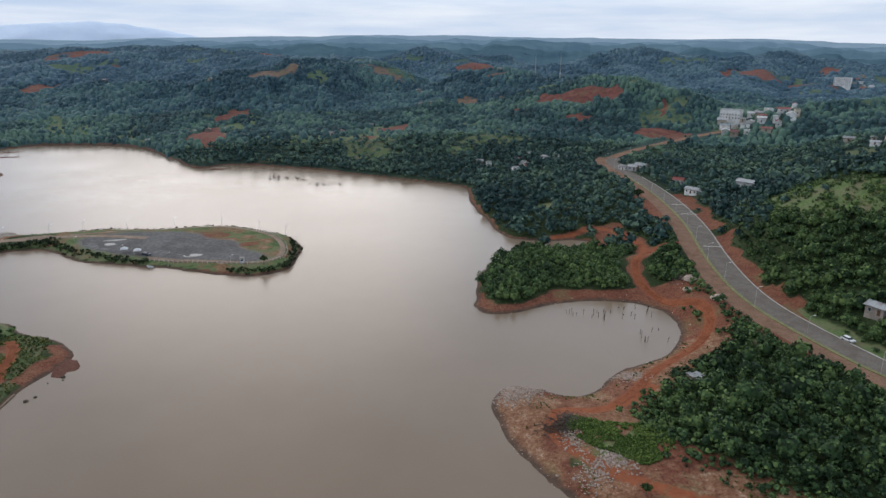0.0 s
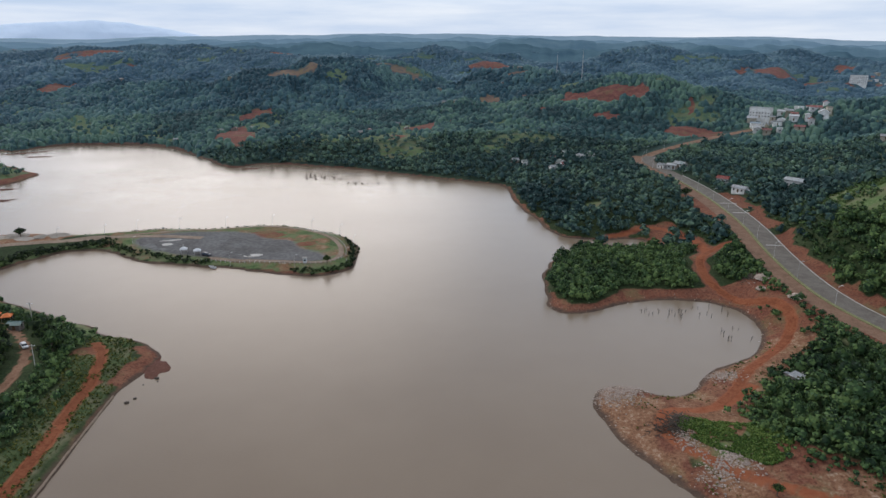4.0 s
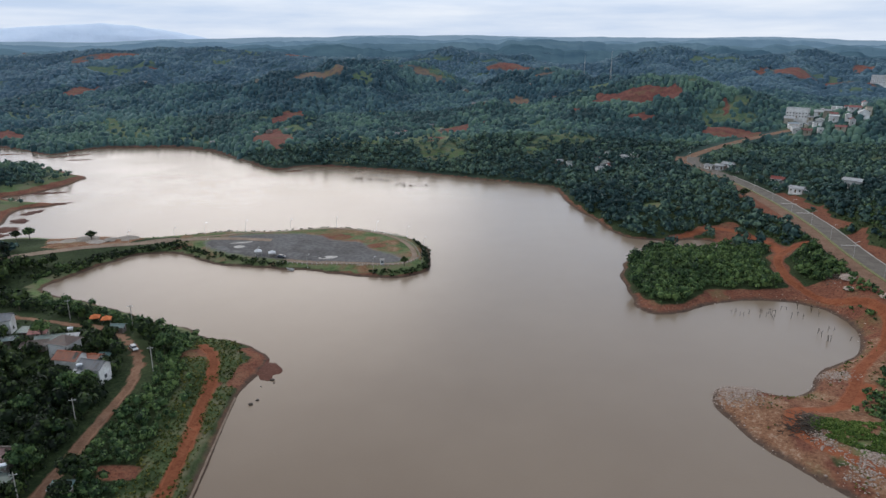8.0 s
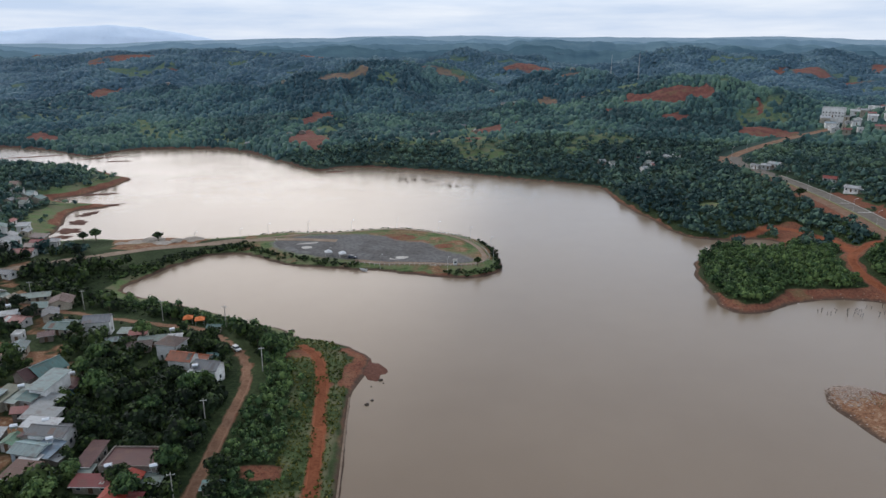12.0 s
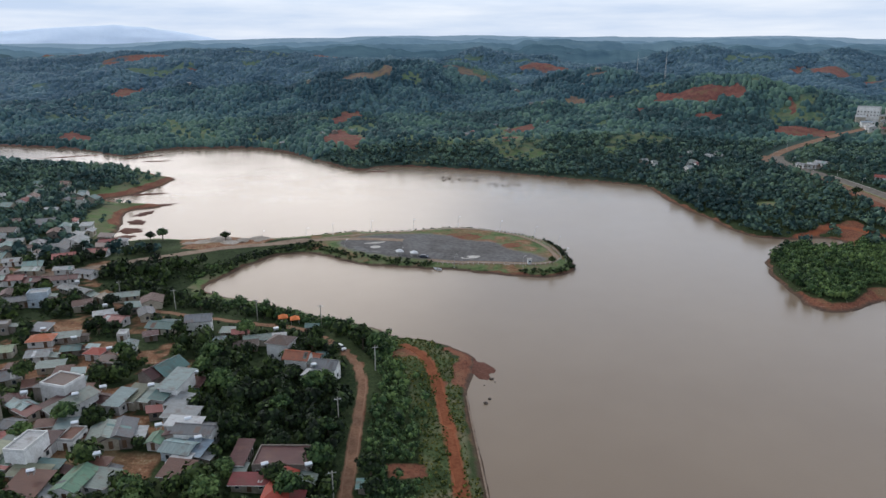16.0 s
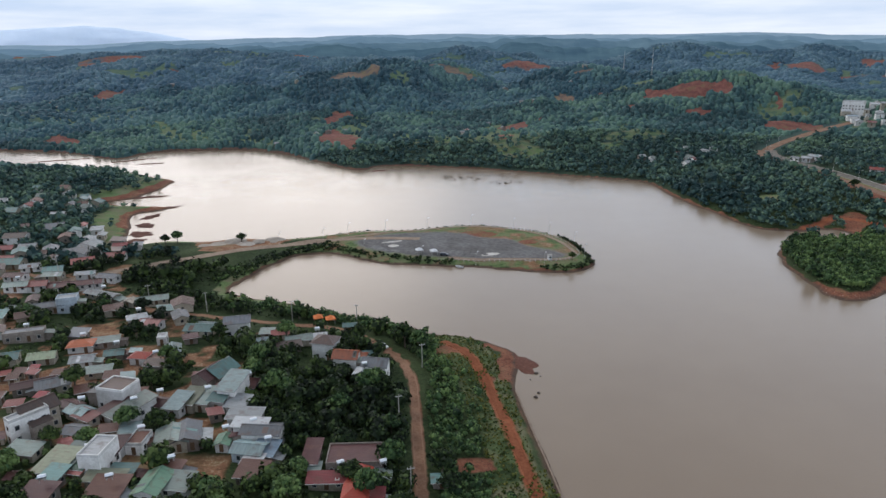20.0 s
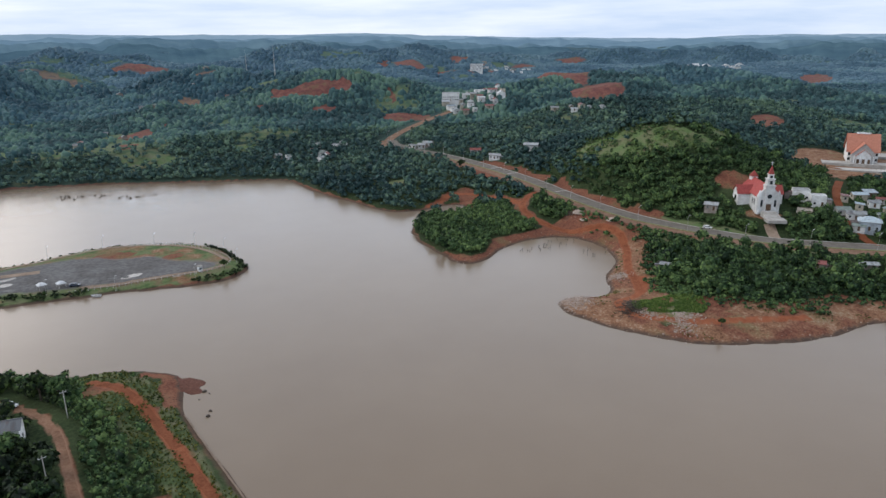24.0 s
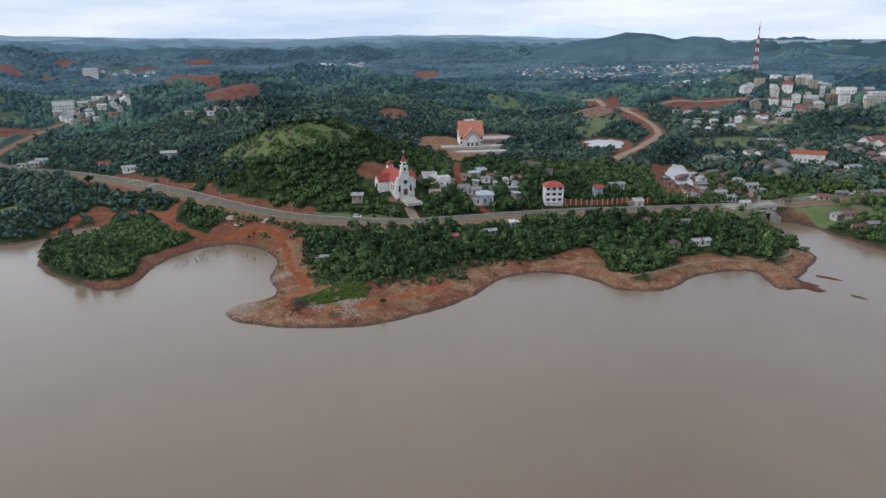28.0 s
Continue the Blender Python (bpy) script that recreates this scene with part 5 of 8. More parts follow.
house(-184.1, 160.4, 5, 8, 3.4, -38, "maroon", "s", "white")
house(-174.5, 163.8, 6, 5, 3.4, -18, "maroon", "g", "cream")
house(-200.2, 154.4, 7, 9, 6.5, -40, "brown", "g", "cream")
house(-200.4, 150.5, 4, 10, 6.5, -40, "white", "f", "white")
house(-172.6, 144.9, 5, 7, 3.4, -6, "rust", "f", "white")
house(-165.4, 146.2, 8, 8, 3.6, 12, "greygreen", "g", "cream")
house(-162.4, 147.5, 7, 9, 3.8, 12, "slate", "g", "grey")
house(-153.1, 145.3, 4, 5, 3, -4, "green", "g", "white")
house(-186.7, 135.5, 7, 9, 3.4, -14, "olive", "s", "cream")
house(-184.6, 136.8, 5, 10, 3.4, -14, "greygreen", "s", "cream")
house(-181.3, 137.0, 5, 9, 3.4, -14, "darkgreen", "s", "cream")
house(-185.7, 131.0, 5, 6, 3.2, -14, "teal", "s", "grey")
house(-182.4, 134.0, 6, 5, 3, -14, "redpale", "s", "cream")
house(-178.1, 136.4, 6, 9, 6, -8, "white", "f", "white")
house(-177.1, 141.5, 5, 7, 3.4, -8, "maroon", "s", "white")
house(-174.5, 130.4, 9, 4, 3.4, -6, "olive", "s", "cream")
house(-172.5, 125.9, 8, 8, 3.2, -6, "rust", "s", "grey")
house(-171.8, 132.9, 6, 4, 3.2, -6, "teal", "s", "grey")
house(-163.6, 127.8, 6, 9, 4, -8, "green", "g", "white")
house(-162.0, 132.9, 6, 6, 3.4, -12, "rust", "s", "grey")
house(-158.8, 128.6, 7, 6, 3.4, -12, "greygreen", "s", "white")
house(-149.2, 152.5, 9, 5, 5, -8, "palegrey", "s", "white")
house(-147.1, 148.4, 9, 4, 5, -8, "white", "s", "white")
house(-144.0, 146.7, 10, 6, 4.6, -8, "slate", "g", "white")
house(-146.0, 141.1, 8, 6, 4, -14, "paleteal", "g", "paleblue")
house(-142.3, 140.8, 6, 6, 3.6, -14, "bluegrey", "s", "grey")
house(-144.5, 137.0, 5, 4, 3.2, -14, "white", "s", "white")
house(-143.8, 133.0, 7, 6, 3, -10, "rust", "s", "grey")
house(-185.9, 125.5, 7, 5, 3.2, -10, "maroon", "s", "grey")
house(-121.2, 138.5, 14, 9, 3.8, -2, "maroon", "f", "grey")
house(-131.3, 139.3, 4, 9, 3.4, -4, "maroon", "s", "grey")
house(-130.7, 134.8, 4, 3, 2.8, -4, "greygreen", "s", "grey")
house(-120.0, 130.4, 6, 7, 3.8, -3, "red", "g", "cream")
house(-127.1, 130.6, 9, 4, 2.8, -2, "crimson", "s", "cream")
house(-124.7, 131.3, 2, 5, 2.6, -3, "white", "f", "white")
house(-120.4, 125.6, 6, 6, 3.6, -3, "red", "h", "cream")
house(-118.1, 123.9, 8, 5, 3.2, -3, "crimson", "s", "white")
house(-115.2, 132.2, 5, 4, 2.6, -3, "greygreen", "s", "grey")
house(-101.5, 131.4, 5, 3, 2.6, 0, "teal", "s", "grey")
house(-134.1, 199.0, 8, 7, 6, -16, "brown", "h", "white")
house(-126.7, 187.8, 8, 6, 5.5, -12, "orange", "g", "white")
house(-123.2, 194.4, 5, 4, 3.4, -12, "orange", "g", "white")
house(-117.8, 183.5, 8, 6, 5, -14, "slate", "g", "white")
house(-121.7, 180.9, 5, 5, 4.2, -14, "white", "g", "white")
house(-144.2, 209.2, 9, 5, 3.4, 14, "greygreen", "g", "cream")
house(-146.5, 203.7, 8, 4, 3, 14, "brown", "s", "grey")
house(-138.7, 209.7, 8, 4, 3.4, 10, "white", "s", "cream")
house(-128.4, 223.3, 5, 4, 3, 0, "teal", "g", "grey")
house(-151.4, 215.6, 6, 5, 3, 10, "redpale", "g", "cream")
house(-121.0, 196.5, 4, 3, 2.6, 0, "teal", "s", "white")
house(-177.9, 222.6, 7, 5, 3.2, -8, "greyteal", "g", "white")
house(-155.7, 215.8, 5, 4, 3, 0, "greygreen", "s", "grey")
house(-304.6, 389.1, 8, 5, 3.2, 0, "white", "g", "white")
house(-253.5, 307.8, 11, 9, 6, -40, "slate", "g", "white")
house(-270.9, 291.7, 9, 6, 3.2, 20, "palegrey", "g", "white")
house(-269.6, 276.7, 9, 6, 3.2, -10, "maroon", "g", "white")
house(-254.6, 277.3, 8, 6, 3.2, 0, "greygreen", "g", "cream")
house(-247.6, 265.7, 9, 5, 3.2, 10, "redpale", "g", "white")
house(-243.0, 279.9, 8, 5, 3.2, 10, "palegrey", "g", "white")
house(-232.6, 277.7, 9, 6, 3.2, -15, "slate", "g", "white")
house(-289.7, 307.1, 8, 6, 3.2, 0, "redpale", "g", "white")
house(-291.7, 329.5, 8, 5, 3.2, 10, "palegrey", "g", "cream")
house(-267.9, 309.8, 7, 5, 3.2, -10, "brown", "g", "cream")
house(209.9, 430.0, 9, 7, 4, -42, "red", "g", "white")
house(208.0, 402.9, 9, 6, 4, -52, "white", "g", "white")
house(237.5, 395.2, 12, 7, 4.5, -52, "palegrey", "g", "white")
house(202.5, 488.5, 9, 7, 4, -52, "palegrey", "g", "white")
house(197.0, 490.5, 7, 6, 4, -32, "white", "g", "white")
house(191.0, 494.3, 7, 5, 4, -62, "palegrey", "g", "white")
house(195.5, 206.0, 7, 6, 4, -62, "palegrey", "g", "grey")
house(236.0, 182.5, 9, 7, 5, -52, "palegrey", "f", "white")
house(236.2, 173.4, 8, 7, 5, -52, "white", "f", "white")
house(236.7, 161.0, 7, 6, 4, -42, "greygreen", "g", "white")
house(236.8, 154.7, 9, 6, 4, -52, "palegrey", "g", "white")
house(229.2, 144.4, 10, 8, 4.5, -62, "paleblue", "h", "paleblue")
house(225.2, 147.0, 6, 5, 3.5, -62, "greygreen", "g", "white")
house(220.1, 170.7, 8, 8, 3, -62, "beige", "f", "beige")
house(311.1, 146.6, 12, 7, 4, -92, "brown", "g", "white")
house(299.2, 132.9, 10, 6, 4, -82, "brown", "g", "cream")
house(270.0, 91.8, 6, 5, 5, -52, "red", "g", "paleblue")
house(295.1, 87.2, 11, 5, 4, -57, "greygreen", "g", "white")
house(270.4, 68.7, 6, 6, 4, -62, "white", "f", "white")
house(200.2, 115.8, 5, 5, 3.5, -62, "white", "g", "white")
house(186.1, 123.7, 8, 4, 3, -42, "palegrey", "g", "grey")
house(170.6, 136.1, 6, 5, 3, -62, "redpale", "g", "cream")
house(125.4, 177.0, 6, 3, 2.2, -62, "palegrey", "s", "grey")
house(218.0, 29.2, 9, 5, 3, -52, "palegrey", "g", "white")
house(209.4, 39.4, 5, 5, 3, -62, "brown", "g", "cream")
house(240.9, 40.3, 6, 4, 3, -62, "greygreen", "g", "white")
house(233.2, 58.4, 6, 4, 3, -62, "rust", "g", "cream")
house(320.7, 30.3, 7, 6, 3.6, -62, "palegrey", "g", "white")
house(308.7, 24.6, 8, 6, 3.6, -42, "greygreen", "g", "white")
house(295.0, 15.4, 6, 5, 3.6, -62, "white", "g", "white")
house(344.7, 14.7, 8, 6, 3.6, -62, "palegrey", "g", "white")
house(312.5, -4.7, 7, 5, 3.2, -40, "rust", "g", "grey")
house(328.2, -23.3, 8, 6, 3.4, -58, "redpale", "g", "cream")
house(343.9, -33.9, 7, 5, 3.2, -70, "grey", "g", "grey")
house(344.4, -43.9, 8, 6, 4, -62, "brown", "g", "white")
house(352.1, -51.6, 8, 6, 3.4, -50, "palegrey", "g", "cream")
house(303.6, -35.3, 8, 6, 3.6, -52, "redpale", "g", "cream")
house(282.9, -39.4, 7, 5, 3.4, -62, "rust", "g", "grey")
house(287.1, -45.7, 7, 5, 3.4, -62, "grey", "g", "grey")
house(300.1, -29.9, 6, 5, 3.4, -32, "white", "g", "white")
house(417.6, -15.8, 22, 8, 6, -90, "orange", "g", "white")
house(472.0, -57.6, 16, 9, 6, -52, "redpale", "g", "white")
house(467.3, -64.4, 10, 9, 5, -52, "redpale", "g", "white")
house(397.5, -41.9, 10, 6, 4, -52, "palegrey", "g", "white")
house(484.3, 15.3, 10, 6, 4, -62, "palegrey", "g", "grey")
house(484.0, 5.3, 8, 6, 4, -62, "brown", "g", "white")
ROOFS_TOWN = ["palegrey", "greygreen", "slate", "redpale", "maroon", "rust", "teal", "greyteal", "rust", "brown", "maroon", "darkteal", "crimson", "slate"]
settlement(-286, 305, 66, 46, 75, 50, 71, (6, 12), (3, 4.2), ROOFS_TOWN, ["white", "cream", "grey"], "ggs", "village houses", 15)
settlement(-222, 214, 46, 46, 0, 22, 72, (5, 9.5), (3, 3.8), ROOFS_TOWN, ["white", "cream", "grey"], "ggs", "village houses", 15, gap=0.6)
settlement(-330, 430, 40, 50, 0, 14, 73, (5, 8), (3, 3.6), ROOFS_TOWN, ["white", "cream"], "g", "houses among the trees", 5, far=True)
ROOFS_FARM = ["palegrey", "grey", "slate", "redpale", "rust", "greygreen"]
ROOFS_PALE = ["white", "palegrey", "paleblue", "greyteal", "redpale", "palegrey"]
settlement(345, 616, 46, 34, 60, 34, 74, (5, 11), (3.4, 5), ["white", "palegrey", "white", "paleblue", "redpale"], ["white", "cream"], "ggf", "houses by the red field", -30)
settlement(384, 487, 30, 8, 120, 8, 75, (6, 10), (3.2, 4), ROOFS_PALE, ["white", "cream"], "g", "houses in the valley", -30)
settlement(600, 40, 80, 60, 10, 62, 76, (5, 9), (2.8, 4), ROOFS_PALE, ["white", "cream", "grey"], "ggf", "houses below the hill town", -60, far=True)
settlement(745, -45, 62, 100, 10, 62, 77, (7, 13), (4, 8), ["white", "palegrey", "redpale", "slate", "palegrey"], ["white", "cream", "white", "grey"], "ffhg", "hill town buildings", -70, name="town_building", gap=2.5)
for bx, by, bw, bl, bh in ((771, -11, 16, 9, 8), (740, -52, 18, 10, 8), (700, -78, 17, 11, 9), (735, -20, 14, 9, 6)):
    house(bx, by, bw, bl, bh, -70, "white", "f", "white", "hill town buildings", True, "town_building")
settlement(1230, 330, 190, 170, 10, 150, 78, (5, 9), (2.6, 3.6), ROOFS_PALE, ["white", "cream"], "ggf", "distant town houses", -60, far=True)
settlement(1400, 160, 160, 90, 0, 60, 79, (5, 9), (2.8, 3.8), ROOFS_PALE, ["white", "cream"], "g", "distant town houses", -60, far=True)
settlement(960, 90, 120, 80, 0, 46, 80, (5, 9), (2.8, 4), ROOFS_PALE, ["white", "cream"], "ggf", "distant town houses", -60, far=True)
settlement(830, 1180, 90, 60, 30, 22, 81, (6, 11), (3, 5), ROOFS_PALE, ["white", "cream"], "gf", "houses by the quarry road", -40, far=True)
settlement(1300, 960, 120, 60, 0, 10, 82, (8, 18), (3, 4.5), ["white", "palegrey"], ["white"], "g", "long sheds on the ridge", -40, far=True)
settlement(252, 150, 30, 22, 30, 14, 89, (5, 8), (3, 3.8), ROOFS_PALE, ["white", "cream", "grey"], "ggs", "houses below the hall", -50)
settlement(-192, 166, 42, 48, 0, 34, 90, (2.8, 5.2), (2.6, 3.4), ["rust", "maroon", "redpale", "rust", "greyteal", "crimson"], ["grey", "cream"], "s", "village sheds", 12, gap=0.6, name="shed")
settlement(-196, 138, 34, 14, 0, 8, 91, (4.5, 8), (2.8, 3.6), ROOFS_TOWN, ["white", "cream", "grey"], "ggs", "village houses", -14, gap=0.7)
settlement(335, 34, 40, 30, 30, 24, 83, (4.5, 8), (2.8, 3.6), ROOFS_FARM, ["white", "cream", "grey"], "g", "houses by the bridge", -50)
settlement(420, -20, 70, 40, 110, 34, 84, (5, 8.5), (2.8, 3.8), ROOFS_FARM, ["white", "cream", "grey"], "g", "houses by the bridge", -50, far=True)
settlement(-60, 690, 190, 60, 0, 8, 85, (4, 6.5), (2.2, 2.8), ROOFS_FARM, ["grey", "cream"], "g", "farmhouses on the slopes", 0, far=True)
settlement(120, 530, 40, 26, 0, 9, 86, (5, 8), (2.6, 3.2), ROOFS_FARM, ["grey", "white"], "g", "farmhouses on the slopes", 10, far=True)
settlement(100, 900, 160, 90, 0, 8, 87, (4, 7), (2.4, 3), ROOFS_FARM, ["grey", "cream"], "g", "farmhouses on the hills", 0, far=True)
settlement(-500, 950, 260, 160, 0, 8, 88, (4, 7), (2.4, 3), ROOFS_FARM, ["grey", "cream"], "g", "farmhouses on the hills", 0, far=True)
house(337, 650, 20, 10, 9, -40, "paleblue", "f", "white", "houses by the red field", True, "clinic_building")
house(742, 1148, 26, 14, 13, -40, "white", "f", "white", "houses by the quarry road", True, "town_building")
for far_sets, far_mats, far_name in ((FAR_WALLS, M_WALL, "far_house_walls"), (FAR_ROOFS, M_ROOF, "far_house_roofs")):
    for key, g in far_sets.items():
        tagged(new(far_name, mesh_of(far_name, g.v, g.f, far_mats[key])), "small pale houses far off among the hills", "houses", kind="stuff")

for n, (fx, fy, fr) in enumerate(FOOTPRINTS[:92]):
    if n % 3 == 1 and fr > 2.6:
        water_tank(fx + 0.5, fy + 1.0, ground_z(fx, fy) + 4.3)


# ---- landmarks ----
M_TILE_RED = surface("red_tiles", (0.30, 0.05, 0.045), (0.42, 0.085, 0.07), 2.5, 0.7, 0.3, 0.4)
M_TILE_ORANGE = surface("orange_tiles", (0.40, 0.15, 0.095), (0.52, 0.22, 0.145), 2.5, 0.7, 0.3, 0.4)
M_PAVING = surface("pale_paving", (0.42, 0.39, 0.35), (0.55, 0.52, 0.48), 0.6)
M_RUBBLE = surface("rubble", (0.28, 0.20, 0.155), (0.58, 0.48, 0.41), 0.7, 0.95, 0.1, 0.7)
M_RED_PAINT = surface("red_paint", (0.42, 0.035, 0.03), (0.52, 0.06, 0.05), 1)
M_WHITE_PAINT = surface("white_paint", (0.68, 0.68, 0.68), (0.78, 0.78, 0.78), 1)
M_DARK = surface("dark_scrub_and_shade", (0.06, 0.045, 0.035), (0.11, 0.085, 0.065), 2)


def pitched(geo, x0, x1, y0, y1, z, rise, o=0.5, thick=0.15):
    """Two roof slopes with their ridge along y."""
    mx = (x0 + x1) / 2
    k = rise / ((x1 - x0) / 2) * o
    geo.slab([(mx, y0 - o, z + rise), (mx, y1 + o, z + rise), (x0 - o, y1 + o, z - k), (x0 - o, y0 - o, z - k)], thick)
    return geo.slab([(x1 + o, y0 - o, z - k), (x1 + o, y1 + o, z - k), (mx, y1 + o, z + rise), (mx, y0 - o, z + rise)], thick)


def crosswise(geo):
    """The same shape turned a quarter."""
    geo.v = [(-y, x, z) for x, y, z in geo.v]
    return geo


def church():
    x, y = 214, 190
    z = ground_z(x, y) + 0.4
    r = thing("church", pose(x, y, z, 0, 0, -40), "cream church with steep red roofs and a stepped bell tower", "church")
    FOOTPRINTS.extend([(x, y, 15), (206, 183, 9), (222, 203, 12), (212, 205, 9)])
    W = M_WALL["white"]
    part("nave_wall", Geo().gable(10, 26, -2, 7, 5.2), W, r, at=pose(0, 5, 0))
    part("nave_roof", pitched(Geo(), -5, 5, -8, 18, 7.15, 5.2), M_TILE_RED, r)
    part("transept_wall", crosswise(Geo().gable(8, 22, -2, 6, 3.6)), W, r, at=pose(0, 7, 0))
    part("transept_roof", crosswise(pitched(Geo(), -4, 4, -11, 11, 6.15, 3.6)), M_TILE_RED, r, at=pose(0, 7, 0))
    facade = Geo().gable(11, 1.2, -2, 7.6, 5.6)
    part("facade", facade, W, r, at=pose(0, -8.6, 0))
    for sx in (-4.6, 4.6):
        part("pilaster", Geo().box(sx - 0.5, sx + 0.5, -9.7, -8.9, -2, 8.6).add([(sx - 0.6, -9.8, 8.6), (sx + 0.6, -9.8, 8.6), (sx + 0.6, -8.8, 8.6), (sx - 0.6, -8.8, 8.6), (sx, -9.3, 10.4)],
                                                                              [(0, 1, 4), (1, 2, 4), (2, 3, 4), (3, 0, 4)]), W, r)
    tower = part("bell_tower", Geo().box(-2.1, 2.1, -9.9, -5.9, -2, 12.2).box(-2.4, 2.4, -10.2, -5.6, 12.2, 12.6), W, r)
    part("belfry", Geo().box(-1.7, 1.7, -9.6, -6.2, 12.6, 15.6).box(-2.0, 2.0, -9.9, -5.9, 15.6, 15.95), W, tower)
    part("lantern", Geo().box(-1.15, 1.15, -9.05, -6.75, 15.95, 17.9).box(-1.4, 1.4, -9.3, -6.5, 17.9, 18.15), W, tower)
    part("spire", Geo().add([(-1.2, -9.1, 18.15), (1.2, -9.1, 18.15), (1.2, -6.7, 18.15), (-1.2, -6.7, 18.15), (0, -7.9, 22.6)], [(0, 1, 4), (1, 2, 4), (2, 3, 4), (3, 0, 4), (3, 2, 1, 0)]), M_TILE_RED, tower)
    part("cross", Geo().box(-0.09, 0.09, -7.99, -7.81, 22.4, 24.4).box(-0.6, 0.6, -7.99, -7.81, 23.5, 23.7), M_WHITE_PAINT, tower)
    for k, zz in enumerate((13.2, 16.3)):
        part("louvre", Geo().box(-0.6, 0.6, -9.66 + 0.55 * k, -9.62 + 0.55 * k, zz, zz + 1.7 - 0.5 * k), M_PANE, tower)
    part("turret", Geo().box(-1.6, 1.6, 14.6, 17.8, 8, 12.6), W, r)
    part("turret_roof", Geo().add([(-1.9, 14.3, 12.6), (1.9, 14.3, 12.6), (1.9, 18.1, 12.6), (-1.9, 18.1, 12.6), (0, 16.2, 15.6)], [(0, 1, 4), (1, 2, 4), (2, 3, 4), (3, 0, 4), (3, 2, 1, 0)]), M_TILE_RED, r)
    part("portal", Geo().box(-1.2, 1.2, -9.98, -9.92, 0, 3.4), M_WOOD, r)
    part("rose_window", Geo().tube((0, -9.92, 7.2), (0, -10.0, 7.2), 1.1, 1.1, 14), M_PANE, r)
    for sx in (-3.2, 3.2):
        part("window", Geo().box(sx - 0.5, sx + 0.5, -9.26, -9.22, 1.8, 5.2), M_PANE, r)
    for sy in (-4, -1, 12, 15):
        for sx in (-5.04, 5.04):
            part("window", Geo().box(sx - 0.03, sx + 0.03, sy - 0.5, sy + 0.5, 1.8, 4.8), M_PANE, r)
    for sx in (-11.04, 11.04):
        part("window", Geo().box(sx - 0.03, sx + 0.03, 5.6, 8.4, 1.6, 4.4), M_PANE, r)
    for k in range(7):
        part("step", Geo().box(-3.6 + 0.0 * k, 3.6, -10.6 - 1.1 * (k + 1), -10.6 - 1.1 * k, -2.6, -0.15 - 0.18 * k), M_PAVING, r)
    part("forecourt", Geo().box(-4.4, 4.4, -24, -18.4, -3.0, -1.5), M_PAVING, r)


def hall():
    x, y = 362, 214
    z = ground_z(x, y) + 0.3
    r = thing("community_hall", pose(x, y, z, 0, 0, -58), "large cream hall under a tall orange tiled roof", "hall")
    FOOTPRINTS.append((x, y, 18))
    W = M_WALL["white"]
    part("wall", crosswise(Geo().gable(18, 17, -2, 7.5, 9.5)), W, r)
    part("roof", crosswise(pitched(Geo(), -9, 9, -8.5, 8.5, 7.7, 9.5, 1.0, 0.25)), M_TILE_ORANGE, r)
    part("ridge", Geo().box(-4, 4, -0.6, 0.6, 17.0, 17.9), M_WHITE_PAINT, r)
    part("porch_wall", Geo().gable(13, 4, -2, 6, 6.4), W, r, at=pose(0, -11, 0))
    part("porch_roof", pitched(Geo(), -6.5, 6.5, -13, -4, 6.2, 6.4, 0.6, 0.2), M_TILE_ORANGE, r)
    part("portico_wall", Geo().gable(8, 2, -2, 5, 3.8), M_WHITE_PAINT, r, at=pose(0, -14, 0))
    part("portico_roof", pitched(Geo(), -4, 4, -15, -13, 5.2, 3.8, 0.5, 0.2), M_TILE_ORANGE, r)
    for sx in (-5.4, -2.0, 2.0, 5.4):
        part("column", Geo().tube((sx, -15.6, -2), (sx, -15.6, 5), 0.3, 0.26, 10), M_WHITE_PAINT, r)
    for sx in (-3, 0, 3):
        part("door", Geo().box(sx - 0.8, sx + 0.8, -15.06, -15.02, 0, 2.8), M_WOOD, r)
    for sx in (-7.6, 7.6):
        for zz in (1, 4.2):
            part("window", Geo().box(sx - 0.7, sx + 0.7, -9.06, -9.02, zz, zz + 1.8), M_PANE, r)


def school():
    x, y = 250, 112
    z = ground_z(x, y) + 0.2
    r = thing("school_building", pose(x, y, z, 0, 0, -62), "three-storey white building with a red hipped roof", "building")
    FOOTPRINTS.append((x, y, 9))
    part("wall", Geo().box(-5, 5, -4, 4, -2, 9.3), M_WALL["white"], r)
    for k in range(3):
        zz = 0.4 + 3.05 * k
        bal = part("balcony", Geo().box(-5, 5, -5.2, -4, zz - 0.25, zz - 0.05).box(-5, 5, -5.2, -5.08, zz - 0.05, zz + 0.8), M_WHITE_PAINT, r)
        for u in (-4.9, -1.7, 1.7, 4.9):
            part("post", Geo().box(u - 0.12, u + 0.12, -5.2, -4.98, zz + 0.8, zz + 2.8), M_WHITE_PAINT, bal)
        for u in (-3.3, 0, 3.3):
            part("window", Geo().box(u - 0.9, u + 0.9, -4.05, -4.01, zz + 0.8, zz + 2.2), M_PANE, r)
    part("roof", Geo().add([(-5.7, -5.7, 9.3), (5.7, -5.7, 9.3), (5.7, 4.7, 9.3), (-5.7, 4.7, 9.3), (-1.5, -0.5, 11.9), (1.5, -0.5, 11.9)],
                           [(0, 1, 5, 4), (1, 2, 5), (2, 3, 4, 5), (3, 0, 4), (3, 2, 1, 0)]), M_TILE_RED, r)


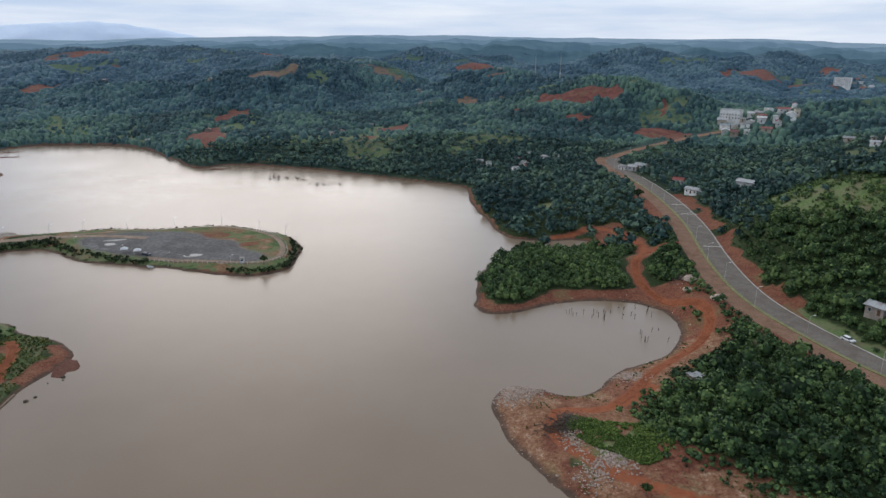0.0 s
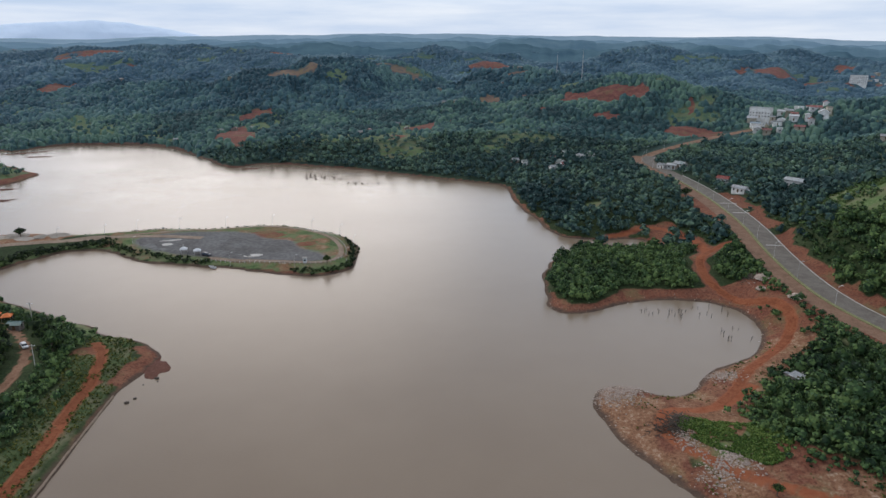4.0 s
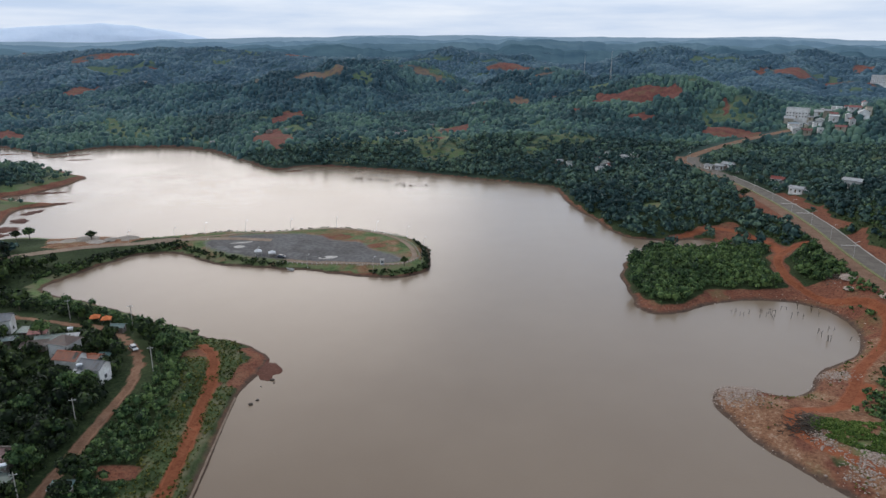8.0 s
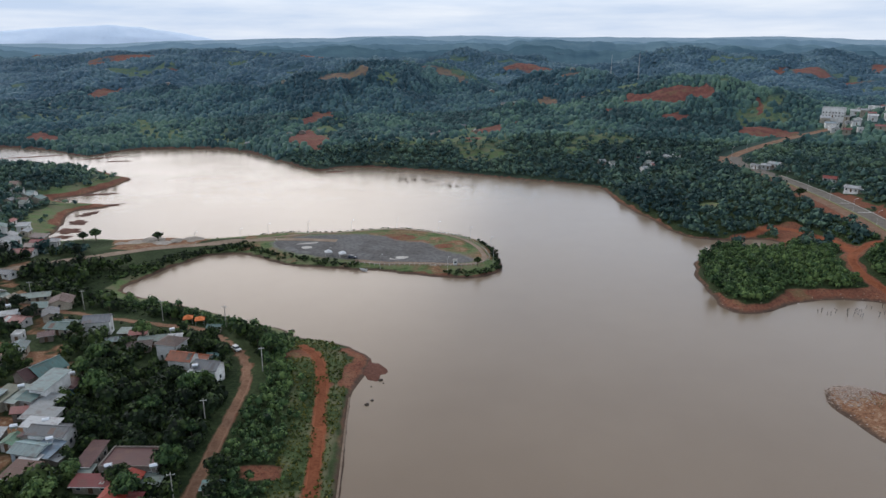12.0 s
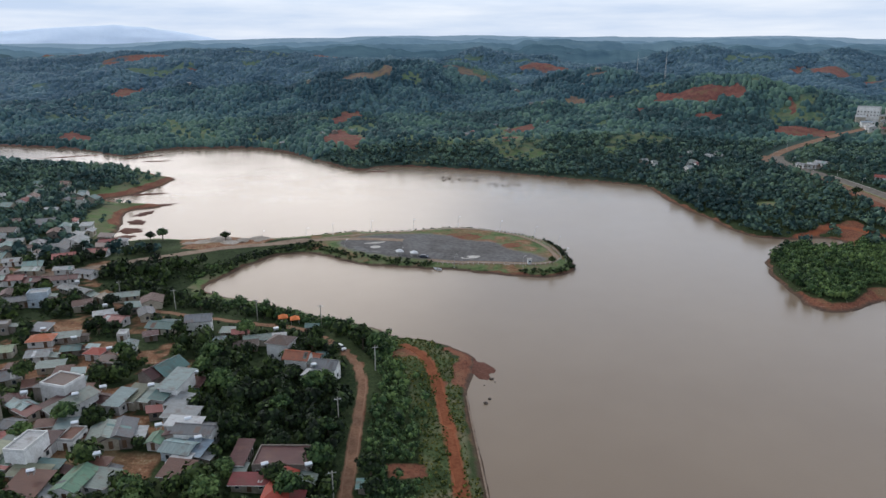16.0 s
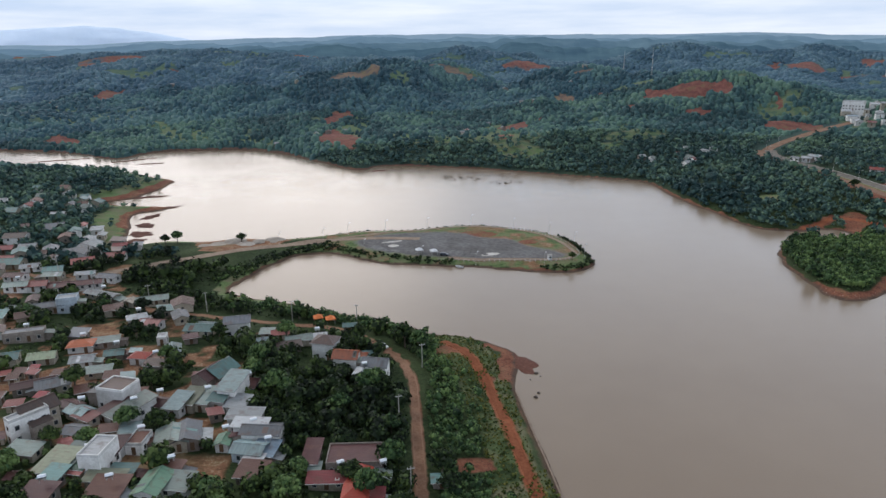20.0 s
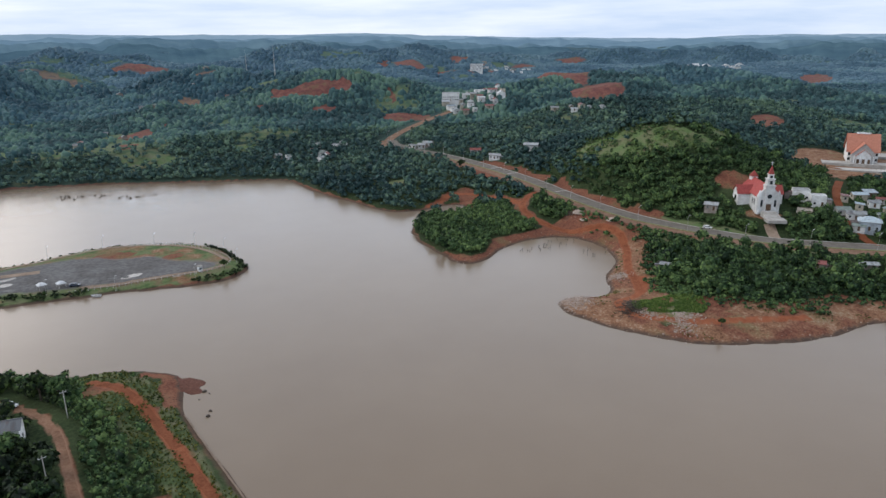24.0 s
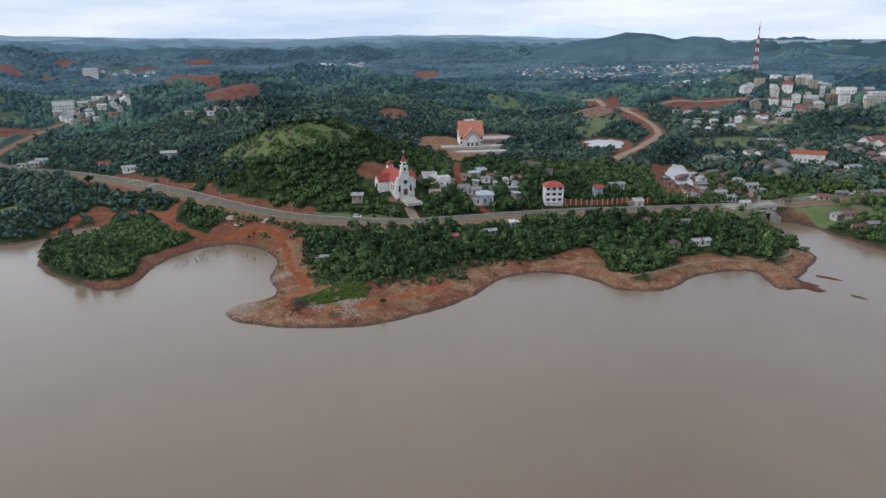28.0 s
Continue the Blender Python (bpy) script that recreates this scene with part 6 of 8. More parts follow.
def mast(x, y, tall, base, bands, name, label, paints=(M_RED_PAINT, M_WHITE_PAINT)):
    """A lattice mast in sections."""
    z = ground_z(x, y)
    r = thing(name, pose(x, y, z, 0, 0, 12), label, "mast", "masts")
    k_of = lambda u: base * (1 - u) ** 1.25 + base * 0.07
    for n in range(bands):
        a, b = n / bands, (n + 1) / bands
        wa, wb = k_of(a) / 2, k_of(b) / 2
        g = Geo()
        leg = base * 0.055
        cs = [(-1, -1), (1, -1), (1, 1), (-1, 1)]
        for i, (cx, cy) in enumerate(cs):
            g.tube((cx * wa, cy * wa, a * tall), (cx * wb, cy * wb, b * tall), leg, leg, 5)
            dx, dy = cs[(i + 1) % 4]
            g.tube((cx * wa, cy * wa, a * tall), (dx * wb, dy * wb, b * tall), leg * 0.6, leg * 0.6, 4)
            g.tube((dx * wa, dy * wa, a * tall), (cx * wb, cy * wb, b * tall), leg * 0.6, leg * 0.6, 4)
            g.tube((cx * wb, cy * wb, b * tall), (dx * wb, dy * wb, b * tall), leg * 0.6, leg * 0.6, 4)
        part("section", g, paints[n % 2], r)
    part("antenna", Geo().tube((0, 0, tall), (0, 0, tall * 1.12), base * 0.05, base * 0.02, 6), M_POLE, r)


def bridge():
    x, y = 297, 11
    r = thing("bridge", pose(x, y, 7.5, 0, 0, -49), "concrete road bridge over the lake's inlet", "bridge")
    FOOTPRINTS.append((x, y, 12))
    part("deck", Geo().box(-16, 16, -6, 6, -0.7, 0.25), M_CONCRETE, r)
    for sy in (-5.9, 5.9):
        rail = part("parapet", Geo().box(-16, 16, sy - 0.12, sy + 0.12, 0.25, 1.1), M_CONCRETE, r)
        for k in range(-7, 8, 2):
            part("post", Geo().box(k * 2 - 0.2, k * 2 + 0.2, sy - 0.2, sy + 0.2, 0.25, 1.3), M_CONCRETE, rail)
    for sx in (-6.5, 6.5):
        part("abutment", Geo().box(sx - 1.2, sx + 1.2, -6.3, 6.3, -8, -0.7), M_CONCRETE, r)
    for sx in (-6.6, 6.6):
        part("headwall", Geo().add([(sx - 3.6, -11.2, -8.5), (sx + 3.6, -11.2, -8.5), (sx + 3.6, -10.4, -8.5), (sx - 3.6, -10.4, -8.5), (sx - 3.6, -11.2, -4.5 if sx < 0 else 0.2), (sx + 3.6, -11.2, 0.2 if sx < 0 else -4.5), (sx + 3.6, -10.4, 0.2 if sx < 0 else -4.5), (sx - 3.6, -10.4, -4.5 if sx < 0 else 0.2)], [(3, 2, 1, 0), (4, 5, 6, 7), (0, 1, 5, 4), (1, 2, 6, 5), (2, 3, 7, 6), (3, 0, 4, 7)]), M_CONCRETE, r)
    part("lintel", Geo().box(-3, 3, -11.2, -10.4, -1.6, 0.2), M_CONCRETE, r)
    # dark walls and an added end panel paint the shade inside the opening
    part("culvert", Geo().box(-3, -2.8, -10.4, 6, -8.5, -1.6).box(2.8, 3, -10.4, 6, -8.5, -1.6).box(-2.8, 2.8, -3, -2.6, -8.5, -1.6).box(-3, 3, -10.4, 6, -1.6, -1.4), M_DARK, r)
    for sx in (-11.5, 11.5):
        part("wing_wall", Geo().box(sx - 4.5, sx + 4.5, -6.2, -5.7, -6, -0.7), M_CONCRETE, r)


def terraces():
    """Paved terraces before the hall, held by stone walls."""
    for tx, ty, w, l, top in ((350, 206, 46, 13, 1.0), (334, 199, 52, 11, 0.4), (392, 208, 30, 20, 0.8)):
        z = ground_z(tx, ty)
        r = thing("terrace", pose(tx, ty, z, 0, 0, -58), "pale paved terrace held by a grey stone wall", "terrace", "terraces of the hall")
        FOOTPRINTS.append((tx, ty, 0.45 * w))
        part("paving", Geo().box(-w / 2, w / 2, -l / 2, l / 2, top - 0.5, top), M_PAVING, r)
        part("retaining_wall", Geo().box(-w / 2, w / 2, -l / 2 - 0.5, -l / 2 - 0.004, -3, top + 0.5), M_CONCRETE, r)
        part("side_wall", Geo().box(-w / 2 - 0.5, -w / 2 - 0.004, -l / 2, l / 2, -3, top + 0.3), M_CONCRETE, r)


church()
hall()
terraces()
school()
bridge()
mast(1292, 65, 82, 9, 11, "radio_mast", "tall red and white lattice radio mast on a hill")
mast(186, 900, 26, 1.2, 6, "hill_mast", "slim grey lattice telephone mast on the hill", (M_POLE, M_POLE))
mast(212, 868, 34, 1.4, 6, "hill_mast", "slim grey lattice telephone mast on the hill", (M_POLE, M_POLE))

brick_wall = thing("boundary_wall", pose(0, 0, 0), "red painted boundary wall above the road", "wall")
wall_line = rounded([(247, 113), (259, 88), (271, 75), (279, 61)], False, 1)
wall_run = np.r_[0, np.cumsum(np.hypot(*np.diff(wall_line, axis=0).T))]
for k in range(int(wall_run[-1] / 3)):
    (ax, bx), (ay, by) = (np.interp((3 * k, 3 * k + 3), wall_run, wall_line[:, i]) for i in (0, 1))
    zz = ground_z(ax, ay)
    nx_, ny_ = (by - ay) / 3 * 0.25, -(bx - ax) / 3 * 0.25
    part("panel", Geo().slab([(ax, ay, zz + 3.0), (bx, by, zz + 3.0), (bx - nx_, by - ny_, zz + 3.0), (ax - nx_, ay - ny_, zz + 3.0)], 4.4), M_DIRT, brick_wall)
    part("pillar", Geo().box(ax - 0.16, ax + 0.16, ay - 0.16, ay + 0.16, zz - 1, zz + 3.6), M_PAVING, brick_wall)
    FOOTPRINTS.append((ax, ay, 3.5))

# ---- woods ----
def tree_scatter(step, keep, seed):
    """Places on a shaken grid."""
    rng = np.random.default_rng(seed)
    gx, gy = np.meshgrid(np.arange(-1500, 2000, step), np.arange(-160, 2300, step))
    x = gx.ravel() + rng.uniform(-0.5, 0.5, gx.size) * step
    y = gy.ravel() + rng.uniform(-0.5, 0.5, gy.size) * step
    ok = keep(x, y)
    return x[ok], y[ok], rng


def in_reach(x, y):
    """The stretch of the plan that the flight overlooks."""
    return (y > 0.62 * np.abs(x + 60) * 1.25 - 160) | ((x > 60) & (y > -0.16 * (x + 108) - 40))


def wooded(x, y, yards=True):
    """Whether trees stand here."""
    d = at_grid(DD, x, y)
    s, g, p = at_grid(SOIL, x, y), at_grid(GRASS, x, y), at_grid(PALE, x, y)
    ok = (d > 2.5) & (s < 0.35) & (p < 0.3)
    ok &= (g < 0.4) | (lattice((x * 3).astype(np.int64), (y * 3).astype(np.int64), 7) < np.where(y > 420, 0.28, 0.12))
    ok &= ~((x > -150) & (x < 0) & (y > 280) & (y < 380))
    ok &= ~((x > -250) & (x < -140) & (y > 322) & (y < 365))
    ok &= ~((x > -216) & (x < -140) & (y > 300) & (y < 365))
    rd, _ = seg_distance(x, y, np.array(MAIN_ROAD)[:, :2])
    ok &= rd > 11
    for path, half in ((VILLAGE_ROAD, 3.6 + 1.8 * (y > 176)), (DYKE_TRACK, 4.5), (BAY_TRACK, 6), (CAUSEWAY, 5), (NEW_ROAD, 9), (SIDE_ROAD, 6), (CHURCH_DRIVE, 6), (HALL_DRIVE, 5)):
        pd, _ = seg_distance(x, y, path)
        ok &= pd > half
    # the town's yards and lanes stay open between clumps of trees
    town = (x < -138) & (y > 129) & (y < 335)
    if yards:
        ok &= ~town | (fbm(x / 15, y / 15, 2, 57) > np.where(y > 195, 0.42, 0.38))
    for fx, fy, r in FOOTPRINTS:
        k = np.flatnonzero((np.abs(x - fx) < r) & (np.abs(y - fy) < r))
        ok[k[(x[k] - fx) ** 2 + (y[k] - fy) ** 2 < r * r]] = False
    return ok


PHI = (1 + 5**0.5) / 2
ICO_V = np.array([(-1, PHI, 0), (1, PHI, 0), (-1, -PHI, 0), (1, -PHI, 0), (0, -1, PHI), (0, 1, PHI), (0, -1, -PHI), (0, 1, -PHI),
                  (PHI, 0, -1), (PHI, 0, 1), (-PHI, 0, -1), (-PHI, 0, 1)]) / math.hypot(1, PHI)
ICO_F = np.array([(0, 11, 5), (0, 5, 1), (0, 1, 7), (0, 7, 10), (0, 10, 11), (1, 5, 9), (5, 11, 4), (11, 10, 2), (10, 7, 6), (7, 1, 8),
                  (3, 9, 4), (3, 4, 2), (3, 2, 6), (3, 6, 8), (3, 8, 9), (4, 9, 5), (2, 4, 11), (6, 2, 10), (8, 6, 7), (9, 8, 1)])


def crowns(centre, radius, tall, clumps, rng, leaf=0.42, core=0.80):
    """Crowns as arrays: an uneven core with many small leaf clumps standing out from it."""
    n = len(centre)
    r = np.stack([radius, radius, tall], -1)[:, None, :]
    shake = rng.uniform(0.72, 1.12, (n, 12, 1))
    v = [(centre[:, None, :] + ICO_V[None] * r * shake * core).reshape(-1, 3)]
    low = ICO_V[ICO_F].mean(1)[:, 2] > -0.35
    faces = ICO_F[low]
    loops = [(faces[None] + (np.arange(n) * 12)[:, None, None]).reshape(-1)]
    counts = [np.full(len(faces) * n, 3)]
    if clumps:
        way = rng.normal(size=(n, clumps, 3))
        way[..., 2] = np.abs(way[..., 2]) * 1.1 - 0.25
        way /= np.linalg.norm(way, axis=-1, keepdims=True)
        lump = 0.86 + 0.22 * np.sin(way[..., :1] * 5 + rng.uniform(0, 6, (n, 1, 1))) * np.cos(way[..., 1:2] * 4 + rng.uniform(0, 6, (n, 1, 1)))
        mid = centre[:, None, :] + way * r * lump * rng.uniform(0.86, 1.10, (n, clumps, 1))
        out = way + rng.normal(scale=0.45, size=way.shape)
        out /= np.linalg.norm(out, axis=-1, keepdims=True)
        a = np.cross(out, rng.normal(size=way.shape))
        a /= np.linalg.norm(a, axis=-1, keepdims=True) + 1e-9
        b = np.cross(out, a)
        size = (radius[:, None] * leaf * rng.uniform(0.6, 1.25, (n, clumps)))[..., None]
        corner = np.stack([mid + a * size, mid + b * size * 0.8 + out * size * 0.25, mid - a * size * 0.9, mid - b * size * 0.75 + out * size * 0.2], 2)
        base = 12 * n
        v.append(corner.reshape(-1, 3))
        loops.append(base + np.arange(n * clumps * 4))
        counts.append(np.full(n * clumps, 4))
    return np.concatenate(v), np.concatenate(loops), np.concatenate(counts)


def domes(centre, radius, tall, rng, sides=6):
    """Far crowns: uneven rounded domes standing close together."""
    n = len(centre)
    ang = np.arange(sides) * 2 * np.pi / sides + rng.uniform(0, 6, (n, 1))
    way = np.stack([np.cos(ang), np.sin(ang), np.zeros_like(ang)], -1) * radius[:, None, None]
    rim = centre[:, None, :] + way * rng.uniform(0.75, 1.15, (n, sides, 1))
    rim[..., 2] -= rng.uniform(0.4, 1.1, (n, sides)) * tall[:, None]
    mid = centre[:, None, :] + way * rng.uniform(0.55, 0.9, (n, sides, 1))
    mid[..., 2] += rng.uniform(0.35, 0.85, (n, sides)) * tall[:, None]
    tip = centre + np.stack([rng.uniform(-0.3, 0.3, n) * radius, rng.uniform(-0.3, 0.3, n) * radius, rng.uniform(0.9, 1.3, n) * tall], -1)
    v = np.concatenate([rim, mid, tip[:, None, :]], 1).reshape(-1, 3)
    k = np.arange(sides)
    nxt = (k + 1) % sides
    faces = np.concatenate([np.stack([k, nxt, sides + nxt], -1), np.stack([k, sides + nxt, sides + k], -1), np.stack([sides + k, sides + nxt, np.full(sides, 2 * sides)], -1)])
    return v, (faces[None] + (np.arange(n) * (2 * sides + 1))[:, None, None]).reshape(-1), np.full(n * sides * 3, 3)


def wood(name, x, y, rng, lo, hi, clumps, mat, label, leaf=0.42, squash=(0.8, 1.25)):
    rad = rng.uniform(lo, hi, len(x)) * rng.choice([0.6, 0.8, 1.0, 1.0, 1.15, 1.4], len(x))
    tall = rad * rng.uniform(*squash, len(x))
    z = at_grid(HH, x, y) + tall * rng.uniform(0.75, 1.3, len(x))
    if clumps:
        v, lo_, co = crowns(np.stack([x, y, z], -1), rad, tall, clumps, rng, leaf)
    else:
        v, lo_, co = domes(np.stack([x, y, at_grid(HH, x, y) + 0.5], -1), rad, tall, rng)
    return tagged(new(name, big_mesh(name, v, lo_, co, mat)), label, "forest", kind="stuff")


def reach_from(x, y):
    return np.hypot(np.maximum(np.abs(x + 40) - 75, 0), y)


def scrubland(x, y):
    """The strip of low scrub between the village road and the dyke."""
    strip = (x > -104.5) & (x < -86) & (y > 40) & (y < 216)
    return strip | ((y > 190) & (y < 300) & (x > -190) & (x < -84) & (at_grid(DD, x, y) < 15))


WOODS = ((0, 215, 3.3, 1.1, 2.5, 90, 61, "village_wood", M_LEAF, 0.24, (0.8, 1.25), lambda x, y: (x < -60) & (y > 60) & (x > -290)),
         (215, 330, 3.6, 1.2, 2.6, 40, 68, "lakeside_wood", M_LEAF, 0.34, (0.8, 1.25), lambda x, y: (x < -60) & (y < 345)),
         (0, 330, 3.2, 0.9, 2.4, 76, 65, "near_wood", M_LEAF_EAST, 0.25, (0.8, 1.25), lambda x, y: (x >= -60) | (y >= 345)),
         # from here outwards the leaf colours carry painted haze, more with each ring
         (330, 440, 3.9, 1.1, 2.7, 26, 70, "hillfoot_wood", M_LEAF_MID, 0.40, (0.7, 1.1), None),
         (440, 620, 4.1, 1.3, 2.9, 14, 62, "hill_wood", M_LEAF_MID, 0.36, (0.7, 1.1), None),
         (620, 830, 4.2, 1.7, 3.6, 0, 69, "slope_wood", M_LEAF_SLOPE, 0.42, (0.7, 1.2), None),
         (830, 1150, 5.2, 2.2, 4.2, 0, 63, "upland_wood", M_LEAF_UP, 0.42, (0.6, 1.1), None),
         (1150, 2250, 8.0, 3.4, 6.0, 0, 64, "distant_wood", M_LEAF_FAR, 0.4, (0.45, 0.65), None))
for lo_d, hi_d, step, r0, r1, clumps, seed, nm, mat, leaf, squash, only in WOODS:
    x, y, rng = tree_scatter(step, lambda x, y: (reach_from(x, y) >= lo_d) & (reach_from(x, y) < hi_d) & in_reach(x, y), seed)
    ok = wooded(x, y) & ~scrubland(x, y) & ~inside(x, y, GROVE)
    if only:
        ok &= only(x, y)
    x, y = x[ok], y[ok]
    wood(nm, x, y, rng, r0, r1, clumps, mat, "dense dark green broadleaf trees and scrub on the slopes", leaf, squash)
x, y, rng = tree_scatter(1.75, lambda x, y: inside(x, y, GROVE), 113)
ok = wooded(x, y)
wood("grove_scrub", x[ok], y[ok], rng, 0.7, 1.5, 40, M_LEAF_EAST, "dense low green trees and scrub on the small headland", 0.27, (0.8, 1.3))
x, y, rng = tree_scatter(2.3, lambda x, y: (x > 90) & (x < 300) & (y > -20) & (y < 340), 114)
ok = wooded(x, y) & ~inside(x, y, GROVE)
wood("undergrowth", x[ok], y[ok], rng, 0.5, 1.1, 16, M_LEAF_EAST, "green undergrowth between the trees", 0.34, (0.6, 1.0))
x, y, rng = tree_scatter(2.6, lambda x, y: (x > -260) & (x < -100) & (y > 100) & (y < 300), 115)
ok = wooded(x, y, False) & ~scrubland(x, y) & (fbm(x / 8, y / 8, 2, 58) > 0.40)
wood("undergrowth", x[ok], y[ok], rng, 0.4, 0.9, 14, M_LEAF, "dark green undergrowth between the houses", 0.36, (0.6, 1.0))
x, y, rng = tree_scatter(1.7, lambda x, y: scrubland(x, y), 66)
ok = wooded(x, y)
wood("low_scrub", x[ok], y[ok], rng, 0.6, 1.35, 34, M_LEAF_EAST, "dense low green scrub beside the dyke track", 0.3, (0.7, 1.2))
x, y, rng = tree_scatter(1.0, lambda x, y: (x > -100) & (x < -70) & (y > 60) & (y < 222), 67)
ok = (at_grid(DD, x, y) > 1.2) & (at_grid(GRASS, x, y) > 0.4) & (at_grid(SOIL, x, y) < 0.5)
wood("dyke_grass", x[ok], y[ok], rng, 0.15, 0.45, 9, M_GRASS_TUFT, "rough green and yellow grass on the dyke", 0.6, (0.5, 0.9))


# ---- far hills and mountains, plain backdrops at the end of the land ----
SKYLINE = [(-60, 0.1), (-30, 0.09), (-25, 0.08), (-19.6, 0.33), (-11, 0.55), (0, 0.73), (11, 0.70), (20, 0.6), (27, 0.65), (34, 0.4), (43.6, 0.13), (52, 0.0), (59, 0.22),
           (66, 0.1), (73, -0.2), (86, -0.55), (96, -0.6), (130, -0.6)]


def hazed_material(name, low, high):
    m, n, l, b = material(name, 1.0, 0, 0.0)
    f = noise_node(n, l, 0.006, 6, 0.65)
    # low and high already hold the air's haze as plain base colour
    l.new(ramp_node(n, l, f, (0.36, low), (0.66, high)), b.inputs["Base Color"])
    bump_node(n, l, b, noise_node(n, l, 0.02, 5, 0.7), 0.6, 12)
    return m


def far_ridge(name, dist, crest, rough, depth, mat, label, seed, az0=-60, az1=112, step=0.12):
    """A range of hills: its crest seen at an angle above the level, falling towards the lake."""
    az = np.arange(az0, az1, step)
    el = np.interp(az, *zip(*crest))
    wob = (fbm(az / 4.0 + seed, az * 0 + seed, 4, seed) - 0.5) * rough + (fbm(az / 0.9 + seed, az * 0 + 7, 3, seed + 3) - 0.5) * rough * 0.35
    top = 100 + dist * np.tan(np.radians(el + wob))
    rows, verts = 12, []
    for r in range(rows):
        s = r / (rows - 1)
        push = depth * s * (1 + 0.35 * (fbm(az / 2.2, az * 0 + r * 0.35, 3, seed + 9) - 0.5))
        d = dist - push
        drop = (1 - np.cos(s * 1.5)) * 0.75 + 0.25 * s
        z = top * (1 - drop) + 18 * drop + 26 * s * (1 - s) * (fbm(az / 1.6, az * 0 + r * 0.5, 3, seed + 5) - 0.5) * dist / 2500
        verts.append(np.stack([-40 + d * np.sin(np.radians(az)), d * np.cos(np.radians(az)), z], -1))
    n = len(az)
    idx = np.arange(rows * n).reshape(rows, n)
    q = np.stack([idx[:-1, :-1], idx[1:, :-1], idx[1:, 1:], idx[:-1, 1:]], -1).reshape(-1, 4)
    me = big_mesh(name, np.concatenate(verts), q, np.full(len(q), 4), mat)
    me.polygons.foreach_set("use_smooth", np.ones(len(q), bool))
    return tagged(new(name, me), label, "hills", kind="structure")


def lowered(k):
    return [(a, e - k) for a, e in SKYLINE]


# each range farther off is painted paler and bluer, in place of real haze
far_ridge("backdrop", 2350, lowered(0.85), 1.1, 420, hazed_material("hazed_wooded_range", (0.048, 0.090, 0.120), (0.080, 0.134, 0.158)), "wooded hills beyond the lake, blue-green with painted haze", 3)
far_ridge("backdrop", 2950, lowered(0.48), 0.85, 480, hazed_material("hazed_blue_range", (0.078, 0.132, 0.170), (0.116, 0.180, 0.212)), "hills behind the nearer range, blue-green with painted haze", 5)
far_ridge("backdrop", 3650, lowered(0.22), 0.55, 520, hazed_material("hazed_bluer_range", (0.120, 0.188, 0.240), (0.160, 0.236, 0.284)), "hazy blue hills far away", 8)
far_ridge("backdrop", 4400, lowered(0.0), 0.16, 560, hazed_material("hazy_plateau", (0.195, 0.270, 0.325), (0.230, 0.305, 0.355)), "pale hazy plateau on the skyline", 11)
M_MOUNTAIN = hazed_material("mountain_haze", (0.62, 0.71, 0.82), (0.68, 0.76, 0.86))
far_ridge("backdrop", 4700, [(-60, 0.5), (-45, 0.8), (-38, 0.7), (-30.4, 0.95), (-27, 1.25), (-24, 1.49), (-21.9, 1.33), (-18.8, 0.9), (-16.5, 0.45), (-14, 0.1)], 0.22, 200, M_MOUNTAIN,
          "mountains on the horizon, pale blue with painted haze", 13, -60, -14)
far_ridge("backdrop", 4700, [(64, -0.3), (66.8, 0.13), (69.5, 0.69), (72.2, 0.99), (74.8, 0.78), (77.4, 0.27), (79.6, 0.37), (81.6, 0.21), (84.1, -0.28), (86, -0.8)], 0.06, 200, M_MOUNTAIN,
          "mountains on the horizon, pale blue with painted haze", 17, 64, 86)
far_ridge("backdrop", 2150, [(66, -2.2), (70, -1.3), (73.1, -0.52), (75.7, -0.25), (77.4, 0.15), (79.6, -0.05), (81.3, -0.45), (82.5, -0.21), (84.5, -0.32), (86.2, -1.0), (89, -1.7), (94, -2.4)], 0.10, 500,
          hazed_material("hazed_dark_range", (0.050, 0.094, 0.122), (0.088, 0.142, 0.160)), "dark wooded hills behind the town, tinted with painted haze", 19, 66, 94)


# ---- the island ----
def flat_patch(name, line, lift, mat, label, category, thick=0.1, parent=None):
    """A paved sheet that follows the ground inside an outline."""
    p = rounded(line, True, 2)
    c = p.mean(0)
    verts, faces, rings = [], [], (1.0, 0.8, 0.6, 0.4, 0.2)
    for k in rings:
        for x, y in c + (p - c) * k:
            verts.append((x, y, ground_z(x, y) + lift))
    n = len(p)
    for r in range(len(rings) - 1):
        for i in range(n):
            j = (i + 1) % n
            faces.append((r * n + i, r * n + j, (r + 1) * n + j, (r + 1) * n + i))
    verts.append((c[0], c[1], ground_z(*c) + lift))
    m = len(verts) - 1
    faces += [((len(rings) - 1) * n + i, (len(rings) - 1) * n + (i + 1) % n, m) for i in range(n)]
    low = len(verts)
    verts += [(x, y, z - thick - 0.4) for x, y, z in verts[:n]]
    faces += [((i + 1) % n, i, low + i, low + (i + 1) % n) for i in range(n)]
    ob = new(name, mesh_of(name, verts, faces, mat))
    return tagged(ob, label, category, kind="structure")


M_LOT = surface("gravel_lot", (0.105, 0.102, 0.102), (0.19, 0.18, 0.172), 0.16, 0.95, 0.1, 0.3)
lot_rng = np.random.default_rng(77)
lot_line = rounded(LOT, True, 2)
flat_patch("lot", lot_line + lot_rng.normal(0, 0.5, lot_line.shape), 0.05, M_LOT, "grey gravelled parking ground on the island", "parking lot")
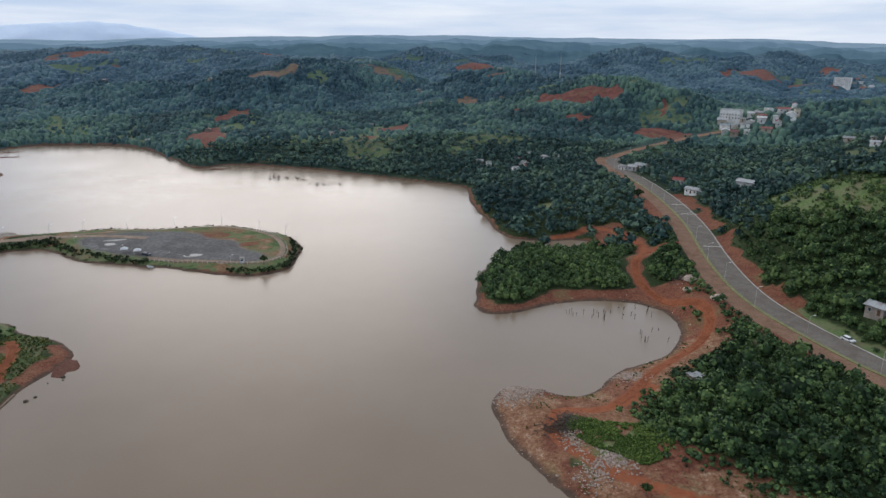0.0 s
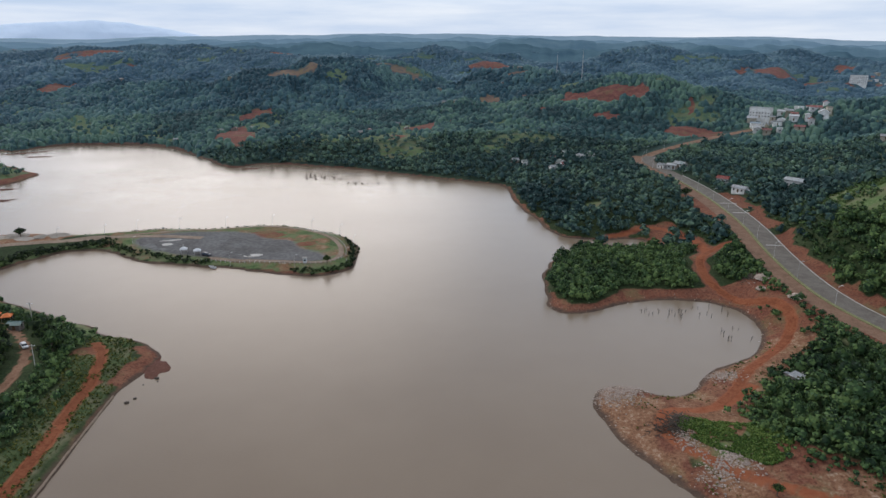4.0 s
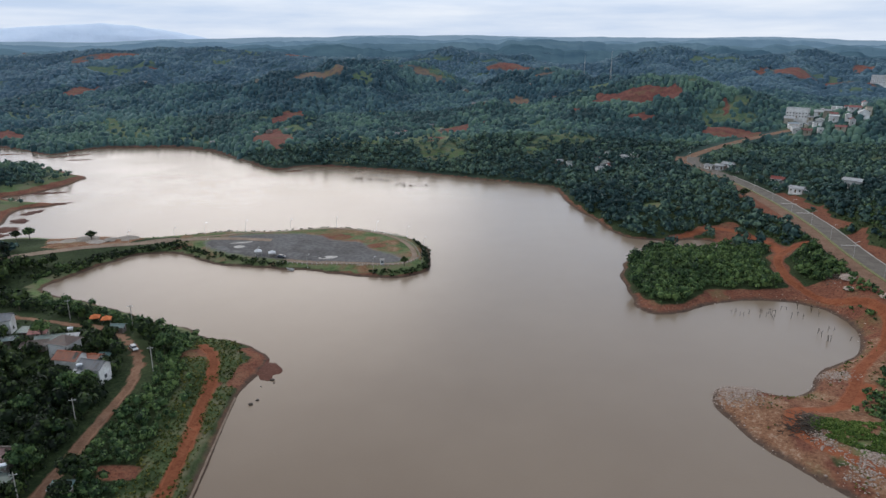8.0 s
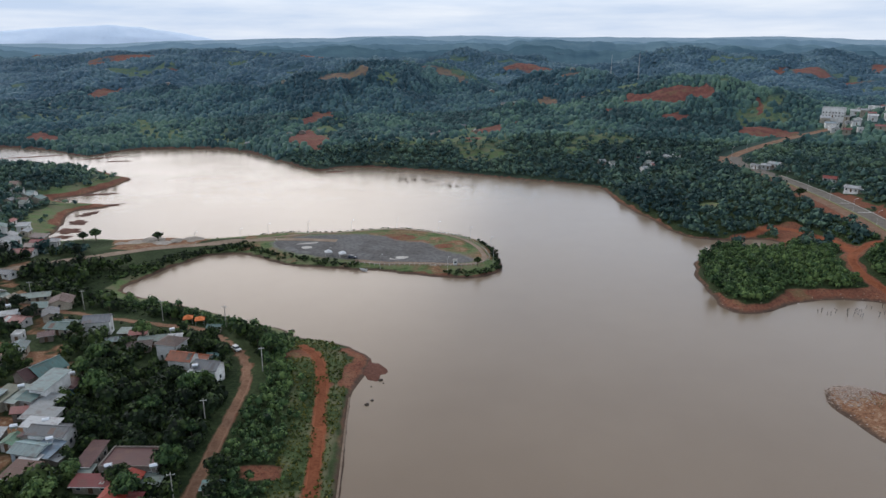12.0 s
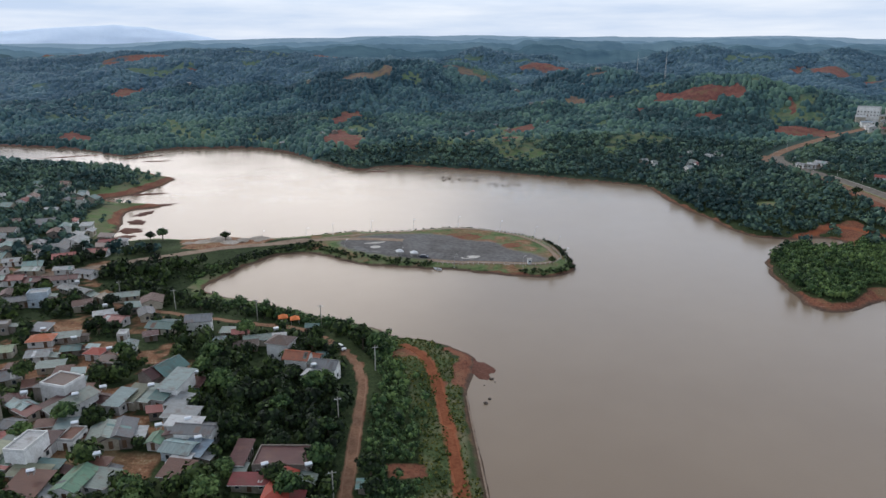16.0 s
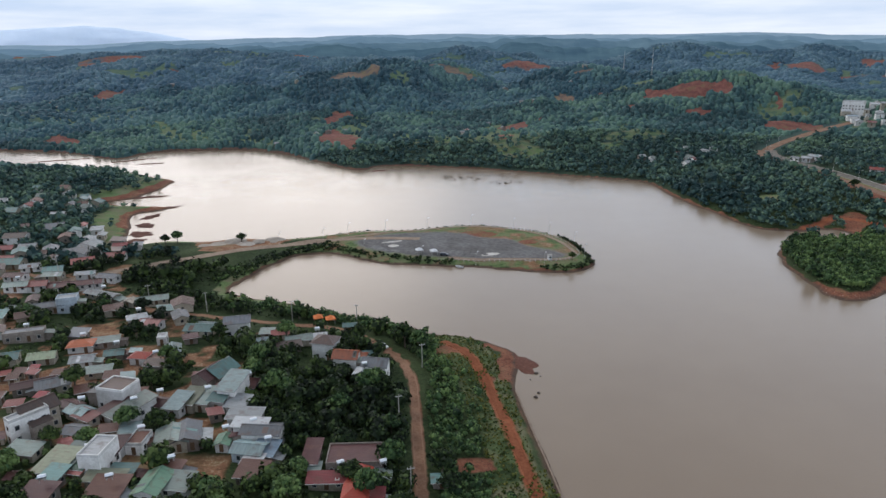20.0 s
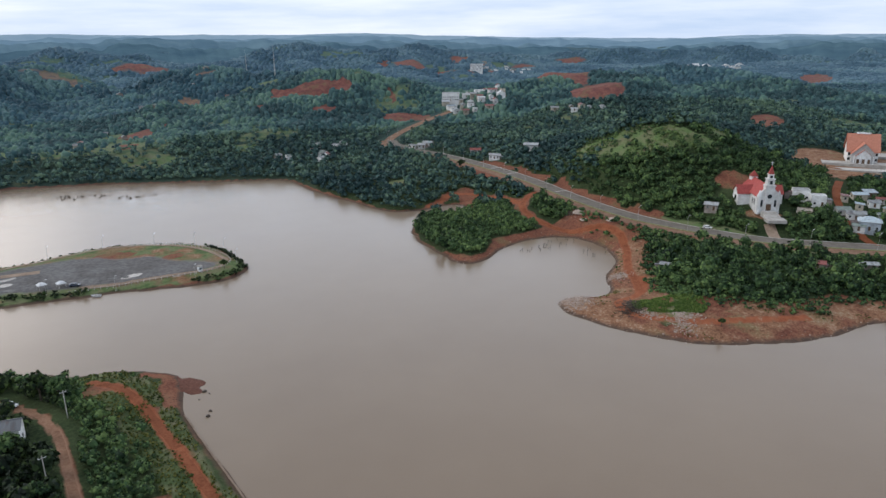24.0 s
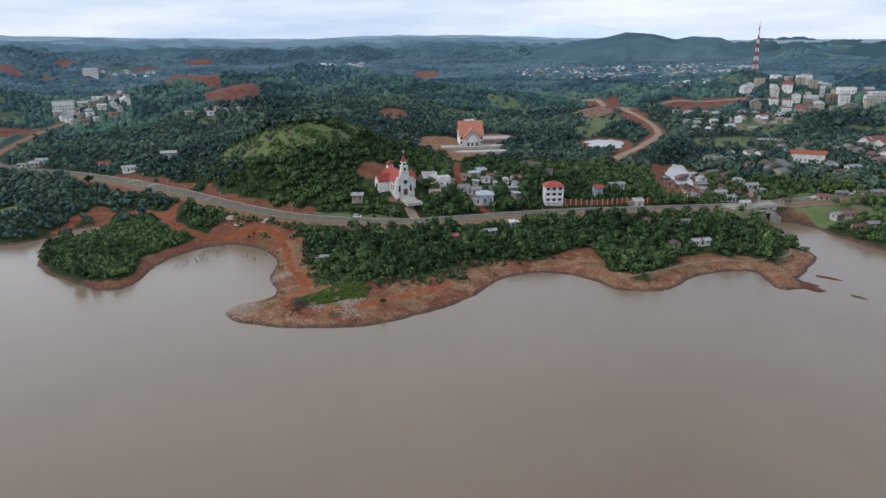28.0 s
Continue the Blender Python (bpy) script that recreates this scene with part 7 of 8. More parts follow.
for line in ([(-117, 328), (-114, 331), (-110, 328), (-114, 325)], [(-122, 333.5), (-114, 337), (-108, 338), (-112, 334)], [(-73, 310), (-66, 312.5), (-61, 311), (-66, 307)]):
    flat_patch("slab", line, 0.10, M_PAVING, "pale worn concrete slab in the parking ground", "slab")
RING = [(-142, 345), (-126, 351), (-108, 356), (-90, 361), (-70, 364), (-50, 357), (-36, 345), (-28, 330), (-25, 314), (-27, 303), (-36, 298), (-52, 301), (-70, 303), (-88, 308)]
ribbon("ring_path", [(x, y, 0) for x, y in RING], 2.6, 0.12, M_VERGE, "pale footpath round the island", "path")

POST_G = Geo().tube((0, 0, 0), (0, 0, 6), 0.05, 0.035, 8)
ARM_G = Geo().tube((0, 0, 5.9), (0.9, 0, 6.3), 0.05, 0.04, 6)
HEAD_G = Geo().box(0.8, 1.5, -0.12, 0.12, 6.24, 6.36)


def street_lamp(x, y, rot, k=1.0):
    r = thing("street_lamp", pose(x, y, ground_z(x, y), 0, 0, rot) @ Matrix.Diagonal((k, k, k, 1)), "slim grey street lamp with one arm", "street lamp", "street lamps")
    part("post", LAMP_ME[0], None, r)
    part("arm", LAMP_ME[1], None, r)
    part("lamp_head", LAMP_ME[2], None, r)
    part("base_plate", LAMP_ME[3], None, r)


BASE_G = Geo().box(-0.25, 0.25, -0.25, 0.25, -0.3, 0.12)
LAMP_ME = [mesh_of(nm, g.v, g.f, m) for nm, g, m in (("post", POST_G, M_POLE), ("arm", ARM_G, M_POLE), ("lamp_head", HEAD_G, M_WHITE_PAINT), ("base_plate", BASE_G, M_CONCRETE))]
for x, y in ((-138, 352), (-118, 359), (-95, 366), (-70, 369), (-47, 361), (-30, 348), (-21, 328), (-22, 305), (-44, 293), (-75, 300), (-100, 309), (-128, 322), (-150, 341), (-172, 337)):
    street_lamp(x, y, 40)
road_line = rounded([(x, y, z) for x, y, z in MAIN_ROAD], False, 2)
run = np.r_[0, np.cumsum(np.hypot(*np.diff(road_line[:, :2], axis=0).T))]
for s in np.arange(130, run[-1] - 60, 27):
    x, y = np.interp(s, run, road_line[:, 0]), np.interp(s, run, road_line[:, 1])
    t = (np.interp(s + 2, run, road_line[:, 0]) - x, np.interp(s + 2, run, road_line[:, 1]) - y)
    d = math.hypot(*t)
    street_lamp(x + t[1] / d * 1.2, y - t[0] / d * 1.2, 0, 1.25)

CONC_POLE = [mesh_of("post", *(lambda g: (g.v, g.f))(Geo().tube((0, 0, -0.5), (0, 0, 8.2), 0.17, 0.11, 8)), M_CONCRETE),
             mesh_of("crossarm", *(lambda g: (g.v, g.f))(Geo().box(-0.9, 0.9, -0.05, 0.05, 7.6, 7.72)), M_POLE),
             mesh_of("insulator", *(lambda g: (g.v, g.f))(Geo().tube((0, 0, 7.72), (0, 0, 7.95), 0.06, 0.04, 6)), M_WHITE_PAINT)]
for x, y in ((-103.9, 190.5), (-111.1, 157.8), (-126.3, 229.7), (-108.5, 127), (-183.4, 243.4), (-207, 251), (-232, 262), (-150, 233), (-255, 282)):
    r = thing("utility_pole", pose(x, y, ground_z(x, y), 0, 0, 10), "pale concrete utility pole beside the dirt road", "utility pole", "utility poles")
    part("post", CONC_POLE[0], None, r)
    part("crossarm", CONC_POLE[1], None, r)
    for u in (-0.75, 0, 0.75):
        part("insulator", CONC_POLE[2], None, r, at=pose(u, 0, 0))


def canopy_tent(x, y, mat, label):
    z = ground_z(x, y)
    r = thing("canopy_tent", pose(x, y, z, 0, 0, 15), label, "tent")
    for a in (-1.4, 1.4):
        for b in (-1.4, 1.4):
            part("pole", Geo().tube((a, b, 0), (a, b, 2.2), 0.05, 0.05, 6), M_POLE, r)
    part("canopy", Geo().add([(-1.7, -1.7, 2.1), (1.7, -1.7, 2.1), (1.7, 1.7, 2.1), (-1.7, 1.7, 2.1), (0, 0, 3.2)], [(0, 1, 4), (1, 2, 4), (2, 3, 4), (3, 0, 4)]), mat, r)
    part("valance", Geo().box(-1.7, 1.7, -1.72, -1.69, 1.9, 2.12).box(-1.7, 1.7, 1.69, 1.72, 1.9, 2.12).box(-1.72, -1.69, -1.69, 1.69, 1.9, 2.12).box(1.69, 1.72, -1.69, 1.69, 1.9, 2.12), mat, r)


M_CLOTH = surface("white_cloth", (0.55, 0.55, 0.55), (0.68, 0.68, 0.68), 1)
M_TARP = surface("orange_tarp", (0.62, 0.16, 0.05), (0.72, 0.24, 0.09), 1)
M_NAVY = surface("navy_paint", (0.03, 0.04, 0.07), (0.05, 0.06, 0.09), 1, 0.35, 0.5)
canopy_tent(-94, 313, M_CLOTH, "white canopy tent on the parking ground")
canopy_tent(-101, 315, M_CLOTH, "white canopy tent on the parking ground")
canopy_tent(-136, 231, M_TARP, "orange tarpaulin shelter beside the dirt road")
canopy_tent(-140.5, 232, M_TARP, "orange tarpaulin shelter beside the dirt road")


def car(x, y, rot, mat, label):
    z = ground_z(x, y) + 0.17
    r = thing("car", pose(x, y, z, 0, 0, rot), label, "car", "parked cars")
    part("body", Geo().add([(-0.85, -2.1, 0.35), (0.85, -2.1, 0.35), (0.85, 2.1, 0.35), (-0.85, 2.1, 0.35), (-0.85, -2.1, 0.85), (0.85, -2.1, 0.85), (0.85, 2.1, 0.95), (-0.85, 2.1, 0.95)],
                           [(3, 2, 1, 0), (4, 5, 6, 7), (0, 1, 5, 4), (1, 2, 6, 5), (2, 3, 7, 6), (3, 0, 4, 7)]), mat, r)
    part("window_band", Geo().add([(-0.8, -1.2, 0.86), (0.8, -1.2, 0.86), (0.8, 1.9, 0.93), (-0.8, 1.9, 0.93), (-0.66, -0.5, 1.38), (0.66, -0.5, 1.38), (0.66, 1.4, 1.4), (-0.66, 1.4, 1.4)],
                                  [(0, 1, 5, 4), (1, 2, 6, 5), (2, 3, 7, 6), (3, 0, 4, 7)]), M_PANE, r)
    part("roof", Geo().box(-0.68, 0.68, -0.55, 1.45, 1.38, 1.45), mat, r)
    for a in (-0.82, 0.82):
        for b in (-1.3, 1.3):
            part("wheel", Geo().tube((a - 0.1, b, 0.31), (a + 0.1, b, 0.31), 0.31, 0.31, 12), M_TYRE, r)


car(181, 197, 20, M_WHITE_PAINT, "white car parked on the lakeside road")
car(-89, 311, 70, M_NAVY, "dark blue car beside the canopy tent")
car(205, 120, 60, M_WHITE_PAINT, "white car driving on the lakeside road")
car(-116.5, 207, 40, M_WHITE_PAINT, "white car on the dirt village road")

boat = thing("boat", pose(-82.7, 298.5, 0.05, 0, 0, 60), "small white boat moored at the island's edge", "boat")
part("hull", Geo().add([(-0.8, -1.8, 0.7), (0.8, -1.8, 0.7), (0.8, 1.0, 0.7), (0, 2.4, 0.85), (-0.8, 1.0, 0.7), (-0.5, -1.6, -0.1), (0.5, -1.6, -0.1), (0.45, 0.9, -0.1), (0, 1.6, -0.05), (-0.45, 0.9, -0.1)],
                       [(0, 5, 6, 1), (1, 6, 7, 2), (2, 7, 8, 3), (3, 8, 9, 4), (4, 9, 5, 0), (9, 8, 7, 6, 5)]), M_WHITE_PAINT, boat)
for sy in (-0.9, 0.4):
    part("thwart", Geo().box(-0.75, 0.75, sy - 0.15, sy + 0.15, 0.45, 0.5), M_WOOD, boat)

stairs = thing("shore_stairs", pose(-50.5, 297.5, 0, 0, 0, -15), "pale concrete stairs down to the water", "stairs")
for k in range(9):
    part("step", Geo().box(-1.6, 1.6, 1.6 - 0.42 * (k + 1), 1.6 - 0.42 * k, -0.6, 2.35 - 0.25 * k), M_PAVING, stairs)
kiosk = thing("kiosk", pose(-40.3, 298.6, ground_z(-40.3, 298.6), 0, 0, 5), "small white ticket kiosk by the path", "kiosk")
part("body", Geo().box(-0.8, 0.8, -0.8, 0.8, -0.1, 2.4), M_WHITE_PAINT, kiosk)
part("roof", Geo().box(-1.1, 1.1, -1.1, 1.1, 2.4, 2.55), M_CONCRETE, kiosk)
part("hatch", Geo().box(-0.5, 0.5, -0.84, -0.81, 1.0, 1.8), M_PANE, kiosk)

# the low fence along the island's south side: posts with one rail
fence = thing("fence", pose(0, 0, 0), "low fence of pale posts along the island path", "fence")
edge = rounded([(-92, 306), (-72, 301.5), (-54, 299), (-40, 296.5), (-30, 298.5), (-23.5, 306), (-23, 318), (-27, 333), (-36, 347), (-50, 359.5)], False, 2)
elen = np.r_[0, np.cumsum(np.hypot(*np.diff(edge, axis=0).T))]
FPOST = mesh_of("post", *(lambda g: (g.v, g.f))(Geo().box(-0.12, 0.12, -0.12, 0.12, -0.3, 1.0)), M_PAVING)
marks = [(float(np.interp(s, elen, edge[:, 0])), float(np.interp(s, elen, edge[:, 1]))) for s in np.arange(0, elen[-1], 2.4)]
for x, y in marks:
    part("post", FPOST, None, fence, at=pose(x, y, ground_z(x, y)))
for (ax, ay), (bx, by) in zip(marks, marks[1:]):
    part("rail", Geo().tube((ax, ay, ground_z(ax, ay) + 0.8), (bx, by, ground_z(bx, by) + 0.8), 0.05, 0.05, 5), M_PAVING, fence)

# ---- shrubs, single trees, snags, stones ----
def shrubs(name, x, y, lo, hi, clumps, seed, label, mat=M_LEAF, leaf=0.4):
    return wood(name, np.array(x, float), np.array(y, float), np.random.default_rng(seed), lo, hi, clumps, mat, label, leaf, (0.6, 0.95))


srng = np.random.default_rng(91)


def along(line, count, spread):
    p = np.array(line, float)
    s = np.r_[0, np.cumsum(np.hypot(*np.diff(p, axis=0).T))]
    u = srng.uniform(0, s[-1], count)
    return np.interp(u, s, p[:, 0]) + srng.normal(0, spread, count), np.interp(u, s, p[:, 1]) + srng.normal(0, spread, count)


x, y = along([(-144, 333), (-128, 319), (-112, 311), (-95, 305), (-86, 303)], 190, 1.4)
shrubs("island_shrubs", x, y, 0.4, 0.85, 16, 92, "dense green shrubs on the island's south bank")
x, y = along([(-46, 292), (-36, 290), (-27, 292), (-21, 299), (-20, 312), (-21, 328), (-26, 342)], 170, 1.1)
shrubs("island_shrubs", x, y, 0.4, 0.9, 16, 93, "dense green shrubs on the island's tip")
x, y = along([(-30, 350), (-48, 364), (-68, 371), (-90, 367), (-112, 363), (-140, 361), (-165, 351)], 200, 0.9)
shrubs("island_shrubs", x, y, 0.25, 0.5, 12, 94, "low scrub along the island's north bank")
x, y = srng.uniform(78, 110, 15000), srng.uniform(134, 162, 15000)
ok = inside(x, y, rounded([(80, 160), (87, 160), (92, 156), (109, 154), (108, 146), (98, 136), (92, 142), (85, 147)])) & (fbm(x / 3, y / 3, 3, 9) > 0.40)
x, y = x[ok], y[ok]
shrubs("weed_patch", x, y, 0.12, 0.36, 7, 96, "bright green weeds on the spit", M_WEED, 0.6)
x, y = srng.uniform(66, 150, 9000), srng.uniform(100, 215, 9000)
ok = (at_grid(SOIL, x, y) > 0.4) & (at_grid(DD, x, y) > 2) & (fbm(x / 7, y / 7, 3, 14) > 0.57) & (seg_distance(x, y, BAY_TRACK)[0] > 3) & (seg_distance(x, y, SPIT_TRACK)[0] > 2.5)
shrubs("spit_weeds", x[ok], y[ok], 0.10, 0.28, 6, 116, "sparse weeds on the bare earth of the spit", M_GRASS_TUFT, 0.7)
x, y = along([(163, 318), (160, 290), (157, 262), (154, 245), (151, 225), (152, 208), (158, 196)], 520, 3.6)
ok = (seg_distance(x, y, BAY_TRACK)[0] > 3.2) & (seg_distance(x, y, np.array(MAIN_ROAD)[:, :2])[0] > 10.5)
shrubs("roadside_scrub", x[ok], y[ok], 0.4, 1.4, 26, 97, "green scrub on the bank below the road", M_LEAF_EAST, 0.3)


def tree_kind(k):
    """Trunk, limbs and crown of one kind of tree, as two meshes, about 1 m of crown radius."""
    rng = np.random.default_rng(200 + k)
    g = Geo().tube((0, 0, -0.3), (0, 0, 1.2), 0.10, 0.07, 7)
    lobes = []
    for n in range(6):
        a = n * 1.05 + rng.uniform(-0.3, 0.3)
        tip = (0.55 * math.cos(a), 0.55 * math.sin(a), 1.35 + 0.35 * rng.random())
        g.tube((0, 0, 0.75 + 0.06 * n), tip, 0.045, 0.02, 5)
        lobes.append((*tip, 0.48 + 0.16 * rng.random()))
    lobes.append((0, 0, 1.95, 0.5))
    v, f, c, base = [], [], [], 0
    for lx, ly, lz, lr in lobes:
        a, b, d = crowns(np.array([[lx, ly, lz]]), np.array([lr]), np.array([lr * 0.85]), 70, rng, 0.26, 0.72)
        v.append(a)
        f.append(b + base)
        c.append(d)
        base += len(a)
    return mesh_of("trunk", g.v, g.f, M_BARK), big_mesh("crown", np.concatenate(v), np.concatenate(f), np.concatenate(c), M_LEAF_EAST if k in (1, 3) else M_LEAF)


KINDS = [tree_kind(k) for k in range(5)]


def tree(x, y, r, k, label="broadleaf tree with a full dark green crown", group="trees by the village"):
    root = thing("tree", pose(x, y, ground_z(x, y), 0, 0, 47 * k) @ Matrix.Diagonal((r, r, r * (0.9 + 0.08 * (k % 4)), 1)), label, "tree", group)
    part("trunk", KINDS[k % 5][0], None, root)
    part("crown", KINDS[k % 5][1], None, root)


SINGLE = [(-191, 338, 2.6), (-224, 341, 3.0), (-229, 338, 2.4), (-113, 137, 3.2), (-101, 136, 3.4), (-100, 128, 2.6),
          (-118, 126, 3.2), (-30, 297, 1.7), (-135, 124, 3.4), (-122, 131, 2.8), (94, 128, 1.3), (119, 126, 1.1), (173, 398, 3.0)]
for n, (x, y, r) in enumerate(SINGLE):
    tree(x, y, r, n)
trng = random.Random(5)
planted = 0
while planted < 260:
    x, y = trng.uniform(-250, -88), trng.uniform(112, 250)
    planted += 1
    if abs(x + 108) > 0.9 * y + 10 or float(at_grid(DD, x, y)) < 6 or not bool(wooded(np.array([x]), np.array([y]))[0]) or bool(scrubland(np.array([x]), np.array([y]))[0]):
        continue
    tree(x, y, trng.uniform(1.8, 3.4), planted)

SNAG = Geo().tube((0, 0, -1.0), (0.1, 0, 2.6), 0.10, 0.05, 6).tube((0.05, 0, 1.2), (0.7, 0.2, 2.2), 0.05, 0.02, 5).tube((0.07, 0, 1.7), (-0.5, 0.3, 2.6), 0.04, 0.02, 5)
SNAG_ME = mesh_of("dead_tree", SNAG.v, SNAG.f, M_DARK)
for n in range(34):
    x, y = (98 + 36 * trng.random(), 236 + 12 * trng.random()) if n < 26 else (121 + 9 * trng.random(), 214 + 12 * trng.random())
    if float(at_grid(DD, x, y)) < -0.6:
        ob = new("dead_tree", SNAG_ME)
        ob.matrix_basis = pose(x, y, 0, trng.uniform(-8, 8), trng.uniform(-8, 8), 360 * trng.random()) @ Matrix.Diagonal((1, 1, trng.uniform(0.5, 1.1), 1))
        tagged(ob, "bare drowned tree standing in the bay", "dead tree", "drowned trees in the bay")
x, y = along([(-86, 528), (-72, 519), (-52, 514), (-47, 505), (-24, 490)], 46, 4.0)
dr = np.random.default_rng(98)
v, lo_, co = crowns(np.stack([x, y, np.full(len(x), 0.3)], -1), dr.uniform(0.3, 1.2, len(x)), dr.uniform(0.3, 0.9, len(x)), 8, dr, 0.4)
tagged(new("drowned_scrub", big_mesh("drowned_scrub", v, lo_, co, M_DARK)), "dark drowned scrub breaking the water", "scrub", kind="stuff")


def stones(name, x, y, lo, hi, mat, label, seed, z=None):
    rng = np.random.default_rng(seed)
    r = rng.uniform(lo, hi, len(x)) * rng.choice([0.6, 1, 1, 1.5], len(x))
    zz = at_grid(HH, x, y) if z is None else z
    v, lo_, co = crowns(np.stack([x, y, zz + r * 0.15], -1), r, r * 0.6, 0, rng, core=1.0)
    return tagged(new(name, big_mesh(name, v, lo_, co, mat)), label, "stones", kind="stuff")


beds = ((70, 176, 3.6, 3.6, 900), (75, 180, 2.6, 2.0, 350), (107, 188, 3.0, 2.2, 420), (82, 151, 1.6, 2.6, 240), (90, 141, 3.2, 2.4, 520), (84, 136, 2.5, 2.5, 260), (152, 262, 2.5, 3, 160))
x = np.concatenate([srng.normal(bx, sx, n) for bx, by, sx, sy, n in beds])
y = np.concatenate([srng.normal(by, sy, n) for bx, by, sx, sy, n in beds])
ok = at_grid(DD, x, y) > -0.5
stones("rubble", x[ok], y[ok], 0.10, 0.34, M_RUBBLE, "pale rubble heaped on the spit", 101)
shore_line = LAKE[(LAKE[:, 0] > 60) & (LAKE[:, 0] < 240) & (LAKE[:, 1] > -30) & (LAKE[:, 1] < 345)]
x, y = np.repeat(shore_line[:, 0], 7) + srng.normal(0, 2.2, 7 * len(shore_line)), np.repeat(shore_line[:, 1], 7) + srng.normal(0, 2.2, 7 * len(shore_line))
stones("shore_stones", x, y, 0.08, 0.24, M_RUBBLE, "scattered stones along the east shore", 102)
stones("lake_rocks", np.array([-69.6, -70.5, -67, -68, -71]), np.array([178.5, 187, 189, 191, 176]), 0.5, 0.9, M_DARK, "dark rocks in the water off the dyke", 103, 0.0)
def brushwood(cx, cy, spread, count, seed, label):
    """A loose heap of dead branches."""
    rng = np.random.default_rng(seed)
    g = Geo()
    for _ in range(count):
        x, y = cx + rng.normal(0, spread), cy + rng.normal(0, spread * 0.8)
        z = ground_z(x, y) + rng.uniform(0.05, 1.0) * math.exp(-((x - cx) ** 2 + (y - cy) ** 2) / (1.5 * spread * spread))
        a, up, half = rng.uniform(0, 6.28), rng.uniform(-0.35, 0.35), rng.uniform(0.5, 1.5)
        d = (half * math.cos(a), half * math.sin(a), half * up)
        g.tube((x - d[0], y - d[1], z - d[2]), (x + d[0], y + d[1], z + d[2]), 0.09, 0.04, 4)
    ob = new("brush_heap", mesh_of("brush_heap", g.v, g.f, M_BARK if seed % 2 else M_DARK))
    return tagged(ob, label, "brushwood", kind="stuff")


brushwood(80, 156, 2.6, 240, 104, "heap of dark brushwood on the spit")
brushwood(83, 159, 2.2, 150, 105, "heap of dry grey brushwood on the spit")
brushwood(150, 262, 2.2, 110, 107, "heap of dry brushwood below the road")
x, y = along([(98, 192), (110, 200), (122, 206), (131, 214), (134, 224), (137, 238)], 260, 3.2)
ok = at_grid(DD, x, y) > 1.5
shrubs("shore_weeds", x[ok], y[ok], 0.15, 0.4, 8, 108, "low weeds along the bay's rim", M_WEED, 0.6)
x, y = along([(104, 146), (120, 132), (136, 119), (152, 118), (164, 106), (176, 88)], 420, 3.0)
shrubs("wood_edge", x, y, 0.3, 1.1, 14, 109, "young bushes along the edge of the wood", M_LEAF_EAST)
x, y = along([(100, 158), (110, 170), (124, 184), (140, 197), (152, 207)], 260, 2.2)
shrubs("wood_edge", x, y, 0.3, 1.2, 14, 110, "young bushes along the edge of the wood", M_LEAF_EAST)
x, y = along([(-188, 287), (-180, 302), (-172, 317), (-158, 329), (-144, 334)], 320, 2.6)
ok = at_grid(DD, x, y) > 1.5
shrubs("causeway_shrubs", x[ok], y[ok], 0.4, 1.2, 16, 111, "green shrubs on the causeway bank")
x, y = srng.uniform(203, 246, 1500), srng.uniform(232, 335, 1500)
ok = (at_grid(GRASS, x, y) > 0.5) & (fbm(x / 5, y / 5, 2, 6) > 0.48)
tx, ty = srng.uniform(200, 300, 9000), srng.uniform(230, 340, 9000)
tuft = (at_grid(GRASS, tx, ty) > 0.5) & (fbm(tx / 7, ty / 7, 3, 16) > 0.45)
shrubs("hill_grass", tx[tuft], ty[tuft], 0.15, 0.4, 6, 117, "rough green grass on the hill top", M_WEED, 0.7)
shrubs("hill_shrubs", x[ok], y[ok], 0.4, 1.1, 12, 112, "small shrubs on the grassy hill top", M_LEAF_EAST)


def heap(x, y, r, h, mat, label):
    rng = np.random.default_rng(int(x * 7) % 1000)
    verts, faces, n = [], [], 18
    for ring, (k, z) in enumerate(((1.0, -0.3), (0.8, 0.22), (0.52, 0.6), (0.24, 0.9))):
        for a in range(n):
            q = r * k * rng.uniform(0.88, 1.12)
            verts.append((q * math.cos(a * 6.2832 / n), q * math.sin(a * 6.2832 / n), h * z if z > 0 else z))
    verts.append((0, 0, h))
    for ring in range(3):
        for a in range(n):
            faces.append((ring * n + a, ring * n + (a + 1) % n, (ring + 1) * n + (a + 1) % n, (ring + 1) * n + a))
    faces += [(3 * n + a, 3 * n + (a + 1) % n, 4 * n) for a in range(n)]
    ob = new("mound", mesh_of("mound", verts, faces, mat))
    ob.matrix_basis = pose(x, y, ground_z(x, y))
    return tagged(ob, label, "gravel heap", "heaps of gravel")


M_SAND = surface("pale_sand", (0.30, 0.255, 0.21), (0.44, 0.39, 0.335), 0.5, 0.95, 0.1, 0.5)
M_MUD = surface("wet_mud", (0.080, 0.033, 0.023), (0.140, 0.060, 0.041), 0.4, 0.9, 0.15, 0.5)


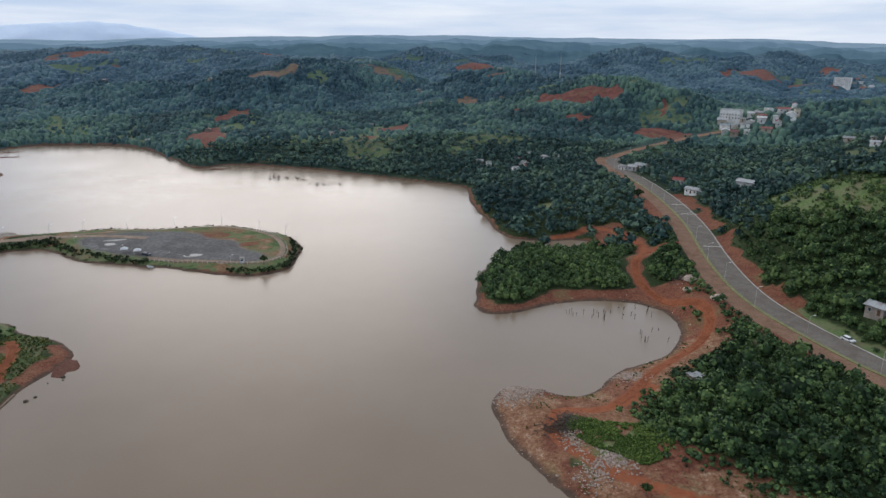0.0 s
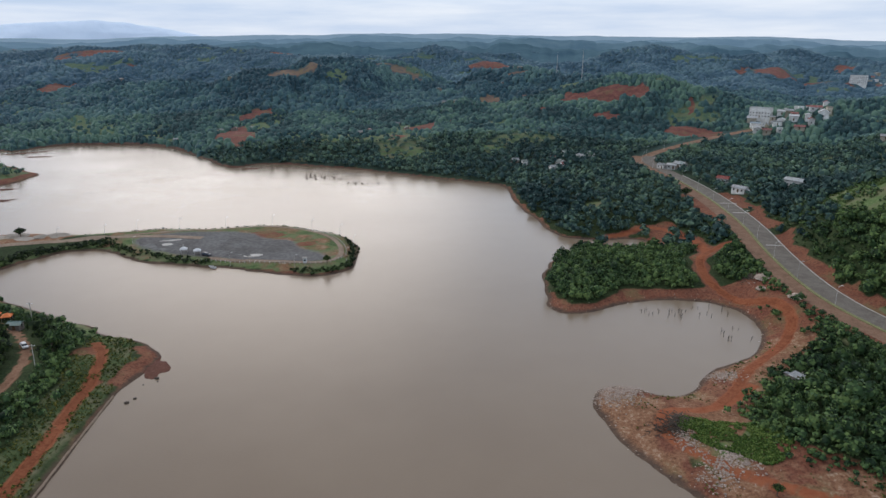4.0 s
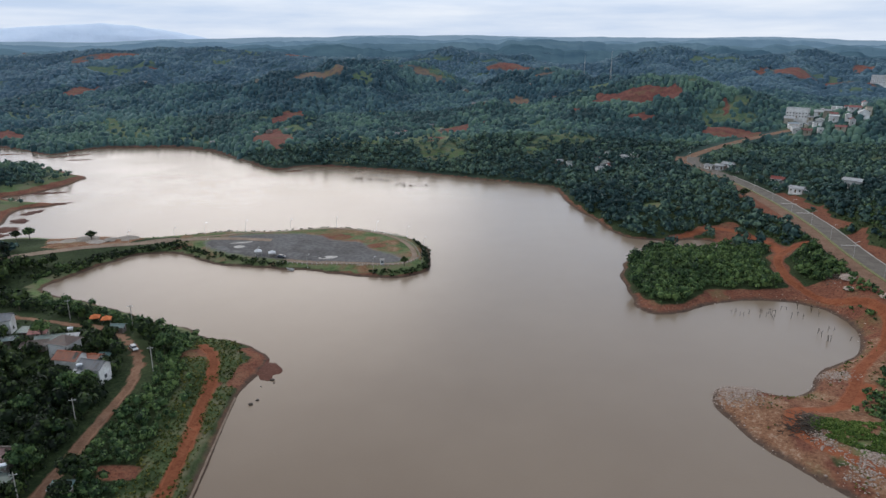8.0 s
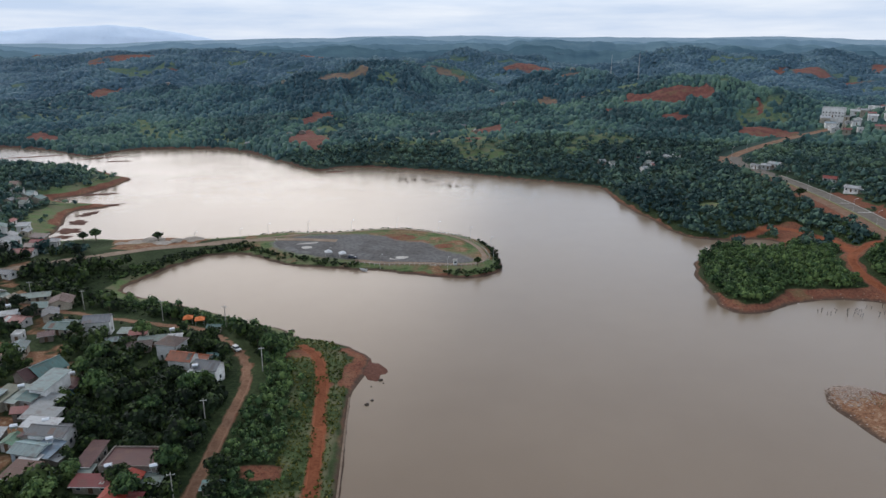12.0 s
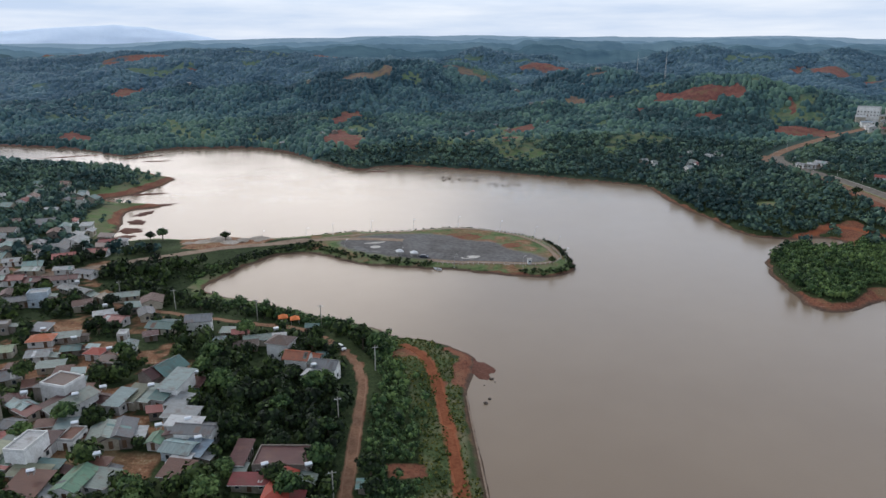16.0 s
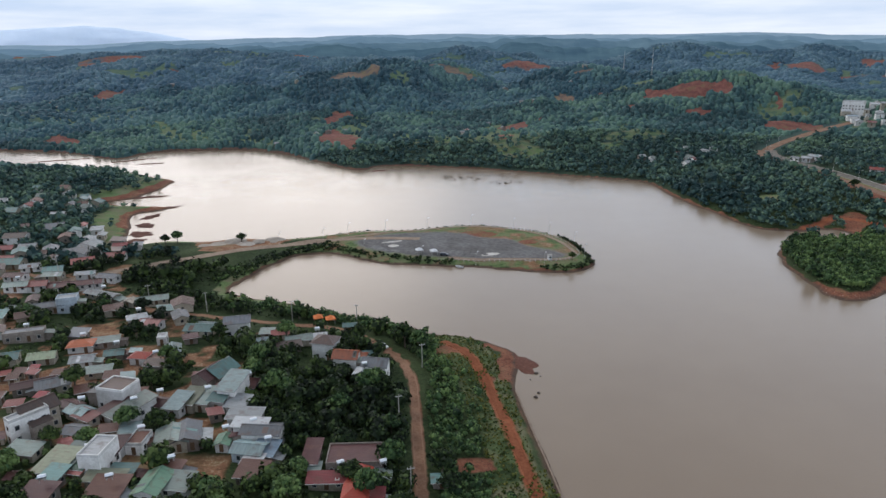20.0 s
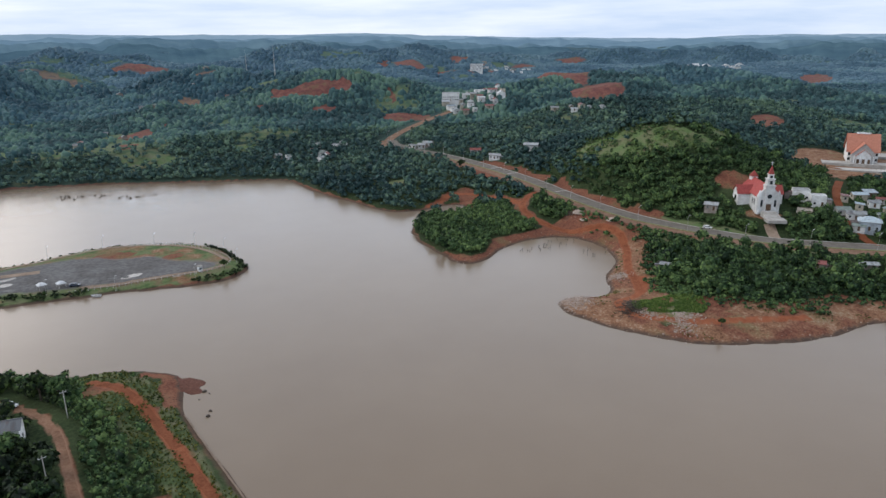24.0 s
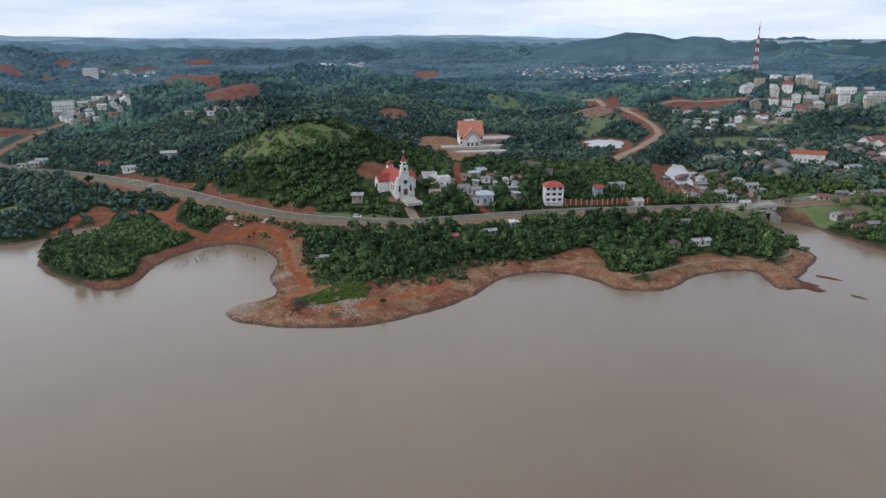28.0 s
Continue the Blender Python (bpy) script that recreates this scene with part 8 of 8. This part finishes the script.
def mud_bar(x, y, rx, ry, deg, label):
    """A low uneven bank of mud just above the water."""
    rng = np.random.default_rng(int(abs(x) * 11 + abs(y)))
    n, verts, faces = 40, [], []
    lobes = rng.uniform(0, 6.28, 3)
    for k, z in ((1.0, -0.25), (0.86, 0.10), (0.55, 0.28)):
        for i in range(n):
            a = i * 6.2832 / n
            q = k * (1 + 0.22 * math.sin(2 * a + lobes[0]) + 0.16 * math.sin(5 * a + lobes[1]) + 0.10 * math.sin(9 * a + lobes[2]) + rng.uniform(-0.05, 0.05))
            verts.append((rx * q * math.cos(a), ry * q * math.sin(a), z))
    verts.append((0, 0, 0.34))
    for ring in range(2):
        for i in range(n):
            faces.append((ring * n + i, ring * n + (i + 1) % n, (ring + 1) * n + (i + 1) % n, (ring + 1) * n + i))
    faces += [(2 * n + i, 2 * n + (i + 1) % n, 3 * n) for i in range(n)]
    ob = new("mud_bar", mesh_of("mud_bar", verts, faces, M_MUD))
    ob.matrix_basis = pose(x, y, 0, 0, 0, deg)
    tagged(ob, label, "mud bar", "mud bars along the shore")


for x, y, rx, ry, deg in ((-283, 470, 12, 4, 15), (-262, 434, 13, 4, 25), (-262, 412, 7, 5, 60), (-258, 391, 6, 6, 20), (-254, 372, 6, 8, 100), (-252, 358, 7, 4, 10),
                          (-420, 640, 26, 3, 20), (-352, 633, 22, 3, 35), (-330, 612, 14, 2.5, 10), (-128, 556, 9, 3, 20), (-152, 590, 10, 3, 50)):
    mud_bar(x, y, rx, ry, deg, "low bar of wet red mud at the water's edge")
for x, y, rx, ry, deg in ((193, -14, 9, 6, 60), (206, -24, 5, 1.6, 70), (186, -34, 3, 1, 60), (-73.0, 199, 5.2, 10, 14)):
    mud_bar(x, y, rx, ry, deg, "flat tongue of dark red mud running into the lake")
for x, y, r, h in ((-202, 337, 5.0, 1.5), (-195, 341, 5.5, 2.0), (-189, 336, 5.0, 1.8), (-176, 344, 5.5, 2.4), (-183, 341, 3.5, 1.2), (-209, 335, 3.5, 1.1)):
    heap(x, y, r * 1.1, h * 0.6, M_SAND, "pale sandy heap of gravel on the causeway")
for x, y, r, h in ((153, 258, 3.6, 1.6), (155, 236, 3.2, 1.3), (149, 250, 2.4, 0.8)):
    heap(x, y, r, h, M_RUBBLE, "pale heap of earth below the road")
flat_patch("slab", [(129, 186), (136, 189), (141, 184), (138, 180), (131, 180)], 0.25, M_PAVING, "bare pale concrete slab in a clearing", "slab")
M_PONDW = material("pond_water", 0.4, 0, 0.5)[0]
M_PONDW.node_tree.nodes["Principled BSDF"].inputs["Base Color"].default_value = (0.34, 0.335, 0.33, 1)
for px, py, rx, ry, deg, level in PONDS:
    ang = np.linspace(0, 2 * np.pi, 40, endpoint=False)
    wob = 0.85 + 0.4 * (fbm(np.cos(ang) * 2 + px, np.sin(ang) * 2 + py, 3, 66) - 0.5) * 2
    c, s = math.cos(radians(deg)), math.sin(radians(deg))
    u, w = rx * np.cos(ang) * wob, ry * np.sin(ang) * wob
    pv = [(px + a * c - b * s, py + a * s + b * c, level + 0.05) for a, b in zip(u, w)]
    tagged(new("pond", mesh_of("pond", pv, [tuple(range(40))], M_PONDW)), "milky white pond in red earth", "pond", kind="structure")
